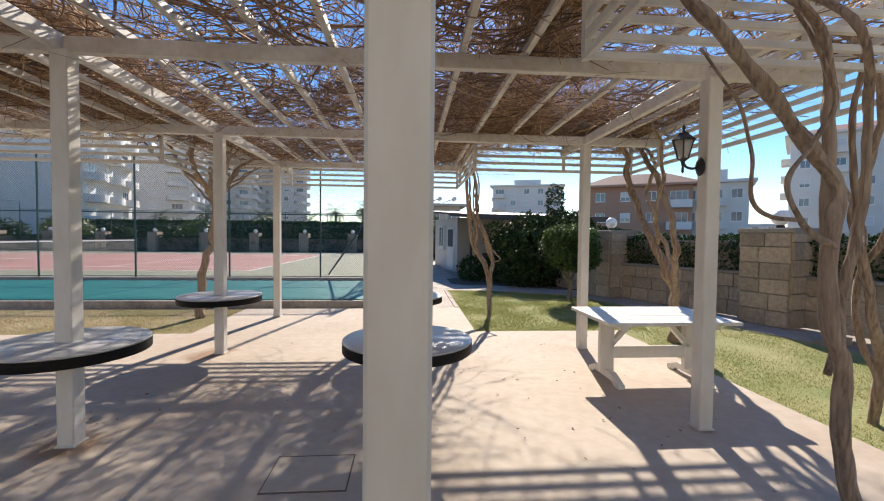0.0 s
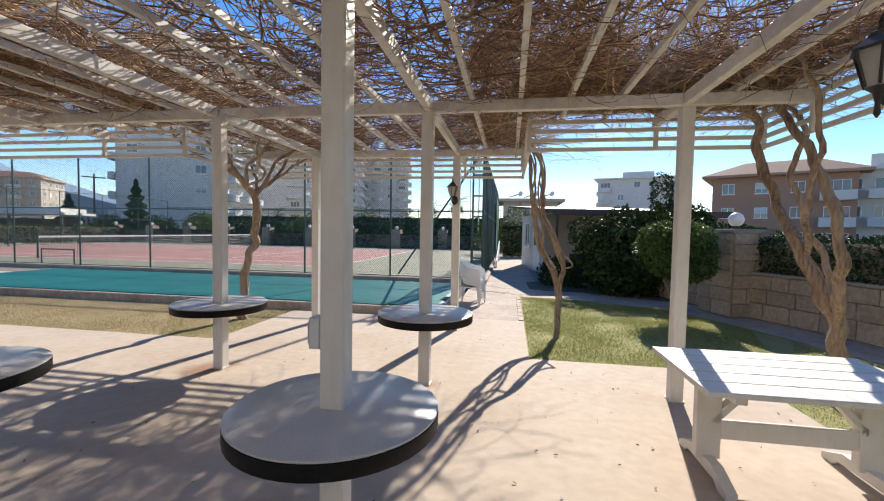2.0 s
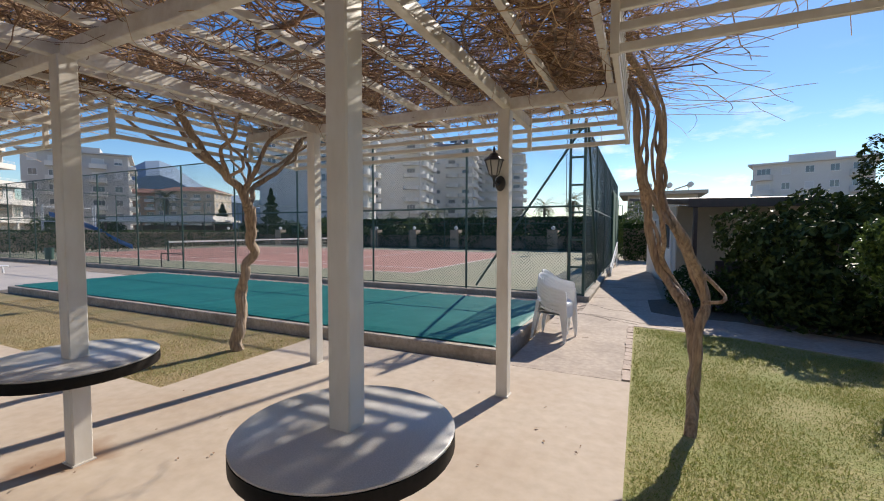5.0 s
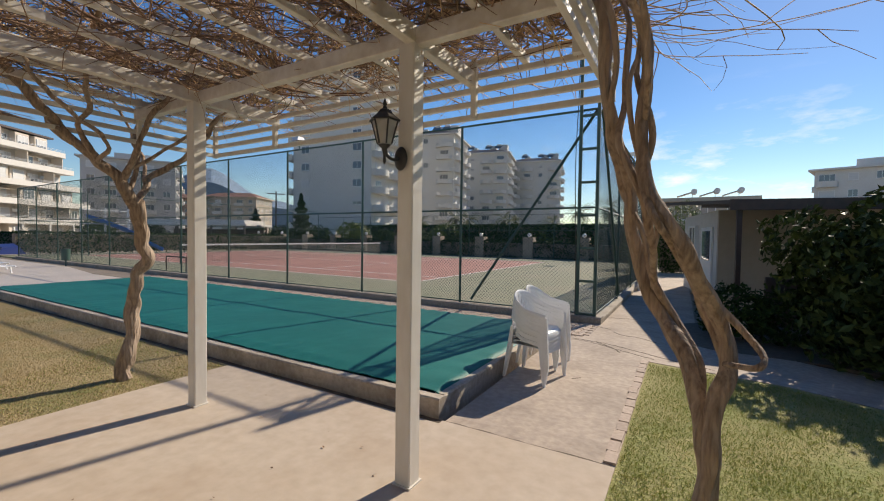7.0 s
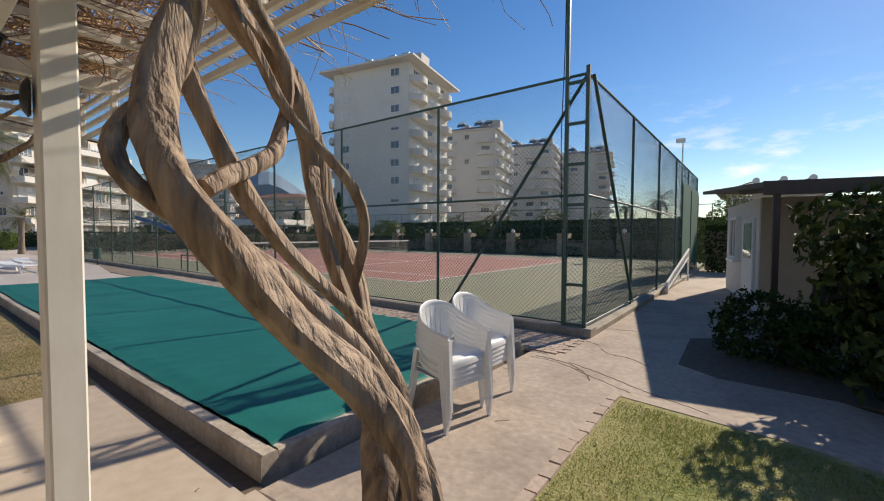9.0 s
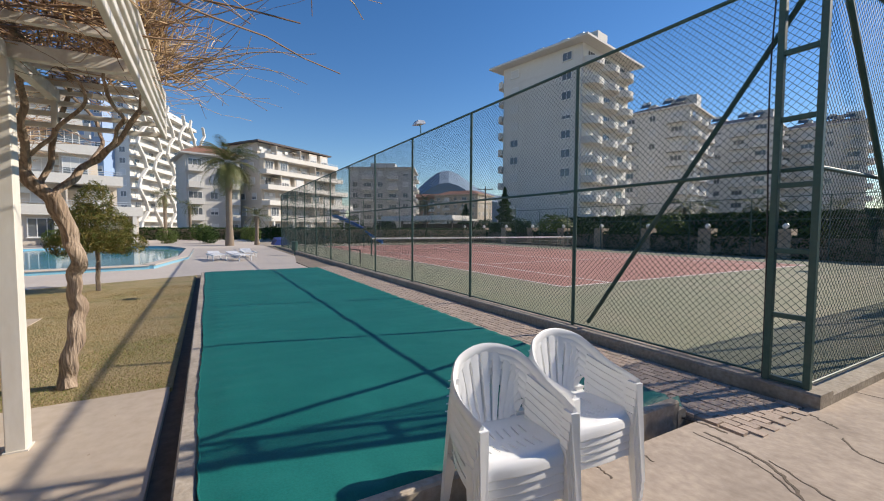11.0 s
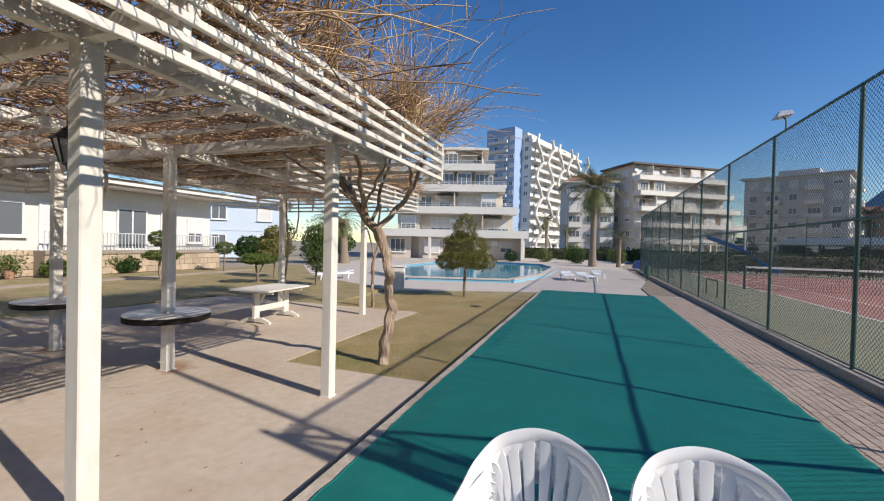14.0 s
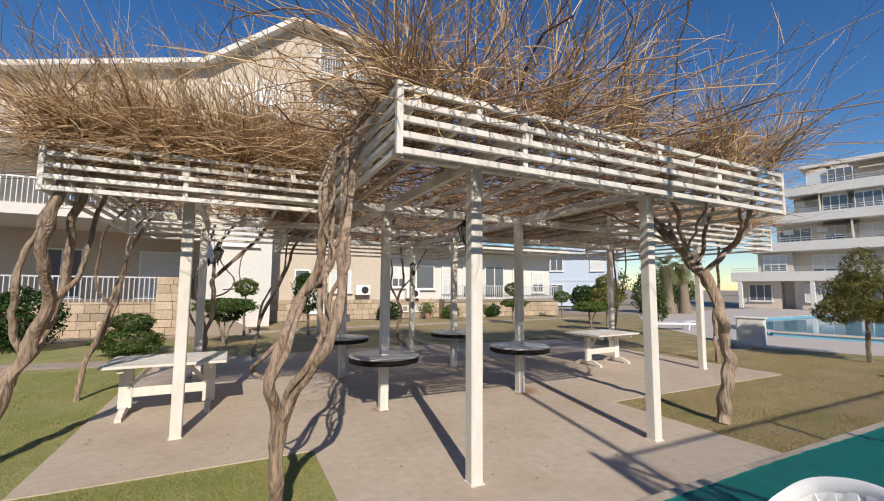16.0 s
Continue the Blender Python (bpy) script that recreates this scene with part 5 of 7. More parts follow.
def canopy():
    rng = np.random.default_rng(4)
    # woody mat lying on the rafters
    n = 4700
    xy = in_regions(rng, n)
    big = np.array([noise.noise((x * 0.7, y * 0.7, 5.0)) for x, y in xy])
    keep = (rng.uniform(-0.5, 0.5, n) < 1.3 * big + 0.3) & ((xy[:, 0] < 1.1) | (rng.uniform(0, 1, n) < 0.62))
    xy = xy[keep]
    n = len(xy)
    z = 3.10 + rng.gamma(1.6, 0.09, n)
    ang = rng.uniform(0, 2 * math.pi, n)
    p = wander(rng, np.c_[xy, z], ang, rng.normal(0.0, 0.12, n), rng.uniform(0.5, 1.9, n), 6, 0.28)
    p[..., 2] = np.clip(p[..., 2], 3.075, 3.85)
    r = rng.gamma(2.2, 0.0022, n)[:, None] + 0.0022
    v, f = sheets(p, r * np.linspace(1.0, 0.55, 6)[None, :])
    tagged(new("vine_branches", fast_mesh("vine_branches", v, f, TWIG, True)), "dense brown mat of leafless vine branches on the pergola", "vine", kind="stuff")
    # loose twigs hanging among the rafters
    n = 1500
    p = wander(rng, np.c_[in_regions(rng, n), rng.uniform(2.98, 3.12, n)], rng.uniform(0, 6.28, n), rng.normal(-0.05, 0.2, n), rng.uniform(0.3, 1.0, n), 5, 0.3)
    p[..., 2] = np.clip(p[..., 2], 2.84, 3.3)
    v, f = sheets(p, rng.uniform(0.0025, 0.006, n)[:, None] * np.linspace(1.0, 0.5, 5)[None, :])
    tagged(new("vine_twigs", fast_mesh("vine_twigs", v, f, TWIG, True)), "loose brown vine twigs hanging between the rafters", "vine", kind="stuff")
    # thicker limbs within the mat
    n = 150
    p = wander(rng, np.c_[in_regions(rng, n, -0.3), rng.uniform(3.12, 3.3, n)], rng.uniform(0, 6.28, n), np.zeros(n), rng.uniform(1.2, 3.0, n), 10, 0.22)
    p[..., 2] = np.clip(p[..., 2], 3.11, 3.4)
    ok = np.zeros(n, bool)
    for q in REGIONS:
        ok |= ((p[..., 0] > q[0] - 0.05) & (p[..., 0] < q[1] + 0.05) & (p[..., 1] > q[2] - 0.05) & (p[..., 1] < q[3] + 0.05)).all(1)
    p = p[ok]
    n = len(p)
    v, f = sheets(p, (rng.uniform(0.010, 0.024, n)[:, None]) * np.linspace(1, 0.5, 10)[None, :])
    tagged(new("vine_limbs", fast_mesh("vine_limbs", v, f, BARK, True)), "thick woody vine limbs across the rafters", "vine", kind="stuff")
    # long pale shoots standing up and hanging out over the edges
    spurs = np.concatenate([in_regions(rng, 2100, 0.12), np.c_[rng.uniform(1.1, 3.8, 260), rng.uniform(6.0, 6.72, 260)]])
    cx, cy = spurs[:, 0], spurs[:, 1]
    inside = np.minimum.reduce([np.where((cx > q[0]) & (cx < q[1]) & (cy > q[2]) & (cy < q[3]), np.minimum(np.minimum(cx - q[0], q[1] - cx), np.minimum(cy - q[2], q[3] - cy)), 9.0) for q in REGIONS])
    chance = rng.uniform(0, 1, len(spurs))
    spurs = spurs[np.where(cx > 1.1, (inside < 0.5) | (chance < 0.08), (inside < 0.8) | (chance < 0.2))]
    ns = len(spurs)
    many = np.clip(rng.gamma(1.3, 10.0, ns), 3, 44).astype(int)
    idx = np.repeat(np.arange(ns), many)
    n = len(idx)
    mid = np.array([-1.6, 4.4])
    lead = np.arctan2(spurs[:, 1] - mid[1], spurs[:, 0] - mid[0]) + rng.normal(0, 1.0, ns)
    rise, reach = rng.uniform(0.05, 1.15, ns), rng.gamma(4.0, 0.205, ns)
    out = lead[idx] + rng.normal(0, 0.45, n)
    xy = spurs[idx] + rng.normal(0, 0.07, (n, 2))
    length = np.clip(reach[idx] * rng.uniform(0.4, 1.25, n), 0.25, 1.8)
    p = wander(rng, np.c_[xy, rng.uniform(3.10, 3.36, n)], out, rise[idx] + rng.normal(0, 0.3, n), length, 9, 0.20, 0.04)
    p[..., 2] = np.maximum(p[..., 2], 3.0)
    r = rng.uniform(0.003, 0.0082, n)[:, None]
    v, f = sheets(p, r * np.linspace(1.0, 0.45, 9)[None, :])
    # side twigs forking off the shoots
    pick = rng.integers(0, n, 15000)
    at = rng.integers(2, 8, 15000)
    p0, d0 = p[pick, at], p[pick, at] - p[pick, at - 1]
    ang = np.arctan2(d0[:, 1], d0[:, 0]) + rng.choice([-1, 1], 15000) * rng.uniform(0.3, 0.9, 15000)
    el = np.arctan2(d0[:, 2], np.hypot(d0[:, 0], d0[:, 1])) + rng.normal(0, 0.3, 15000)
    q = wander(rng, p0, ang, el, rng.uniform(0.12, 0.5, 15000), 4, 0.25)
    v2, f2 = sheets(q, (r[pick] * 0.65) * np.linspace(1.0, 0.5, 4)[None, :])
    v, f = np.concatenate([v, v2]), np.concatenate([f, f2 + len(v)])
    tagged(new("vine_shoots", fast_mesh("vine_shoots", v, f, TWIG_PALE, True)), "tangle of pale bare vine shoots standing above the pergola", "vine", kind="stuff")


canopy()


def wall_lantern():
    """Lantern arm reaching along local +x from the post face."""
    t = thing("wall_lantern", "black cast-iron wall lantern with pale glass on a white post", "lamp", group="lanterns on the posts")
    plate = Mesh().lathe([(0.0, 0.0), (0.062, 0.0), (0.07, 0.012), (0.05, 0.03), (0.02, 0.04), (0.0, 0.04)], 16)
    plate.v = [(z, x, y * 1.35) for x, y, z in plate.v]
    part("wall_plate", plate, IRON, t, smooth=True)
    part("arm", Mesh().tube(spline([(0.03, 0, 0.0), (0.09, 0, -0.02), (0.16, 0, 0.0), (0.19, 0, 0.06)]), 0.013, 8), IRON, t)
    part("drop", Mesh().lathe([(0.004, -0.07), (0.014, -0.05), (0.01, 0.0), (0.022, 0.05), (0.05, 0.075), (0.0, 0.08)], 12, (0.19, 0, 0)), IRON, t, smooth=True)
    zb, zt, rb, rtp = 0.08, 0.25, 0.052, 0.098
    six = [(math.cos(math.pi * k / 3), math.sin(math.pi * k / 3)) for k in range(6)]
    for k in range(6):
        a, b = six[k], six[(k + 1) % 6]
        q = Mesh().add([(0.19 + rb * a[0], rb * a[1], zb), (0.19 + rb * b[0], rb * b[1], zb), (0.19 + rtp * b[0], rtp * b[1], zt), (0.19 + rtp * a[0], rtp * a[1], zt),
                        (0.19 + rb * a[0] * 0.94, rb * a[1] * 0.94, zb), (0.19 + rb * b[0] * 0.94, rb * b[1] * 0.94, zb), (0.19 + rtp * b[0] * 0.96, rtp * b[1] * 0.96, zt), (0.19 + rtp * a[0] * 0.96, rtp * a[1] * 0.96, zt)],
                       [(0, 1, 2, 3), (7, 6, 5, 4), (0, 3, 7, 4), (1, 5, 6, 2), (0, 4, 5, 1), (3, 2, 6, 7)])
        part("pane", q, LAMP_GLASS, t, "pale ribbed glass pane")
        part("frame_bar", Mesh().tube([(0.19 + rb * a[0] * 1.03, rb * a[1] * 1.03, zb), (0.19 + rtp * a[0] * 1.03, rtp * a[1] * 1.03, zt)], 0.007, 6), IRON, t)
    part("cap", Mesh().lathe([(0.118, 0.25), (0.122, 0.258), (0.06, 0.31), (0.045, 0.335), (0.02, 0.345), (0.012, 0.37), (0.018, 0.38), (0.008, 0.41), (0.0, 0.43)], 6, (0.19, 0, 0)), IRON, t)
    return t


lan = wall_lantern()
lan.scale = (0.82, 0.82, 0.82)
lan.matrix_basis = pose(-0.065, 8.25 - 0.07, 2.17, 0, 0, -97) @ Matrix.Scale(0.82, 4)
copy_thing(lan, pose(2.5 - 0.07, 3.25, 2.19, 0, 0, 178))
copy_thing(lan, pose(-2.5, 0.75 + 0.07, 2.19, 0, 0, 60))


# ---- plastic chairs ----
def plastic_chair():
    t = thing("plastic_chair", "white moulded plastic armchair in a stack beside the basin", "chair", group="stacked plastic chairs")
    th = 0.01
    us = [-0.22, -0.17, -0.12, -0.075, -0.03, 0.02, 0.07, 0.12, 0.165, 0.20, 0.222, 0.238, 0.246, 0.249]
    slots = [-0.15, -0.10, -0.05, 0.0, 0.05, 0.10, 0.15]
    ws = [-0.235, -0.215, -0.185] + [s + e for s in slots for e in (-0.004, 0.004)] + [0.185, 0.215, 0.235]
    nx, ny = len(us), len(ws)
    drop = {9: 0.002, 10: 0.010, 11: 0.024, 12: 0.048, 13: 0.075}

    def seat_z(i, y):
        dish = 0.034 * math.sin(math.pi * min(1.0, (us[i] + 0.24) / 0.42)) * max(0.0, math.cos(y / 0.235 * math.pi / 2)) ** 0.7
        return 0.437 - dish - drop.get(i, 0.0) - 0.02 * (y / 0.235) ** 6 * (us[i] > 0.2)

    top = [[(us[i] - 0.03 * (y / 0.235) ** 2 * (i > 8), y * (1.0 + 0.09 * i / nx), seat_z(i, y)) for y in ws] for i in range(nx)]
    v = [p for row in top for p in row] + [(x - (th if i > 10 else 0), y, z - th) for i, row in enumerate(top) for x, y, z in row]
    o = nx * ny
    f = []
    hole = {(i, 3 + 2 * s) for s in range(7) for i in (2, 3, 5, 6)}
    for i in range(nx - 1):
        for j in range(ny - 1):
            a, b, c, d = i * ny + j, (i + 1) * ny + j, (i + 1) * ny + j + 1, i * ny + j + 1
            if (i, j) in hole:
                f += [(a, o + a, o + b, b), (d, c, o + c, o + d)]
                if (i - 1, j) not in hole:
                    f.append((a, d, o + d, o + a))
                if (i + 1, j) not in hole:
                    f.append((b, o + b, o + c, c))
                continue
            f += [(a, b, c, d), (o + d, o + c, o + b, o + a)]
    edge = [i * ny for i in range(nx)] + [(nx - 1) * ny + j for j in range(1, ny)] + [i * ny + ny - 1 for i in range(nx - 2, -1, -1)] + [j for j in range(ny - 2, 0, -1)]
    f += [(edge[k], o + edge[k], o + edge[(k + 1) % len(edge)], edge[(k + 1) % len(edge)]) for k in range(len(edge))]
    part("seat", Mesh().add(v, f), PLASTIC, t, smooth=True)
    half = [(0.23, 0.275, 0.615), (0.12, 0.285, 0.635), (-0.02, 0.285, 0.665), (-0.13, 0.265, 0.725), (-0.215, 0.20, 0.80), (-0.255, 0.10, 0.84), (-0.268, 0.0, 0.852)]
    hoop = spline(half + [(x, -y, z) for x, y, z in half[-2::-1]], 5)
    hm = Mesh()
    ring, nh = 8, len(hoop)
    for i, p in enumerate(hoop):
        d = (hoop[min(i + 1, nh - 1)] - hoop[max(i - 1, 0)]).normalized()
        inn = Vector((-0.02 - p.x, -p.y, 0))
        inn = (inn - d * inn.dot(d)).normalized()
        u = d.cross(inn)
        hm.v += [tuple(p + inn * math.cos(2 * math.pi * k / ring) * 0.014 + u * math.sin(2 * math.pi * k / ring) * 0.034) for k in range(ring)]
    hm.f = [(i * ring + k, i * ring + (k + 1) % ring, (i + 1) * ring + (k + 1) % ring, (i + 1) * ring + k) for i in range(nh - 1) for k in range(ring)] + [tuple(range(ring - 1, -1, -1)), tuple((nh - 1) * ring + k for k in range(ring))]
    part("arm_and_back_hoop", hm, PLASTIC, t, smooth=True)
    for k in range(-4, 5):
        a = k / 4.6
        yt = 0.255 * math.sin(a * 1.35) / math.sin(1.2)
        zt = 0.835 - 0.15 * abs(a) ** 2.2
        xt = -0.262 + 0.12 * abs(a) ** 2.2
        yb = yt * 0.52
        line = spline([(-0.205, yb, 0.43), (-0.225, yb + (yt - yb) * 0.35, 0.55), (-0.245 + 0.06 * a * a, yb + (yt - yb) * 0.7, 0.70), (xt, yt, zt)], 3)
        sl_m = Mesh()
        for q, p in enumerate(line):
            wd = 0.013 + 0.014 * q / (len(line) - 1)
            sd = Vector((0.35 * a, 1.0, 0.0)).normalized() * wd
            nn = Vector((0.006, -0.002 * a, 0))
            sl_m.v += [tuple(p - sd - nn), tuple(p - nn * 1.4), tuple(p + sd - nn), tuple(p + sd + nn), tuple(p + nn * 1.4), tuple(p - sd + nn)]
        nl = len(line)
        sl_m.f = [(q * 6 + e, q * 6 + (e + 1) % 6, q * 6 + 6 + (e + 1) % 6, q * 6 + 6 + e) for q in range(nl - 1) for e in range(6)] + [(5, 4, 3, 2, 1, 0), tuple(nl * 6 - 6 + e for e in range(6))]
        part("back_slat", sl_m, PLASTIC, t, smooth=True)
    for s in (-1, 1):
        for q, (z, x0) in enumerate(((0.595, -0.15), (0.535, -0.15), (0.475, -0.15))):
            arm = spline([(x0, 0.232 * s, z + 0.085), (x0 + 0.1, 0.262 * s, z + 0.045), (0.08, 0.274 * s, z + 0.02), (0.225, 0.270 * s, z)], 3)
            am = Mesh()
            for p in arm:
                am.v += [(p.x, p.y - 0.006, p.z - 0.021), (p.x, p.y + 0.006, p.z - 0.021), (p.x, p.y + 0.009, p.z), (p.x, p.y + 0.006, p.z + 0.023), (p.x, p.y - 0.006, p.z + 0.023), (p.x, p.y - 0.003, p.z)]
            na = len(arm)
            am.f = [(e + 6 * k, e + 6 * k + 6, (e + 1) % 6 + 6 * k + 6, (e + 1) % 6 + 6 * k) for k in range(na - 1) for e in range(6)] + [(0, 1, 2, 3, 4, 5), tuple(6 * na - 1 - e for e in range(6))]
            part("arm_slat", am, PLASTIC, t, smooth=True)
        part("leg", Mesh().add([(0.17, 0.245 * s, 0.62), (0.245, 0.24 * s, 0.62), (0.25, 0.29 * s, 0.62), (0.17, 0.295 * s, 0.62), (0.255, 0.265 * s, 0), (0.285, 0.265 * s, 0), (0.285, 0.295 * s, 0), (0.255, 0.295 * s, 0)],
                               [(0, 1, 2, 3), (7, 6, 5, 4), (0, 4, 5, 1), (1, 5, 6, 2), (2, 6, 7, 3), (3, 7, 4, 0)]), PLASTIC, t)
        part("leg", Mesh().add([(-0.24, 0.19 * s, 0.46), (-0.19, 0.19 * s, 0.46), (-0.19, 0.255 * s, 0.46), (-0.24, 0.255 * s, 0.46), (-0.315, 0.225 * s, 0), (-0.285, 0.225 * s, 0), (-0.285, 0.26 * s, 0), (-0.315, 0.26 * s, 0)],
                               [(0, 1, 2, 3), (7, 6, 5, 4), (0, 4, 5, 1), (1, 5, 6, 2), (2, 6, 7, 3), (3, 7, 4, 0)]), PLASTIC, t)
    return t


ch = plastic_chair()
for cx, cy, turn, n in ((0.0, 10.86, -10, 5), (-0.08, 11.485, -4, 5)):
    for k in range(n):
        m = pose(cx + 0.004 * k, cy + 0.003 * k, 0.045 * k - 0.006, 0, 0, turn + 0.6 * k) @ Matrix.Diagonal((0.96, 0.96, 0.96, 1))
        if cy < 11 and k == 0:
            ch.matrix_basis = m
        else:
            copy_thing(ch, m @ Matrix.Diagonal((1 / 0.96, 1 / 0.96, 1 / 0.96, 1)))


# ---- stone wall with globe lamps, hedges ----
stone_data = []
for k in range(6):
    m = Mesh()
    rs = random.Random(k)
    pts = []
    for y, inset in ((0.5, 0.0), (-0.42, 0.0), (-0.5, 0.05)):
        for x, z in ((-0.5, -0.5), (0.5, -0.5), (0.5, 0.5), (-0.5, 0.5)):
            pts.append((x * (1 - inset) + rs.uniform(-0.012, 0.012), y + rs.uniform(-0.05, 0.05), z * (1 - 1.6 * inset) + rs.uniform(-0.012, 0.012)))
    m.add(pts, [(3, 2, 1, 0)] + [(a + i, a + (i + 1) % 4, a + 4 + (i + 1) % 4, a + 4 + i) for a in (0, 4) for i in range(4)] + [(8, 9, 10, 11)])
    stone_data.append(m.data("stone", STONE))


def stone_face(parent, m, w, h, row=0.27, depth=0.07, rng=random.Random(3)):
    """Courses of stones on a vertical face; local x along the face, -y outward."""
    z, r = 0.0, 0
    while z < h - 0.05:
        hh = min(row * rng.uniform(0.85, 1.15), h - z)
        x = 0.0
        while x < w - 0.02:
            ww = min(rng.uniform(0.30, 0.55), w - x)
            if w - x - ww < 0.15:
                ww = w - x
            o = part("stone", stone_data[rng.randrange(6)], STONE, parent)
            o.matrix_basis = m @ Matrix.Translation((x + ww / 2, 0, z + hh / 2)) @ Matrix.Diagonal((ww - 0.014, depth, hh - 0.014, 1))
            x += ww
        z += hh
        r += 1


def stone_pier(x, y, yaw, w=0.85, h=1.72):
    t = thing("stone_pier", "square pier of cut tan stone with a flat cap", "pier", pose(x, y, 0, 0, 0, yaw), group="stone piers of the garden wall")
    part("core", Mesh().box(-w / 2, -w / 2, 0, w / 2, w / 2, h), MORTAR, t)
    for k in range(4):
        stone_face(t, pose(0, 0, 0, 0, 0, 90 * k) @ pose(-w / 2, -w / 2 - 0.01, 0), w, h, 0.3)
    part("cap", Mesh().bar((0, -w / 2 - 0.05, h + 0.045), (0, w / 2 + 0.05, h + 0.045), w + 0.1, 0.09, 0.015), KERB, t)
    g = thing("globe_lamp", "white globe garden lamp on a stone pier", "lamp", pose(x, y, h + 0.09), group="globe lamps")
    part("socket", Mesh().lathe([(0.07, 0), (0.07, 0.05), (0.05, 0.07), (0.0, 0.07)], 16), IRON, g)
    s = Mesh().lathe([(0.15 * math.sin(math.pi * k / 12) + 0.0005, 0.205 - 0.15 * math.cos(math.pi * k / 12)) for k in range(13)], 24)
    part("globe", s, GLOBE, g, "white opal globe", smooth=True)


def stone_wall(a, b, h):
    a, b = Vector((*a, 0)), Vector((*b, 0))
    d = b - a
    yaw = math.degrees(math.atan2(d.y, d.x))
    t = thing("wall_garden", "low wall of cut tan stone", "wall", pose(a.x, a.y, 0, 0, 0, yaw), kind="structure")
    part("core", Mesh().box(0, 0, 0, d.length, 0.3, h), MORTAR, t)
    stone_face(t, pose(0, -0.01, 0), d.length, h, 0.29)
    part("coping", Mesh().bar((0, 0.14, h + 0.03), (d.length, 0.14, h + 0.03), 0.40, 0.06, 0.012), KERB, t)


def leaf_box(a, b, w, z0, z1, n, size, rng):
    """Leaves filling the skin of a hedge from a to b."""
    a, b = np.array(a, float), np.array(b, float)
    L = np.linalg.norm(b - a)
    d = (b - a) / L
    s = np.array([-d[1], d[0]])
    u = rng.uniform(0, L, n)
    face = rng.uniform(0, 1, n)
    off = np.where(face < 0.4, -w / 2, np.where(face < 0.65, w / 2, rng.uniform(-w / 2, w / 2, n)))
    z = np.where(face < 0.65, rng.uniform(z0, z1, n), z1)
    lump = np.array([noise.noise((x * 1.7, f * 3, zz * 1.7)) for x, f, zz in zip(u, off, z)]) * 0.16
    off2 = off * (1 + lump / (w / 2)) + rng.normal(0, 0.03, n)
    z = z + np.where(face >= 0.65, lump, 0) + rng.normal(0, 0.03, n)
    p = np.c_[a[None, :] + d[None, :] * u[:, None] + s[None, :] * off2[:, None], z]
    nrm = np.c_[s[None, :] * np.where(face < 0.65, np.sign(off), 0)[:, None], np.where(face >= 0.65, 1.0, 0.2)]
    return leaf_cloud(p, nrm, size, rng)


def hedge(label, a, b, w, z0, z1, n, size, material=None, seed=1):
    rng = np.random.default_rng(seed)
    t = thing("hedge", label, "hedge")
    v, f = leaf_box(a, b, w, z0, z1, n, size, rng)
    part("leaves", fast_mesh("leaves", v, f, material or LEAF_DARK), LEAF_DARK, t)
    a3, b3 = Vector((*a, (z0 + z1) / 2)), Vector((*b, (z0 + z1) / 2))
    part("core", Mesh().bar(a3, b3, w * 0.72, (z1 - z0) * 0.86, 0.05), TRUNK, t)
    return t


stone_pier(5.62, 11.15, 17)
stone_pier(7.05, 7.35, 17)
stone_pier(8.45, 3.4, 17)
for a, b in (((5.75, 10.75), (6.93, 7.78)), ((7.2, 6.93), (8.33, 3.83)), ((8.58, 2.97), (10.0, -1.2)), ((4.6, 13.9), (5.5, 11.55))):
    stone_wall(a, b, 0.88)
hedge("clipped dark green hedge behind the stone wall", (5.2, 13.2), (7.4, 7.6), 0.6, 0.85, 1.62, 9000, 0.035, seed=2)
hedge("clipped dark green hedge behind the stone wall", (7.5, 7.2), (10.4, -1.4), 0.6, 0.85, 1.62, 9000, 0.04, seed=3)


def bush(name, label, category, x, y, blobs, leaves, size, material, trunk=None, seed=1, group="", trunk_r=0.06, aspect=0.5):
    """A crown of leaves over lumpy blobs (cx, cy, cz, rx, ry, rz), with a branching trunk."""
    rng = np.random.default_rng(seed)
    t = thing(name, label, category, pose(x, y, 0), group)
    vol = np.array([b[3] * b[4] * b[5] for b in blobs]) ** 0.67
    idx = rng.choice(len(blobs), leaves, p=vol / vol.sum())
    bl = np.array(blobs)[idx]
    d = rng.normal(0, 1, (leaves, 3))
    d /= np.linalg.norm(d, axis=1, keepdims=True)
    rad = rng.uniform(0.55, 1.0, leaves) ** 0.5
    lump = np.array([noise.noise((q[0] * 2.2 + b[0], q[1] * 2.2 + b[1], q[2] * 2.2 + b[2])) for q, b in zip(d, bl)])
    p = bl[:, :3] + d * bl[:, 3:6] * (rad * (1 + 0.35 * lump))[:, None]
    p = p[p[:, 2] > 0.03]
    v, f = leaf_cloud(p, p - np.array([0, 0, p[:, 2].mean()]), size, rng, aspect)
    part("crown", fast_mesh("crown", v, f, material), material, t)
    if trunk:
        for k, pts in enumerate(trunk):
            r = trunk_r if k == 0 else trunk_r * 0.6
            part("trunk" if k == 0 else "branch", strand(pts, r, r * 0.55, 8, 4), TRUNK, t)
    return t


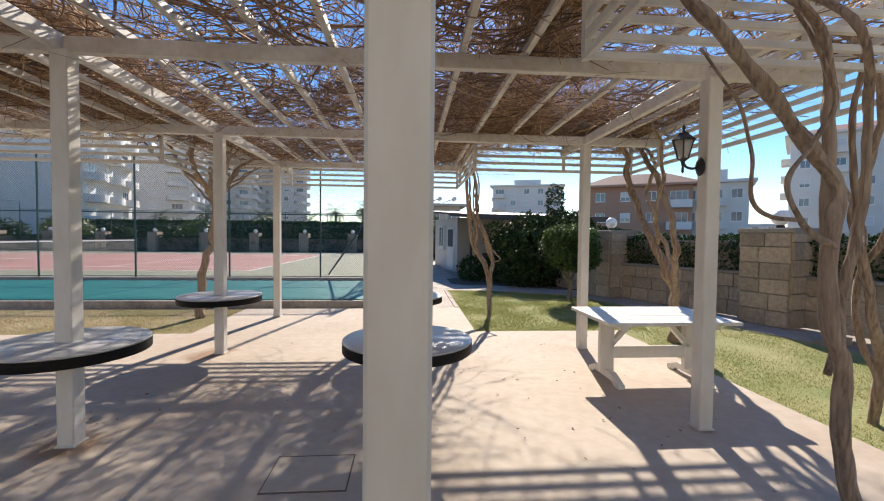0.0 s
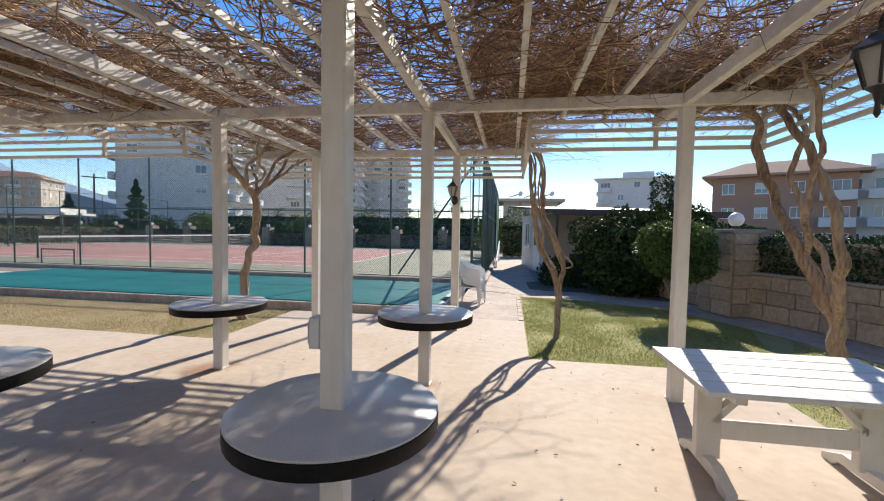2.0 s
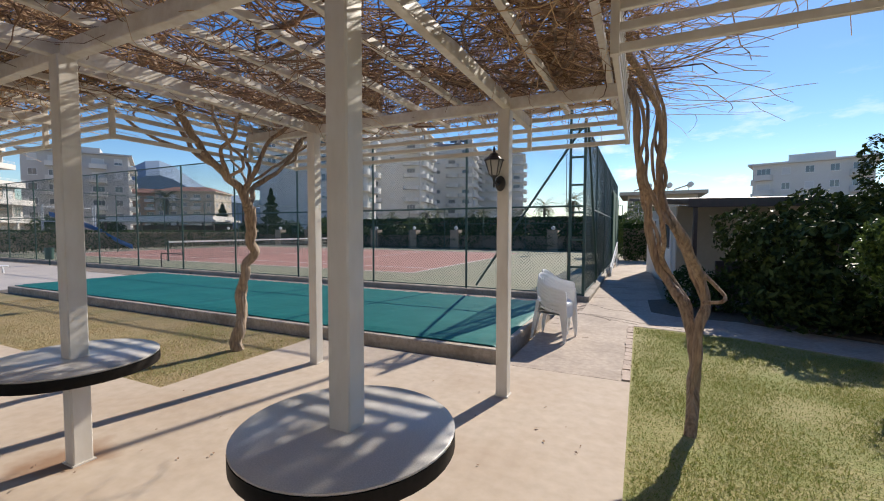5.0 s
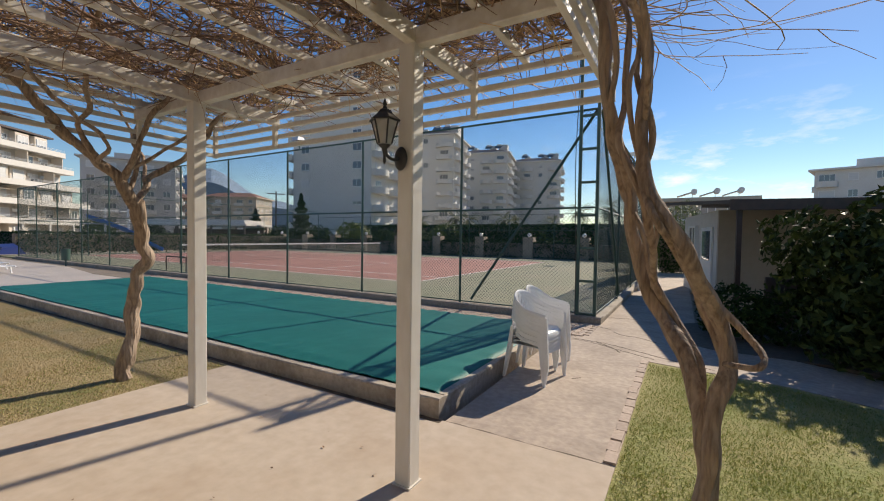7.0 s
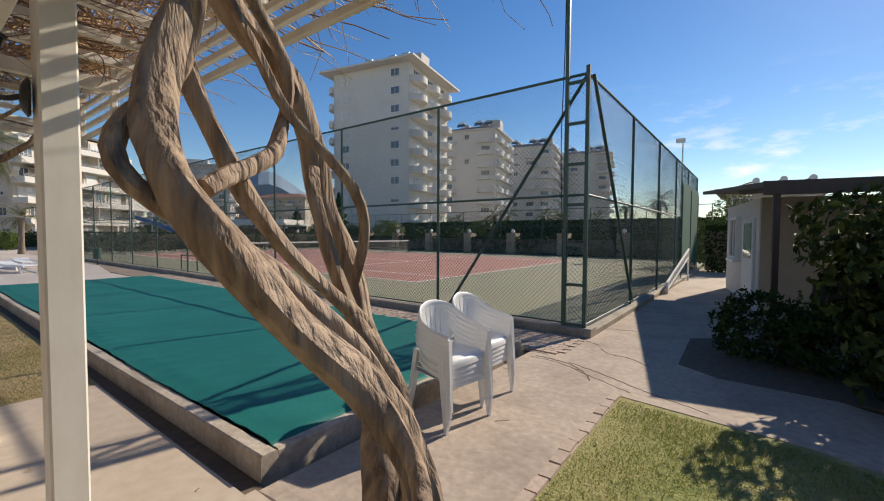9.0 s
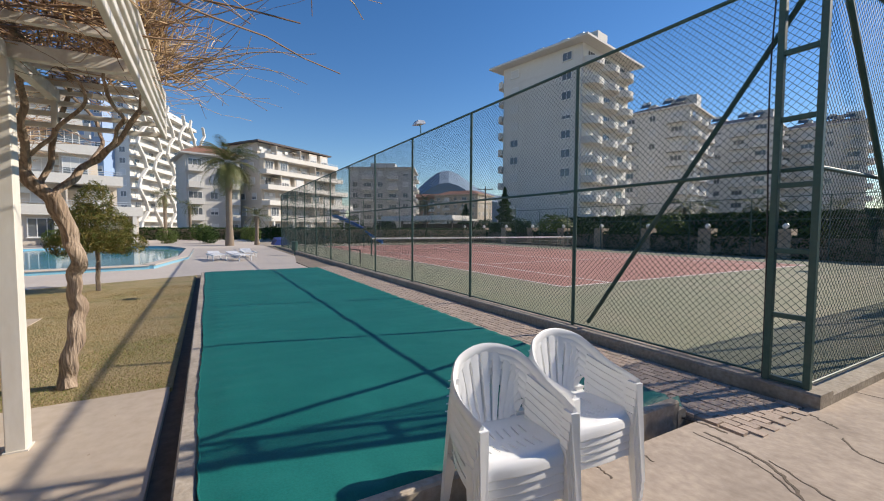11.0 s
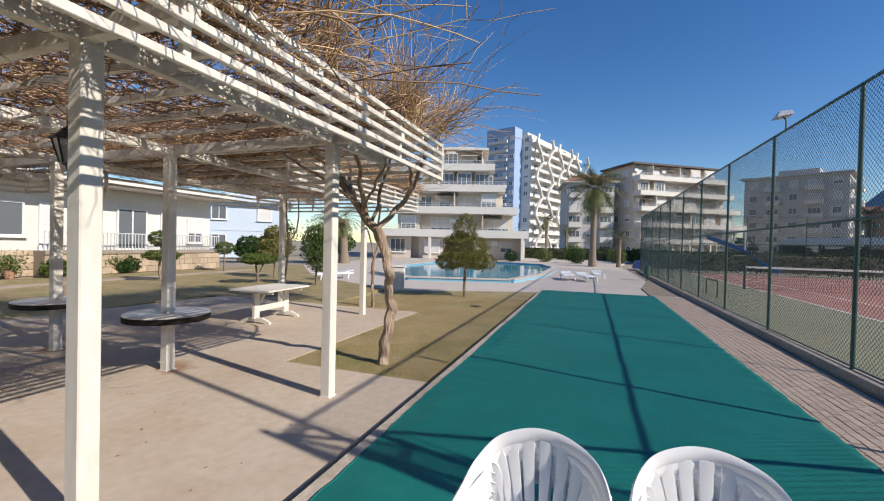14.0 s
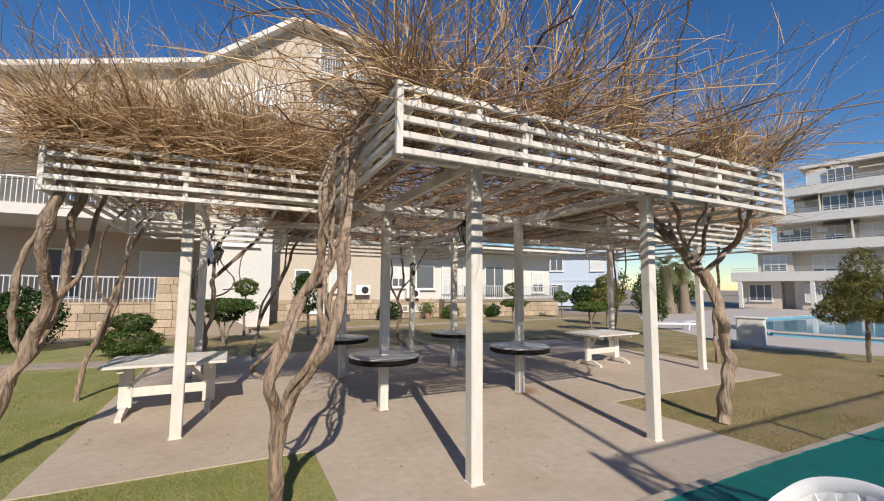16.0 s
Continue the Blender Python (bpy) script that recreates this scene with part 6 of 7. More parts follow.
bush("garden_tree", "small clipped tree with dense dark leaves and pale trunk", "tree", 4.16, 10.42,
     [(0.05, 0, 1.35, 0.72, 0.75, 0.58), (0.3, 0.1, 1.6, 0.5, 0.5, 0.36), (-0.25, 0, 1.58, 0.45, 0.5, 0.36), (0.1, -0.3, 1.02, 0.55, 0.5, 0.28)], 13000, 0.036, LEAF_CLIP,
     [[(0, 0, -0.03), (0.02, 0, 0.3), (-0.03, 0.02, 0.6), (0.02, 0, 1.2)], [(-0.01, 0, 0.45), (0.2, 0.05, 0.8), (0.3, 0.1, 1.3)], [(-0.01, 0, 0.45), (-0.2, 0, 0.8), (-0.3, 0, 1.3)]], 11)
bush("shrub", "large dark evergreen shrub with glossy leaves by the hut", "shrub", 4.35, 13.75,
     [(0, 0, 1.0, 1.3, 1.2, 1.0), (-0.8, 0.3, 1.35, 0.7, 0.8, 0.7), (-1.3, 0.45, 1.7, 0.52, 0.5, 0.5), (-1.1, 0.4, 1.1, 0.6, 0.5, 0.6), (-0.3, 0.3, 2.05, 0.6, 0.6, 0.45), (0.6, 0.2, 1.8, 0.8, 0.8, 0.6), (-0.5, -0.5, 0.5, 1.0, 0.8, 0.6)], 9000, 0.066, LEAF_SHRUB, [[(0, 0, -0.03), (0.05, 0, 0.8), (0, 0, 1.6)]], 12)
bush("shrub", "tall dark evergreen shrub with upright shoots", "shrub", 5.75, 15.7,
     [(0, 0, 1.1, 1.3, 1.2, 1.0), (0.2, 0, 2.1, 0.7, 0.7, 0.6), (0.0, 0.4, 3.0, 0.38, 0.38, 0.75), (-0.9, 0, 1.7, 0.7, 0.8, 0.7), (1.2, 0.2, 1.5, 0.9, 0.9, 0.8), (0.9, 0.2, 2.3, 0.5, 0.5, 0.35)], 11000, 0.062, LEAF_SHRUB, [[(0, 0, -0.03), (0.05, 0, 1.0), (0.2, 0, 2.4)]], 13)
bush("shrub", "dark evergreen shrub at the end of the garden path", "shrub", 7.3, 15.2,
     [(0, 0, 1.0, 1.3, 1.2, 1.0), (0.8, 0.2, 1.3, 1.0, 0.9, 0.7), (-0.6, 0, 1.4, 0.8, 0.8, 0.5)], 9000, 0.05, LEAF_DARK, [[(0, 0, -0.03), (0.05, 0, 1.3)]], 14)
bush("shrub", "low dark clipped shrub beside the path", "shrub", 2.3, 14.7, [(0, 0, 0.42, 0.55, 0.5, 0.48), (0.8, -0.2, 0.42, 0.7, 0.5, 0.46), (1.8, -0.6, 0.42, 0.9, 0.5, 0.46), (2.9, -1.3, 0.36, 0.8, 0.5, 0.42)], 11000, 0.04, LEAF_DARK, None, 15)
bush("shrub", "bushy green shrub behind the end of the fence", "shrub", 0.9, 32.0, [(0, 0, 1.2, 1.4, 1.2, 1.3), (0.4, 0, 2.6, 1.0, 0.9, 1.1), (-1.5, 0.5, 1.4, 1.3, 1.0, 1.4), (1.4, 0.3, 1.4, 1.2, 1.0, 1.0)], 9000, 0.07, LEAF_MID, [[(0, 0, -0.1), (0.05, 0, 1.8)]], 16)

# ---- garden hut ----
def garden_hut():
    t = thing("garden_hut", "small white garden hut with white-framed windows and a brown awning roof", "hut", pose(2.28, 19.55, 0, 0, 0, 11))
    w, d, h = 5.2, 4.2, 2.5
    for box in ((0, 0, w, 0.12), (0, 0.121, 0.12, d), (w - 0.12, 0.121, w, d), (0.121, d - 0.12, w - 0.121, d - 0.001)):
        part("wall", Mesh().box(box[0], box[1], -0.12, box[2], box[3], h), CREAM if box[1] == 0 and box[3] < 1 else PLASTER, t)
    put_window(t, pose(-0.05, 2.6, 1.0, 0, 0, -90), 0.95, 1.15, 1, 0)
    door = part("door", Mesh().bar((-0.03, 0.45, 1.0), (-0.03, 1.6, 1.0), 0.05, 2.12, 0.008), FRAME_W, t, "white door with a glazed top")
    part("glass", Mesh().box(-0.064, 0.6, 1.1, -0.057, 1.45, 1.95), PANE, door, "dark glass")
    put_window(t, pose(2.6, -0.05, 0.9), 1.2, 1.1, 1, 0)
    part("side_screen", Mesh().box(0.05, -3.16, -0.1, 2.3, -3.10, 0.95), ROOF_DARK, t, "dark low screen under the awning")
    part("roof", Mesh().add([(-0.65, -3.28, 2.42), (w + 0.6, -3.28, 2.42), (w + 0.6, d + 0.4, 2.98), (-0.65, d + 0.4, 2.98), (-0.65, -3.28, 2.50), (w + 0.6, -3.28, 2.50), (w + 0.6, d + 0.4, 3.08), (-0.65, d + 0.4, 3.08)],
                            [(0, 3, 2, 1), (4, 5, 6, 7), (0, 1, 5, 4), (1, 2, 6, 5), (2, 3, 7, 6), (3, 0, 4, 7)]), ROOF_DARK, t, "dark brown awning roof")
    part("valance", Mesh().bar((-0.65, -3.31, 2.40), (w + 0.6, -3.31, 2.40), 0.04, 0.22, 0.006), ROOF_DARK, t)
    for k in range(7):
        part("rafter", Mesh().bar((-0.4 + k * 1.0, -3.26, 2.38), (-0.4 + k * 1.0, -0.02, 2.615), 0.06, 0.09, 0.006), ROOF_DARK, t)
    for x in (-0.45, 2.4, w):
        part("awning_post", Mesh().bar((x, -3.2, -0.1), (x, -3.2, 2.40), 0.09, 0.09, 0.006), ROOF_DARK, t)


garden_hut()

# white leaning frame and screen at the end of the path fence
t = thing("low_fence", "white slatted plastic fence section leaning on the court fence", "fence", pose(0.24, 20.9, 0.0))
for s in (0.0, 1.0):
    part("rail", Mesh().bar((0, 0, 0.10 + 0.2 * s), (0.0, 4.6, 0.85 + 0.28 * s), 0.05, 0.07, 0.006), PLASTIC, t)
for k in range(16):
    y = 0.1 + k * 0.29
    part("slat", Mesh().bar((0, y, 0.12 + y * 0.165), (0, y, 0.27 + y * 0.182), 0.03, 0.04, 0.003), PLASTIC, t)
part("foot", Mesh().bar((0, 0.06, -0.01), (0, 0.06, 0.30), 0.06, 0.06, 0.006), PLASTIC, t)
part("foot", Mesh().bar((0, 4.5, -0.01), (0, 4.5, 1.12), 0.06, 0.06, 0.006), PLASTIC, t)
t = thing("wind_screen", "green cloth wind screen tied to the fence", "screen", pose(0.03, 0, 0))
part("cloth", Mesh().bar((0.012, 25.0, 2.1), (0.012, 30.1, 2.1), 0.012, 3.0, 0.003), SCREEN, t)
for y in (25.05, 27.5, 30.05):
    part("tie_bar", Mesh().tube([(0.03, y, 0.1), (0.03, y, 3.45)], 0.015, 6), FENCE, t)
t = thing("floodlight", "grey floodlight on a tall pole beyond the fence", "floodlight", pose(-2.4, 44, 0))
part("pole", Mesh().tube([(0, 0, -0.1), (0, 0, 8.6)], [0.09, 0.05], 10), RAIL, t)
part("lamp_head", Mesh().box(-0.3, -0.35, 8.5, 0.3, 0.15, 8.8, pose(0, 0, 0, 6, 0, 0)), RAIL, t)
t = thing("fence_lamp", "small pale floodlight on a short bracket above the fence rail", "floodlight", pose(-8.65, FY, 4.25))
part("bracket", Mesh().tube([(0, 0, 0.0), (0, 0, 0.20), (0, -0.05, 0.27)], 0.014, 8), FENCE, t)
part("lamp_head", Mesh().add([(-0.15, -0.20, 0.24), (0.15, -0.20, 0.24), (0.15, 0.08, 0.29), (-0.15, 0.08, 0.29), (-0.12, -0.14, 0.36), (0.12, -0.14, 0.36), (0.12, 0.05, 0.37), (-0.12, 0.05, 0.37)],
                             [(0, 3, 2, 1), (4, 5, 6, 7), (0, 1, 5, 4), (1, 2, 6, 5), (2, 3, 7, 6), (3, 0, 4, 7)]), RAIL, t)
t = thing("utility_pole", "dark utility pole with a crossarm beyond the court", "utility pole", pose(*polar(-55.5, 70), 0, 0, 0, 55))
part("pole", Mesh().tube([(0, 0, -0.1), (0, 0, 8.8)], [0.16, 0.10], 10), ROOF_DARK, t)
part("crossarm", Mesh().bar((-1.3, 0, 8.3), (1.3, 0, 8.3), 0.12, 0.14, 0.01), ROOF_DARK, t)
for x in (-1.15, 0.0, 1.15):
    part("insulator", Mesh().lathe([(0.05, 8.37), (0.09, 8.45), (0.05, 8.55), (0.02, 8.62)], 8, (x, 0, 0)), RAIL, t)

# bench frame, planter, litter bin along the fence
t = thing("goal_frame", "low dark metal frame inside the court", "frame", pose(-17.5, 15.6, 0.03))
for x in (-0.8, 0.8):
    part("leg", Mesh().tube([(x, 0, 0), (x, 0, 0.62)], 0.025, 8), IRON, t)
part("rail", Mesh().tube([(-0.8, 0, 0.62), (0.8, 0, 0.62)], 0.025, 8), IRON, t)
t = thing("litter_bin", "dark green litter bin on a post", "bin", pose(-24.6, 14.1, -0.02))
part("post", Mesh().tube([(0, 0, 0), (0, 0, 0.4)], 0.03, 8), FENCE, t)
part("bin", Mesh().lathe([(0.12, 0.3), (0.17, 0.32), (0.19, 0.85), (0.16, 0.85), (0.0, 0.8)], 16), FENCE, t, smooth=True)

# ---- far wall of the court ----
t = thing("wall_court", "low dark boundary wall with square piers behind the court", "wall", kind="structure")
part("wall", Mesh().box(-46, 39.2, -0.1, 6, 39.5, 0.75), MORTAR, t)
for k in range(12):
    x = 3.5 - k * 4.4
    part("pier", Mesh().bar((x, 39.3, -0.1), (x, 39.3, 1.75), 0.85, 0.85, 0.03), STONE, t)
    g = thing("globe_lamp", "white globe lamp on a boundary pier", "lamp", pose(x, 39.3, 1.75), group="globe lamps")
    part("globe", Mesh().lathe([(0.17 * math.sin(math.pi * q / 10) + 0.0005, 0.17 - 0.17 * math.cos(math.pi * q / 10)) for q in range(11)], 16), GLOBE, g, smooth=True)
hedge("dark clipped hedge along the boundary wall", (-46, 39.06), (6, 39.06), 0.22, 0.03, 1.35, 26000, 0.08, seed=5)
hedge("dark hedge closing the end of the path", (0.35, 30.6), (4.5, 30.6), 0.9, -0.1, 2.0, 6000, 0.07, seed=8)
hedge("loose green tree belt beyond the court", (-62, 62), (24, 58), 5.0, -0.1, 3.3, 26000, 0.24, seed=9)
hedge("dark hedge at the far end of the court", (-40, 16), (-40, 39), 1.0, 0.0, 1.6, 8000, 0.09, seed=6)


# ---- trees far off ----
def palm(label, x, y, h, r, fronds=34, seed=1, trunk_r=0.32):
    rng = random.Random(seed)
    t = thing("palm_tree", label, "palm", pose(x, y, 0), group="palms")
    k = 14
    line = [(0.25 * math.sin(i / k * 1.5), 0, -0.1 + (h - 0.4) * i / k) for i in range(k + 1)]
    part("trunk", Mesh().tube(line, [trunk_r * (1.25 - 0.4 * min(1, i / 4)) * (1 + 0.06 * (i % 2)) * (1.25 if i > k - 3 else 1) for i in range(k + 1)], 10), TRUNK, t)
    top = Vector(line[-1])
    m = Mesh()
    for i in range(fronds):
        a = i * 2.399 + rng.uniform(-0.2, 0.2)
        e = radians(rng.uniform(-45, 78))
        L = r * rng.uniform(0.8, 1.1)
        d = Vector((math.cos(a), math.sin(a), 0))
        pts, ee, p = [], e, top.copy()
        for s in range(9):
            pts.append(p.copy())
            p += (d * math.cos(ee) + Vector((0, 0, 1)) * math.sin(ee)) * L / 8
            ee -= 0.17
        side = Vector((-d.y, d.x, 0))
        for s in range(1, 8):
            wdt = L * 0.17 * math.sin(math.pi * (s + 0.8) / 9.5) + 0.05
            for q in (-1, 1):
                for u in (0.0, 0.33, 0.66):
                    b0 = pts[s].lerp(pts[s + 1], u)
                    b1 = pts[s].lerp(pts[s + 1], u + 0.17)
                    tip = b0 + side * q * wdt + (pts[s + 1] - pts[s]) * 0.9 - Vector((0, 0, wdt * 0.45))
                    m.add([b0, b1, tip], [(0, 1, 2)])
    part("crown", m, LEAF_PALM, t)


palm("tall date palm with a full crown beside the pool", -40.6, 11.25, 7.9, 3.1, 84, 1, 0.31)
palm("young palm beside the pool terrace", -41.5, 13.6, 3.2, 1.6, 26, 2, 0.2)
palm("palm behind the pool", -60, 5.0, 6.0, 1.9, 30, 3, 0.22)
palm("palm behind the pool", -64, 7.5, 5.0, 1.7, 26, 4, 0.2)
palm("short palm with a thick trunk by the far lawn", -27.4, -8.9, 4.0, 1.9, 40, 6, 0.42)
palm("short palm with a thick trunk by the far lawn", -28.5, -8.4, 4.2, 1.9, 40, 7, 0.40)
palm("palm behind the play area", -62, 42, 6.8, 2.4, 34, 5, 0.3)
for k, (az, dist, h) in enumerate(((-36, 62, 3.6), (-31, 60, 4.2), (-29, 66, 4.4), (-24, 58, 4.0), (-13.5, 56, 5.0), (-9.5, 52, 5.4), (-17, 58, 3.6), (-22, 70, 4.2))):
    palm("leafy palm behind the court wall", *polar(az, dist), h + 0.8, 2.3, 36, 10 + k, 0.2)
rr = random.Random(8)
for k in range(16):
    az = -74 + k * 4.6
    x, y = polar(az, 52 + rr.uniform(-3, 10) + (18 if az < -58 else 0))
    s = rr.uniform(0.8, 1.3)
    bush("tree", "rounded green tree behind the court wall", "tree", x, y, [(0, 0, 1.7 * s, 1.8 * s, 1.6 * s, 1.2 * s), (1.1 * s, 0, 1.3 * s, 1.2 * s, 1.2 * s, 1.0 * s), (-1.2 * s, 0.3, 1.4 * s, 1.2 * s, 1.1 * s, 0.9 * s)], 1500, 0.17,
         LEAF_DARK if k % 3 else LEAF_MID, [[(0, 0, -0.1), (0.1, 0, 0.8), (0, 0, 1.8)]], 40 + k, "trees behind the court", 0.12)


def cypress(x, y, h, r, seed):
    rng = np.random.default_rng(seed)
    n = 5200
    z = rng.uniform(0.04, 1, n) ** 1.2
    tier = 0.75 + 0.25 * np.cos(z * 46)
    rad = r * (1 - z) ** 0.85 * tier * rng.uniform(0.35, 1.0, n) ** 0.4
    a = rng.uniform(0, 6.283, n)
    p = np.c_[np.cos(a) * rad, np.sin(a) * rad, 0.4 + z * h]
    v, f = leaf_cloud(p, np.c_[np.cos(a), np.sin(a), np.full(n, -0.2)], 0.16, rng)
    t = thing("conifer", "dark green conical conifer behind the court", "tree", pose(x, y, 0))
    part("crown", fast_mesh("crown", v, f, LEAF_DARK), LEAF_DARK, t)
    part("trunk", Mesh().tube([(0, 0, -0.1), (0, 0, h)], [0.16, 0.03], 8), TRUNK, t)


cypress(*polar(-53.0, 57), 6.9, 2.2, 3)
cypress(*polar(-58.3, 64), 5.0, 2.0, 4)
bush("pine_bush", "round small pine with browning needles on the dry lawn", "tree", -12.27, 6.97,
     [(0, 0, 1.7, 0.8, 0.8, 0.5), (0.05, 0, 2.3, 0.4, 0.4, 0.55), (-0.55, 0.2, 1.25, 0.6, 0.5, 0.3), (0.55, -0.1, 1.35, 0.6, 0.55, 0.32), (0, 0.6, 1.25, 0.5, 0.5, 0.3), (0.3, -0.5, 1.2, 0.45, 0.45, 0.28), (-0.3, -0.3, 1.9, 0.4, 0.4, 0.4)], 8500, 0.075, LEAF_PINE,
     [[(0, 0, -0.03), (0.03, 0, 0.5), (0, 0.02, 1.1), (0.05, 0, 2.0)], [(0.02, 0, 0.75), (0.3, 0.1, 1.2)], [(0.02, 0, 0.8), (-0.3, -0.1, 1.3)]], 21, aspect=0.13)


def topiary(label, x, y, blobs, trunk, seed, n=5000, size=0.035, material=None):
    return bush("topiary", label, "topiary", x, y, blobs, n, size, material or LEAF_MID, trunk, seed, "clipped topiary on the south lawn", 0.05)


topiary("flat-topped clipped topiary with several thin stems", 2.2, -2.9, [(0, 0, 1.14, 0.9, 0.8, 0.2), (0, 0, 1.26, 0.75, 0.7, 0.15), (0, 0, 0.9, 0.5, 0.45, 0.2)],
        [[(0, 0, -0.03), (0.1, 0, 0.4), (0.3, 0, 0.95)], [(0, 0, 0.05), (-0.15, 0, 0.5), (-0.35, 0.1, 0.95)], [(0, 0, 0.05), (0, 0.1, 0.9)]], 31, 9000, 0.035, LEAF_CLIP)
topiary("small round topiary tree by the stairs", 1.6, -5.2, [(0, 0, 1.75, 0.4, 0.4, 0.32)], [[(0, 0, -0.03), (0.03, 0, 0.8), (0, 0, 1.7)]], 32, 2500)
topiary("low two-tier clipped shrub on the lawn", 4.33, -1.5, [(0, 0, 0.36, 0.74, 0.66, 0.34), (0, 0, 0.84, 0.52, 0.48, 0.22)], [[(0, 0, -0.03), (0, 0, 0.8)]], 33, 9000, 0.03, LEAF_CLIP)
topiary("tall round clipped tree in shade", -0.55, -4.6, [(0, 0, 1.55, 0.62, 0.6, 0.72), (0.1, 0, 2.0, 0.4, 0.4, 0.3)], [[(0, 0, -0.03), (0.03, 0, 0.8), (0, 0, 1.6)]], 34, 6000, 0.04, LEAF_DARK)
topiary("tiered clipped bonsai-like tree", -10.6, -5.5, [(0, 0, 1.05, 0.75, 0.6, 0.2), (0.1, 0, 1.75, 0.4, 0.4, 0.32)], [[(0, 0, -0.03), (0.1, 0, 0.5), (0, 0, 1.1), (0.1, 0, 1.7)], [(0.05, 0, 0.3), (-0.35, 0, 0.95)]], 35)
topiary("flat clipped topiary tree on the lawn", -12.0, -1.8, [(0, 0, 1.0, 0.85, 0.7, 0.22)], [[(0, 0, -0.03), (0.1, 0, 0.5), (0.2, 0, 1.0)], [(0.05, 0, 0.3), (-0.35, 0, 0.95)]], 36)
topiary("yellow-green bushy tree on the lawn", -14.5, -3.2, [(0, 0, 1.4, 0.8, 0.8, 0.6), (0, 0, 2.1, 0.5, 0.5, 0.4)], [[(0, 0, -0.03), (0, 0, 1.4)]], 37, 4500, 0.05, LEAF_PINE)
topiary("green bushy tree behind the far table", -12.6, 0.6, [(0, 0, 1.5, 0.62, 0.62, 0.62), (0, 0.2, 0.95, 0.5, 0.5, 0.4), (0.1, 0, 2.1, 0.35, 0.35, 0.35)], [[(0, 0, -0.03), (0, 0, 1.4)]], 38, 5000, 0.042, LEAF_CLIP)
topiary("small round topiary tree by the flower bed", -16.0, -8.0, [(0, 0, 1.3, 0.5, 0.5, 0.35)], [[(0, 0, -0.03), (0, 0, 1.3)]], 39, 2500)
bush("shrub", "dark leafy shrub beside the terrace wall", "shrub", 7.0, -3.4, [(0, 0, 0.9, 0.9, 0.8, 0.8), (0.7, -0.3, 0.8, 0.8, 0.7, 0.7)], 6000, 0.05, LEAF_DARK, [[(0, 0, -0.03), (0, 0, 0.9)]], 22)
for k, (x, y, s) in enumerate(((-5.8, -10.6, 0.7), (-9.5, -10.3, 0.55), (-12.6, -10.6, 0.6), (-46, -2, 1.0), (-46, 2.5, 0.9), (-48, 6, 1.1), (-47, 9.5, 1.2), (-52, 14, 1.3), (-55, 17, 1.4), (-58, 9, 1.5))):
    bush("shrub", "rounded garden shrub in a planting bed", "shrub", x, y, [(0, 0, 0.7 * s, 0.9 * s, 0.9 * s, 0.7 * s), (0.5 * s, 0.2, 0.5 * s, 0.6 * s, 0.6 * s, 0.5 * s)], 1800, 0.06 * max(1, s), LEAF_MID if k % 2 else LEAF_DARK, [[(0, 0, -0.03), (0, 0, 0.6 * s)]], 60 + k)
hedge("dark green hedge behind the pool terrace", (-62, -2), (-62, 22), 1.6, 0, 1.5, 7000, 0.12, seed=7)

for k, (x, y, s) in enumerate(((-25, -15, 0.75), (-30, -11.5, 0.8), (-31, -18, 0.9), (-36, -14, 1.1), (-22, -20, 0.9), (-42, -20, 1.8), (-40, -26, 1.7), (14, -3, 1.2), (16, 3, 1.3), (20, 9, 1.5))):
    bush("tree", "rounded green garden tree beyond the lawn", "tree", x, y, [(0, 0, 1.7 * s, 1.5 * s, 1.4 * s, 1.1 * s), (0.9 * s, 0, 1.3 * s, 1.0 * s, 1.0 * s, 0.8 * s), (-0.9 * s, 0.3, 1.5 * s, 1.0 * s, 0.9 * s, 0.8 * s)], 2200, 0.12,
         LEAF_CLIP if k % 2 else LEAF_DARK, [[(0, 0, -0.1), (0.1, 0, 0.8), (0, 0, 1.8)]], 80 + k, "trees round the garden", 0.12)

# ---- swimming pool ----
t = thing("swimming_pool", "light blue swimming pool with pale coping on the terrace", "pool", kind="structure")
PO = [(-17.2, 2.6), (-18.6, 7.4), (-24, 8.4), (-33, 8.4), (-38, 7.0), (-40, 2.0), (-36, -2.5), (-26, -2.5), (-20, -0.8)]
part("water", Mesh().prism(PO, -0.02, 0.03), WATER, t, "clear blue water")
for a, b in zip(PO, PO[1:] + PO[:1]):
    part("coping", Mesh().bar((*a, 0.05), (*b, 0.05), 0.4, 0.16, 0.02), POOL_BLUE, t)
    part("rim", Mesh().bar((*a, 0.14), (*b, 0.14), 0.5, 0.05, 0.01), TERRACE, t)
t = thing("pool_box", "white rendered service box on the terrace edge", "box", pose(-13.4, 3.75, -0.01, 0, 0, 20))
part("body", Mesh().bar((0, 0, 0), (0, 0, 0.85), 0.55, 0.75, 0.03), PLASTER, t)
part("lid", Mesh().bar((0, -0.42, 0.875), (0, 0.42, 0.875), 0.62, 0.05, 0.01), PLASTER, t)


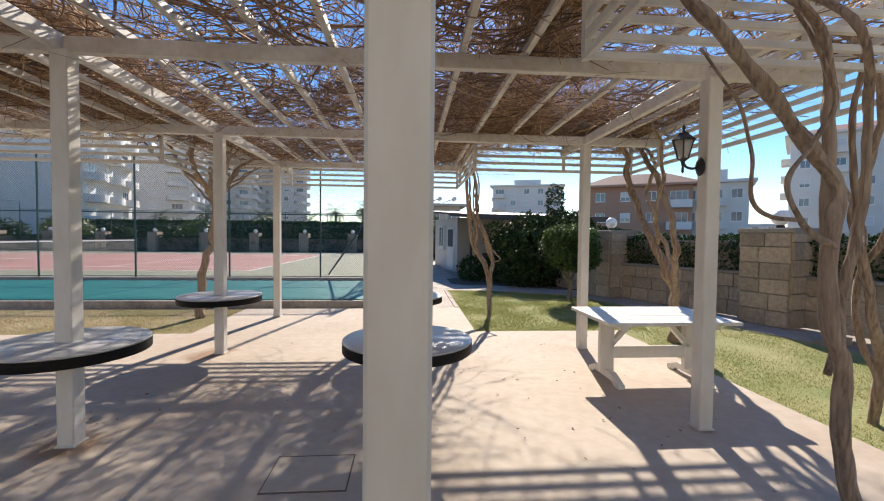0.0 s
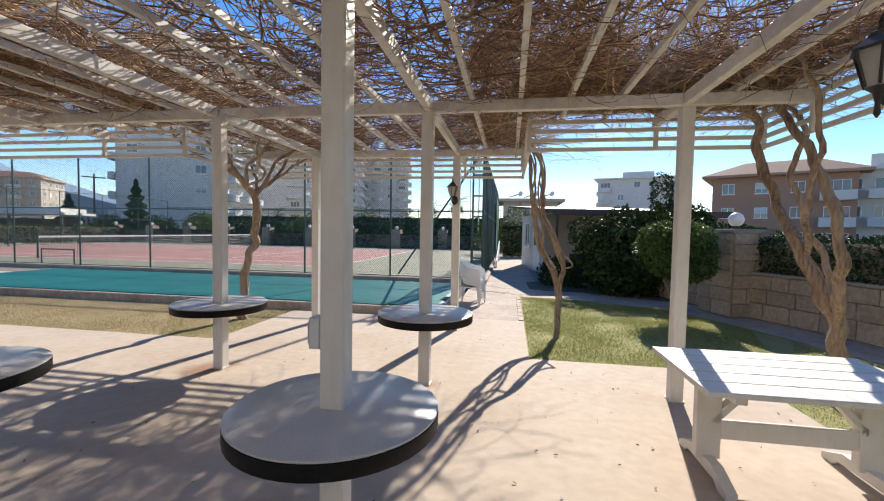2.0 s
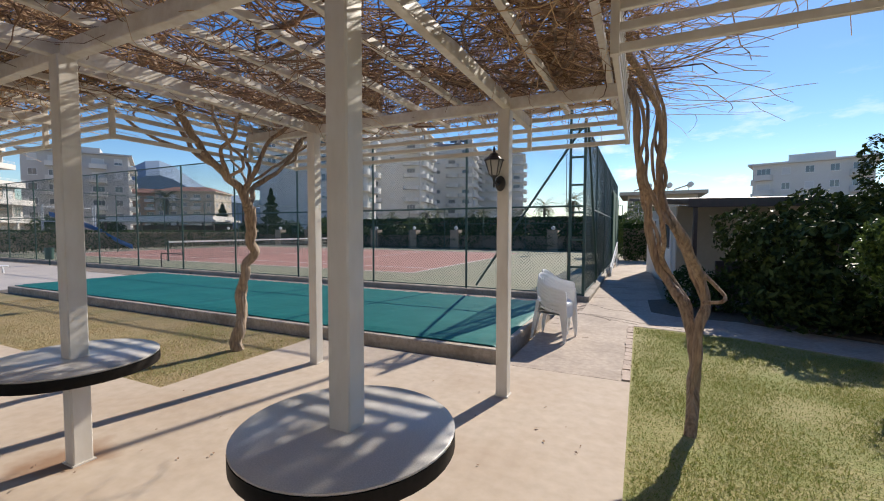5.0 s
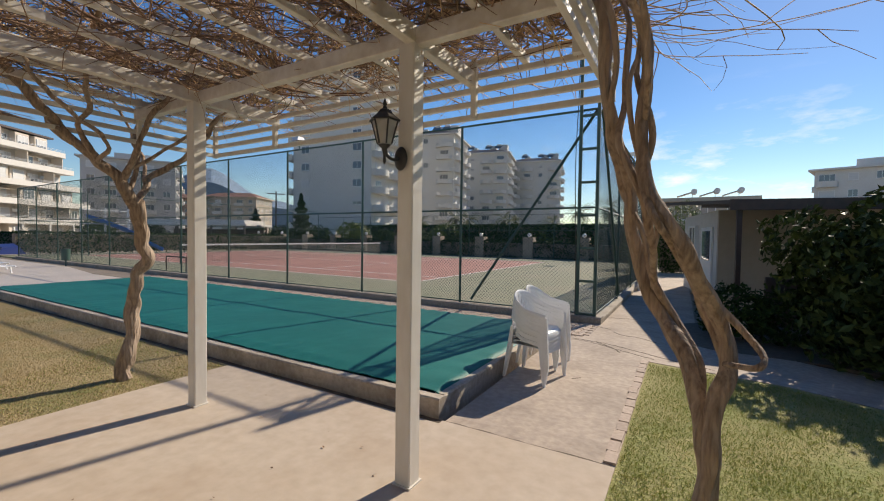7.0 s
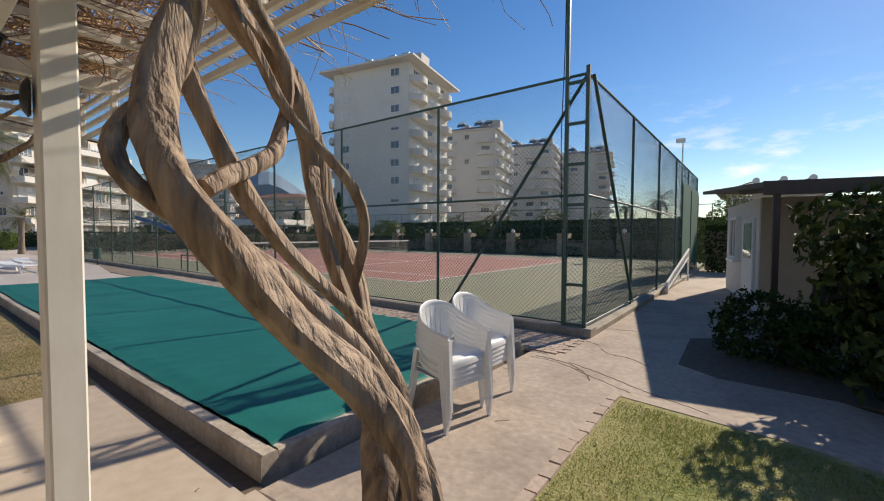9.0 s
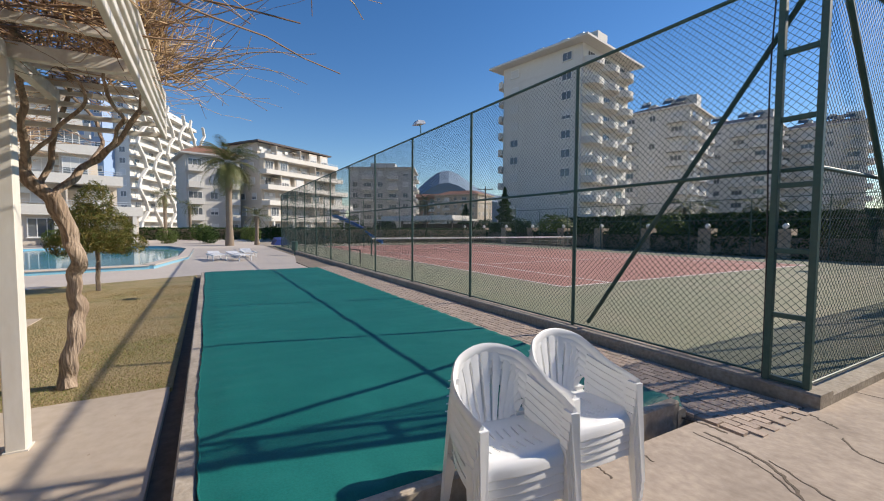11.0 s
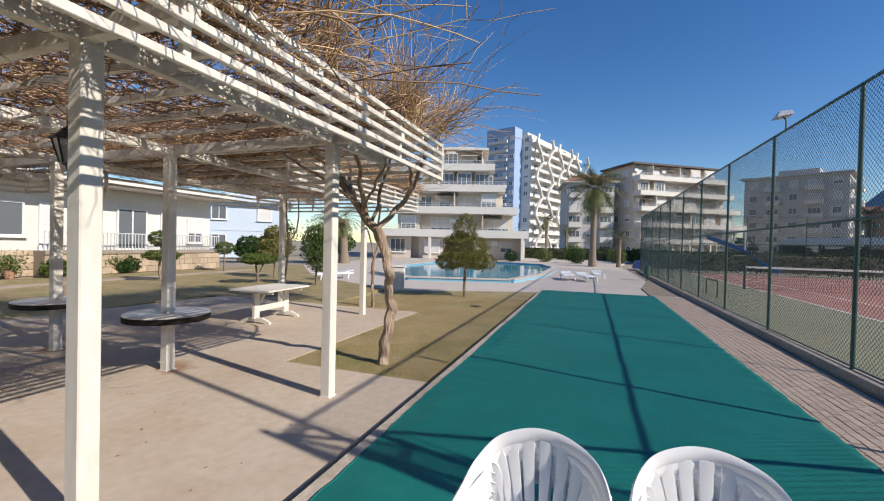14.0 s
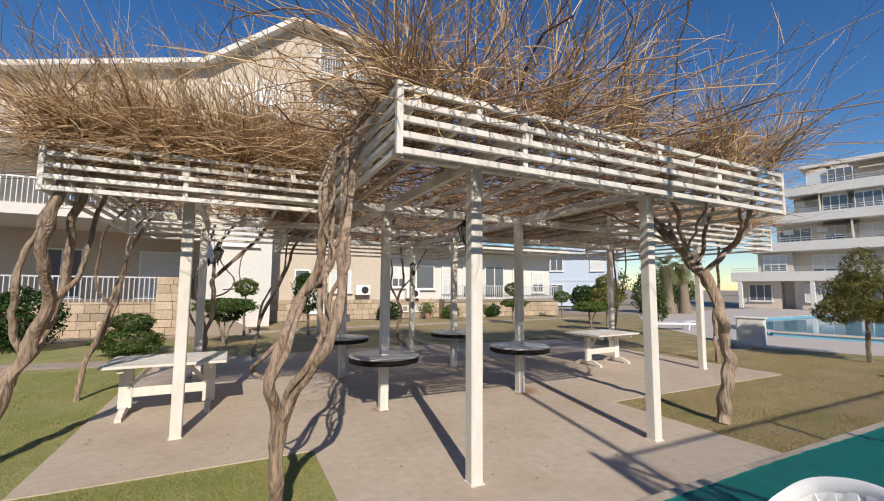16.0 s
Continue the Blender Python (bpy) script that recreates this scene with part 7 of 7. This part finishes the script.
def sun_lounger():
    t = thing("sun_lounger", "white plastic sun lounger lying flat on the terrace", "lounger", group="sun loungers")
    for k in range(12):
        x = -0.9 + k * 0.12
        part("slat", Mesh().bar((x, -0.3, 0.30), (x, 0.3, 0.30), 0.09, 0.025, 0.004), PLASTIC, t)
    for y in (-0.31, 0.31):
        part("side_rail", Mesh().bar((-0.95, y, 0.285), (0.95, y, 0.285), 0.04, 0.07, 0.006), PLASTIC, t)
        for x in (-0.75, 0.65):
            part("leg", Mesh().bar((x, y * 0.96, 0.01), (x + 0.05, y * 0.96, 0.25), 0.05, 0.05, 0.005), PLASTIC, t)
    part("backrest", Mesh().bar((0.5, 0, 0.31), (0.98, 0, 0.42), 0.56, 0.03, 0.006), PLASTIC, t)
    return t


sl = sun_lounger()
sl.matrix_basis = pose(-22.0, 10.9, -0.01, 0, 0, 200)
for x, y, a in ((-22.4, 9.9, 190), (-24.5, 11.5, 185), (-15.5, -0.6, 150)):
    copy_thing(sl, pose(x, y, -0.01, 0, 0, a))

# play equipment and low pavilion beyond the court
t = thing("water_slide", "blue plastic slide on a grey steel frame", "slide", pose(-42.0, 20.5, -0.05, 0, 0, 72) @ Matrix.Diagonal((0.9, 0.9, 0.9, 1)))
for k in range(6):
    part("frame_post", Mesh().tube([(k % 3 * 1.8, k // 3 * 1.6, -0.1), (k % 3 * 1.8, k // 3 * 1.6, 4.2)], 0.06, 8), RAIL, t)
for k in range(3):
    part("frame_rail", Mesh().tube([(0, 0, 1.4 + 1.3 * k), (3.6, 1.6, 1.4 + 1.3 * k)], 0.04, 8), RAIL, t)
ln = spline([(0.5, 0.8, 3.6), (2.0, 0.2, 3.0), (3.6, -0.6, 2.2), (5.0, -1.2, 1.2), (6.2, -1.4, 0.5)], 5)
sm = Mesh()
for i, p in enumerate(ln):
    sm.v += [(p.x + 0.1 * math.cos(a), p.y + 0.55 * math.cos(a), p.z - 0.45 * math.sin(a)) for a in [math.pi * k / 6 for k in range(7)]]
sm.f = [(i * 7 + k, i * 7 + k + 1, i * 7 + 8 + k, i * 7 + 7 + k) for i in range(len(ln) - 1) for k in range(6)]
part("chute", sm, BLUE_PL, t, "glossy blue chute", smooth=True)
t = thing("pavilion", "low open pavilion with pale flat roof beyond the court", "pavilion", pose(-52, 37, 0, 0, 0, 25))
part("roof", Mesh().box(-7, -3, 2.7, 7, 3, 2.95).box(-6.4, -2.4, 2.951, 6.4, 2.4, 3.4), PLASTER, t)
for x in (-6.5, -2.2, 2.2, 6.5):
    for y in (-2.6, 2.6):
        part("post", Mesh().bar((x, y, -0.1), (x, y, 2.7), 0.18, 0.18, 0.01), ROOF_DARK, t)
part("back_wall", Mesh().box(-6.4, 2.0, -0.1, 6.4, 2.2, 2.3), ROOF_DARK, t)
t = thing("covered_cart", "dark blue tarpaulin over a low cart", "cart", pose(-38.5, 15.3, 0))
part("tarpaulin", Mesh().add([(-1.1, -0.7, 0.1), (1.1, -0.7, 0.1), (1.1, 0.7, 0.1), (-1.1, 0.7, 0.1), (-0.7, -0.5, 0.75), (0.9, -0.4, 0.55), (0.9, 0.4, 0.6), (-0.7, 0.5, 0.8)],
                             [(0, 3, 2, 1), (4, 5, 6, 7), (0, 1, 5, 4), (1, 2, 6, 5), (2, 3, 7, 6), (3, 0, 4, 7)]), plain("navy_tarpaulin", (0.01, 0.03, 0.16), 0.5), t)


# ---- apartment house behind the pergola ----
def south_house():
    t = thing("apartment_house", "cream apartment house with sloping roofline, balconies and a stone base", "building", pose(0, 0, 0))
    Y = -11.4
    ol = [(-5.6, 0), (12.0, 0), (12.0, 10.3), (3.8, 12.6), (-0.3, 16.0), (-5.6, 15.7)]
    b = Mesh().prism(ol, 0, 10)
    b.v = [(x, Y - z, y) for x, y, z in b.v]
    b.f = [tuple(reversed(q)) for q in b.f]
    part("wall", b, HOUSE, t)
    part("wing", Mesh().box(-18.0, Y - 9, -0.1, -5.602, Y, 4.1), PLASTER, t, "white ground-floor wing")
    part("wing_roof", Mesh().box(-18.4, Y - 9.2, 4.1, -5.604, Y + 1.6, 4.4), PLASTER, t)
    part("bay", Mesh().box(0.5, Y + 0.002, -0.1, 3.1, Y + 2.4, 6.2), PLASTER, t, "white projecting bay")
    part("stone_base", Mesh().box(-18.0, Y + 0.002, -0.1, 0.498, Y + 0.1, 1.1), MORTAR, t)
    stone_face(t, pose(0.49, Y + 0.13, 0, 0, 0, 180), 18.4, 1.1, 0.28)
    part("terrace_base", Mesh().box(4.5, Y + 0.002, -0.1, 12.0, -6.5, 1.2), MORTAR, t)
    stone_face(t, pose(12.0, -6.47, 0, 0, 0, 180), 7.5, 1.2, 0.3)
    part("terrace_side", Mesh().box(3.72, Y + 0.002, -0.1, 4.498, -6.4, 2.1), MORTAR, t)
    stone_face(t, pose(4.5, -6.37, 0, 0, 0, 180), 0.78, 2.1, 0.3)
    part("stair_wall", Mesh().prism([(0, 0), (2.6, 0), (0, 1.5)], 0, 0.35), MORTAR, t).matrix_basis = pose(3.715, -6.6, -0.02, 90, 0, 180)
    steps = [("balcony", 3.3, 12.5, Y + 0.003, -6.9, 4.5), ("balcony", 3.3, 12.5, Y + 0.003, -8.4, 7.6), ("balcony", -5.2, -1.2, Y + 0.003, Y + 1.4, 7.4), ("balcony", -5.2, -1.2, Y + 0.003, Y + 1.4, 10.4), ("balcony", -1.0, 3.0, Y + 0.003, Y + 1.3, 10.6), ("balcony", -5.2, -1.2, Y + 0.003, Y + 1.3, 13.2)]
    for name, x0, x1, y0, y1, z in steps:
        o = part(name, Mesh().box(x0, y0, z - 0.35, x1, y1, z), PLASTER, t)
        rl = Mesh()
        q = x0 + 0.05
        while q < x1:
            rl.box(q, y1 - 0.08, z, q + 0.025, y1 - 0.055, z + 0.9)
            q += 0.14
        rl.box(x0, y1 - 0.09, z + 0.9, x1, y1 - 0.04, z + 0.95)
        part("railing", rl, RAIL, o, "pale metal balcony railing")
    rl = Mesh()
    q = 4.6
    while q < 12:
        rl.box(q, -6.68, 1.2, q + 0.03, -6.65, 2.05)
        q += 0.15
    rl.box(4.55, -6.69, 2.05, 12.0, -6.64, 2.1)
    part("railing", rl, RAIL, t)
    part("veranda", Mesh().box(-17.9, Y + 0.11, 0.95, -9.2, Y + 1.0, 1.1), MORTAR, t)
    part("veranda_wall", Mesh().box(-17.9, Y + 0.2, -0.1, -9.2, Y + 0.9, 0.948), MORTAR, t)
    stone_face(t, pose(-9.2, Y + 0.93, 0, 0, 0, 180), 8.7, 0.95, 0.28)
    rl = Mesh()
    q = -17.85
    while q < -9.2:
        rl.box(q, Y + 0.93, 1.1, q + 0.03, Y + 0.96, 1.9)
        q += 0.16
    rl.box(-17.9, Y + 0.92, 1.9, -9.2, Y + 0.97, 1.95)
    part("railing", rl, RAIL, t)
    for x in (-7.0, -7.45, -7.9):
        part("vent", ring_frame(0.4, 0.4, 0.06, -0.02, 0.02), FRAME_W, t).matrix_basis = pose(x, Y + 0.2, 0.35, 0, 0, 180)
    back = lambda x, z, y=Y: pose(x, y + 0.05, z, 0, 0, 180)
    for x, z, w, h, mu in ((5.0, 1.25, 1.8, 2.1, 1), (8.6, 1.25, 1.4, 2.1, 1), (-3.2, 1.5, 1.2, 1.2, 1), (-1.2, 1.6, 0.8, 1.1, 0), (-8.3, 1.7, 1.25, 1.45, 0), (-9.8, 1.12, 0.75, 2.1, 0), (-11.3, 1.12, 0.75, 2.1, 0), (-13.3, 1.12, 1.5, 2.1, 1), (-15.2, 1.12, 0.8, 2.1, 0), (-16.9, 1.5, 1.0, 1.4, 1), (-6.6, 1.8, 0.9, 1.2, 1)):
        put_window(t, back(x, z), w, h, mu)
    for z in (4.7, 7.6, 10.6, 13.4):
        for x in (-4.4, -2.4, 0.8, 5.2, 8.4):
            if z < (15.0 if x < 0 else 12 if x < 3 else 9):
                put_window(t, back(x, z + (0.0 if x in (-2.4, 5.2) else 0.7)), 1.4, 2.1 if x in (-2.4, 5.2) else 1.3, 1)
    put_window(t, pose(1.8, Y + 2.45, 3.6, 0, 0, 180), 1.4, 1.3, 1)
    rf = Mesh()
    for (ax, az), (bx, bz) in zip(ol[2:], ol[3:]):
        rf.bar((ax, Y - 4.6, az + 0.13), (bx, Y - 4.6, bz + 0.13), 10.6, 0.24, 0.01)
    part("roof", rf, PLASTER, t)
    for x, z in ((-4.4, 1.35), (-7.4, 1.15)):
        o = part("air_conditioner", Mesh().bar((x - 0.4, Y + 0.3, z + 0.28), (x + 0.4, Y + 0.3, z + 0.28), 0.3, 0.55, 0.02), PLASTIC, t, "white air-conditioner unit")
        part("fan_grille", Mesh().lathe([(0.2, 0), (0.2, 0.02), (0.0, 0.02)], 16), IRON, o).matrix_basis = pose(x - 0.1, Y + 0.445, z + 0.28, -90, 0, 0)
    o = part("fuse_box", Mesh().bar((-1.9, Y + 0.12, 0.35), (-1.9, Y + 0.12, 1.55), 0.9, 0.3, 0.02), PLASTIC, t, "white meter cupboard")


south_house()
for k, (x, y) in enumerate(((-8.2, -10.7), (-11.9, -10.6), (-14.4, -10.7))):
    t = thing("plant_pot", "terracotta pot with a leafy plant by the house wall", "plant", pose(x, y, -0.01), group="potted plants by the house")
    part("pot", Mesh().lathe([(0.13, 0), (0.19, 0.3), (0.21, 0.34), (0.17, 0.34), (0.0, 0.30)], 16), BRICKP, t, smooth=True)
    rg = np.random.default_rng(90 + k)
    q = rg.normal(0, 1, (500, 3)) * np.array([0.22, 0.22, 0.2]) + np.array([0, 0, 0.62])
    v, f = leaf_cloud(q, q - np.array([0, 0, 0.3]), 0.05, rg)
    part("leaves", fast_mesh("leaves", v, f, LEAF_MID), LEAF_MID, t)
sheet("path_2", [(8, -5.6), (8, -6.45), (2.5, -6.45), (-3, -7.6), (-18, -8.4), (-18, -7.6), (-3, -6.8), (2.5, -5.6)], -0.008, PATH_C, "pale garden path across the south lawn", "path")
sheet("path_3", [(3.622, -0.6), (8.0, -1.4), (8.0, -0.6), (3.622, 0.2)], -0.007, PATH_C, "pale path from the slab across the lawn", "path")


# ---- grass ----
def grass(name, label, polys, n, material, seed, h=0.024):
    """Tufts of thin blades over the outline."""
    rng = np.random.default_rng(seed)
    pts = []
    for poly in polys:
        P = np.array(poly)
        lo, hi = P.min(0), P.max(0)
        q = rng.uniform(lo, hi, (n * 2, 2))
        inside = np.zeros(len(q), bool)
        for a, b in zip(P, np.roll(P, -1, 0)):
            c = (a[1] > q[:, 1]) != (b[1] > q[:, 1])
            with np.errstate(divide="ignore", invalid="ignore"):
                xc = (b[0] - a[0]) * (q[:, 1] - a[1]) / (b[1] - a[1]) + a[0]
            inside ^= c & (q[:, 0] < xc)
        pts.append(q[inside][:n])
    p = np.concatenate(pts)
    dens = np.array([noise.noise((x * 1.3, y * 1.3, 1.0)) for x, y in p])
    p = p[rng.uniform(-0.5, 0.6, len(p)) < dens + 0.3]
    m = len(p)
    a = rng.uniform(0, 6.283, m)
    w = rng.uniform(0.002, 0.0045, m)
    hh = h * rng.uniform(0.4, 1.3, m)
    lean = rng.normal(0, 0.6, (m, 2)) * hh[:, None]
    base = np.c_[p, np.full(m, -0.014)]
    s = np.c_[np.cos(a) * w, np.sin(a) * w, np.zeros(m)]
    tip = base + np.c_[lean, hh]
    v = np.stack([base - s, base + s, tip], 1).reshape(-1, 3)
    f = np.arange(3 * m).reshape(-1, 3)
    tagged(new(name, fast_mesh(name, v, f, material)), label, "grass", kind="stuff")


grass("lawn_grass", "short green grass blades with dry tips", [[(1.16, 6.86), (4.2, 6.86), (5.1, 9.4), (4.3, 11.2), (2.6, 12.0), (1.16, 12.2)]], 130000, BLADE, 1)
grass("lawn_grass", "short green grass blades beside the slab", [[(3.64, 0.3), (6.0, 0.3), (6.2, 6.0), (5.3, 8.6), (4.2, 6.85), (3.64, 6.85)]], 60000, BLADE, 2)
grass("dry_lawn_grass", "short dry yellow grass blades", [[(-3.46, 6.85), (-3.46, 9.1), (-12.5, 9.1), (-12.0, 5.0), (-8.47, 4.1), (-8.47, 6.85)]], 90000, BLADE_DRY, 3, 0.02)
grass("lawn_grass", "green grass blades round the vine and along the basin", [[(-3.46, 6.85), (-3.46, 9.1), (-6.2, 9.1), (-5.0, 7.6), (-4.4, 6.85)]], 5000, BLADE, 4, 0.024)


# ---- pavers along the fence kerb ----
pave = thing("paver_strip", "strip of worn brown block pavers beside the fence", "pavement", kind="structure")
pd = [Mesh().add([(sx * 0.097, sy * 0.047, z) if z < 0.027 else (sx * 0.093, sy * 0.043, z) for z in (0.0, 0.027, 0.031) for sx, sy in ((-1, -1), (1, -1), (1, 1), (-1, 1))],
                 [(8, 9, 10, 11)] + [(a + i, a + (i + 1) % 4, a + 4 + (i + 1) % 4, a + 4 + i) for a in (0, 4) for i in range(4)]).data("paver", PAVER)]
rng = random.Random(5)
count = 0
rest = Mesh()
for r in range(11):
    for c in range(82):
        x = -0.06 - c * 0.2 + (0.1 if r % 2 else 0)
        y = 13.38 + r * 0.1
        if y > 14.46:
            continue
        m = pose(x, y, -0.028 + rng.uniform(-0.003, 0.004), rng.uniform(-1.2, 1.2), rng.uniform(-1.2, 1.2), rng.uniform(-1.2, 1.2))
        if count < 300 and c < 28:
            o = part("paver", pd[0], PAVER, pave)
            o.matrix_basis = m
            count += 1
        else:
            rest.add([m @ v.co for v in pd[0].vertices], [tuple(q.vertices) for q in pd[0].polygons])
o = part("far_pavers", rest, PAVER, pave)
o["kind"] = "stuff"


# ---- joints and cracks in the concrete ----
def crack(pts, w=0.014, z=-0.004, seed=1):
    rg = random.Random(seed)
    line = spline(pts, 8)
    m = Mesh()
    for k, p in enumerate(line):
        d = (line[min(k + 1, len(line) - 1)] - line[max(k - 1, 0)]).normalized()
        s = Vector((-d.y, d.x, 0)) * w * rg.uniform(0.4, 1.0) / 2
        q = Vector((p.x + rg.uniform(-0.012, 0.012), p.y + rg.uniform(-0.012, 0.012), z))
        m.v += [tuple(q - s), tuple(q + s), tuple(q + s - Vector((0, 0, 0.01))), tuple(q - s - Vector((0, 0, 0.01)))]
    n = len(line)
    m.f = [(4 * k + a, 4 * k + b, 4 * k + 4 + b, 4 * k + 4 + a) for k in range(n - 1) for a, b in ((1, 0), (2, 1), (3, 2), (0, 3))]
    solid("trim", m, EARTH, "dark soil-filled joint in the concrete", "joint")


crack([(-0.30, 9.205, 0), (0.4, 9.21, 0), (1.14, 9.2, 0)], 0.03, -0.0025, 2)
crack([(-0.2, 13.03, 0), (0.18, 12.99, 0), (0.37, 12.91, 0), (0.71, 12.71, 0), (1.2, 12.45, 0)], 0.014, -0.0035, 3)
crack([(0.33, 13.08, 0), (0.8, 12.87, 0), (1.3, 12.6, 0), (1.9, 12.35, 0)], 0.018, -0.0035, 4)
crack([(0.4, 11.0, 0), (0.5, 11.12, 0)], 0.012, -0.0035, 5)
crack([(-0.40, 13.22, 0), (-0.2, 13.26, 0), (-0.03, 13.25, 0)], 0.03, -0.0035, 9)
crack([(-0.15, 13.10, 0), (0.1, 13.08, 0), (0.36, 13.01, 0), (0.6, 12.8, 0), (0.75, 12.55, 0)], 0.03, -0.0033, 10)
crack([(0.10, 14.34, 0), (0.24, 14.25, 0), (0.36, 14.19, 0)], 0.022, -0.0035, 11)
crack([(-0.25, 12.36, 0), (-0.09, 12.32, 0)], 0.018, -0.0035, 12)
crack([(-0.25, 11.91, 0), (-0.10, 11.88, 0)], 0.018, -0.0035, 13)
crack([(0.45, 14.0, 0), (0.62, 13.8, 0), (0.9, 13.75, 0), (1.2, 13.5, 0)], 0.02, -0.0035, 14)
crack([(0.1, 15.4, 0), (0.7, 15.5, 0)], 0.018, -0.0035, 7)
crack([(0.1, 17.6, 0), (0.9, 17.7, 0)], 0.018, -0.0035, 8)
t = thing("edging_strip", "row of worn pavers edging the lawn", "edging", kind="structure")
rg = random.Random(6)
for k in range(15):
    o = part("paver", pd[0], PAVER, t)
    o.matrix_basis = pose(1.09 + rg.uniform(-0.012, 0.012), 9.33 + k * 0.205, -0.022 + rg.uniform(-0.004, 0.005), 0, 0, 90 + rg.uniform(-4, 4))
rg2 = np.random.default_rng(14)
q = np.c_[rg2.uniform(-3.2, 3.4, 240), rg2.uniform(0.2, 9.0, 240), np.full(240, 0.008)]
q = q[(q[:, 0] < 1.0) | (q[:, 1] < 6.6)]
v, f = leaf_cloud(q, np.tile([0, 0, 1.0], (len(q), 1)), 0.016, rg2, 0.5, 0.25)
tagged(new("fallen_leaves", fast_mesh("fallen_leaves", v, f, TWIG)), "small dry leaves scattered on the slab", "leaf litter", kind="stuff")
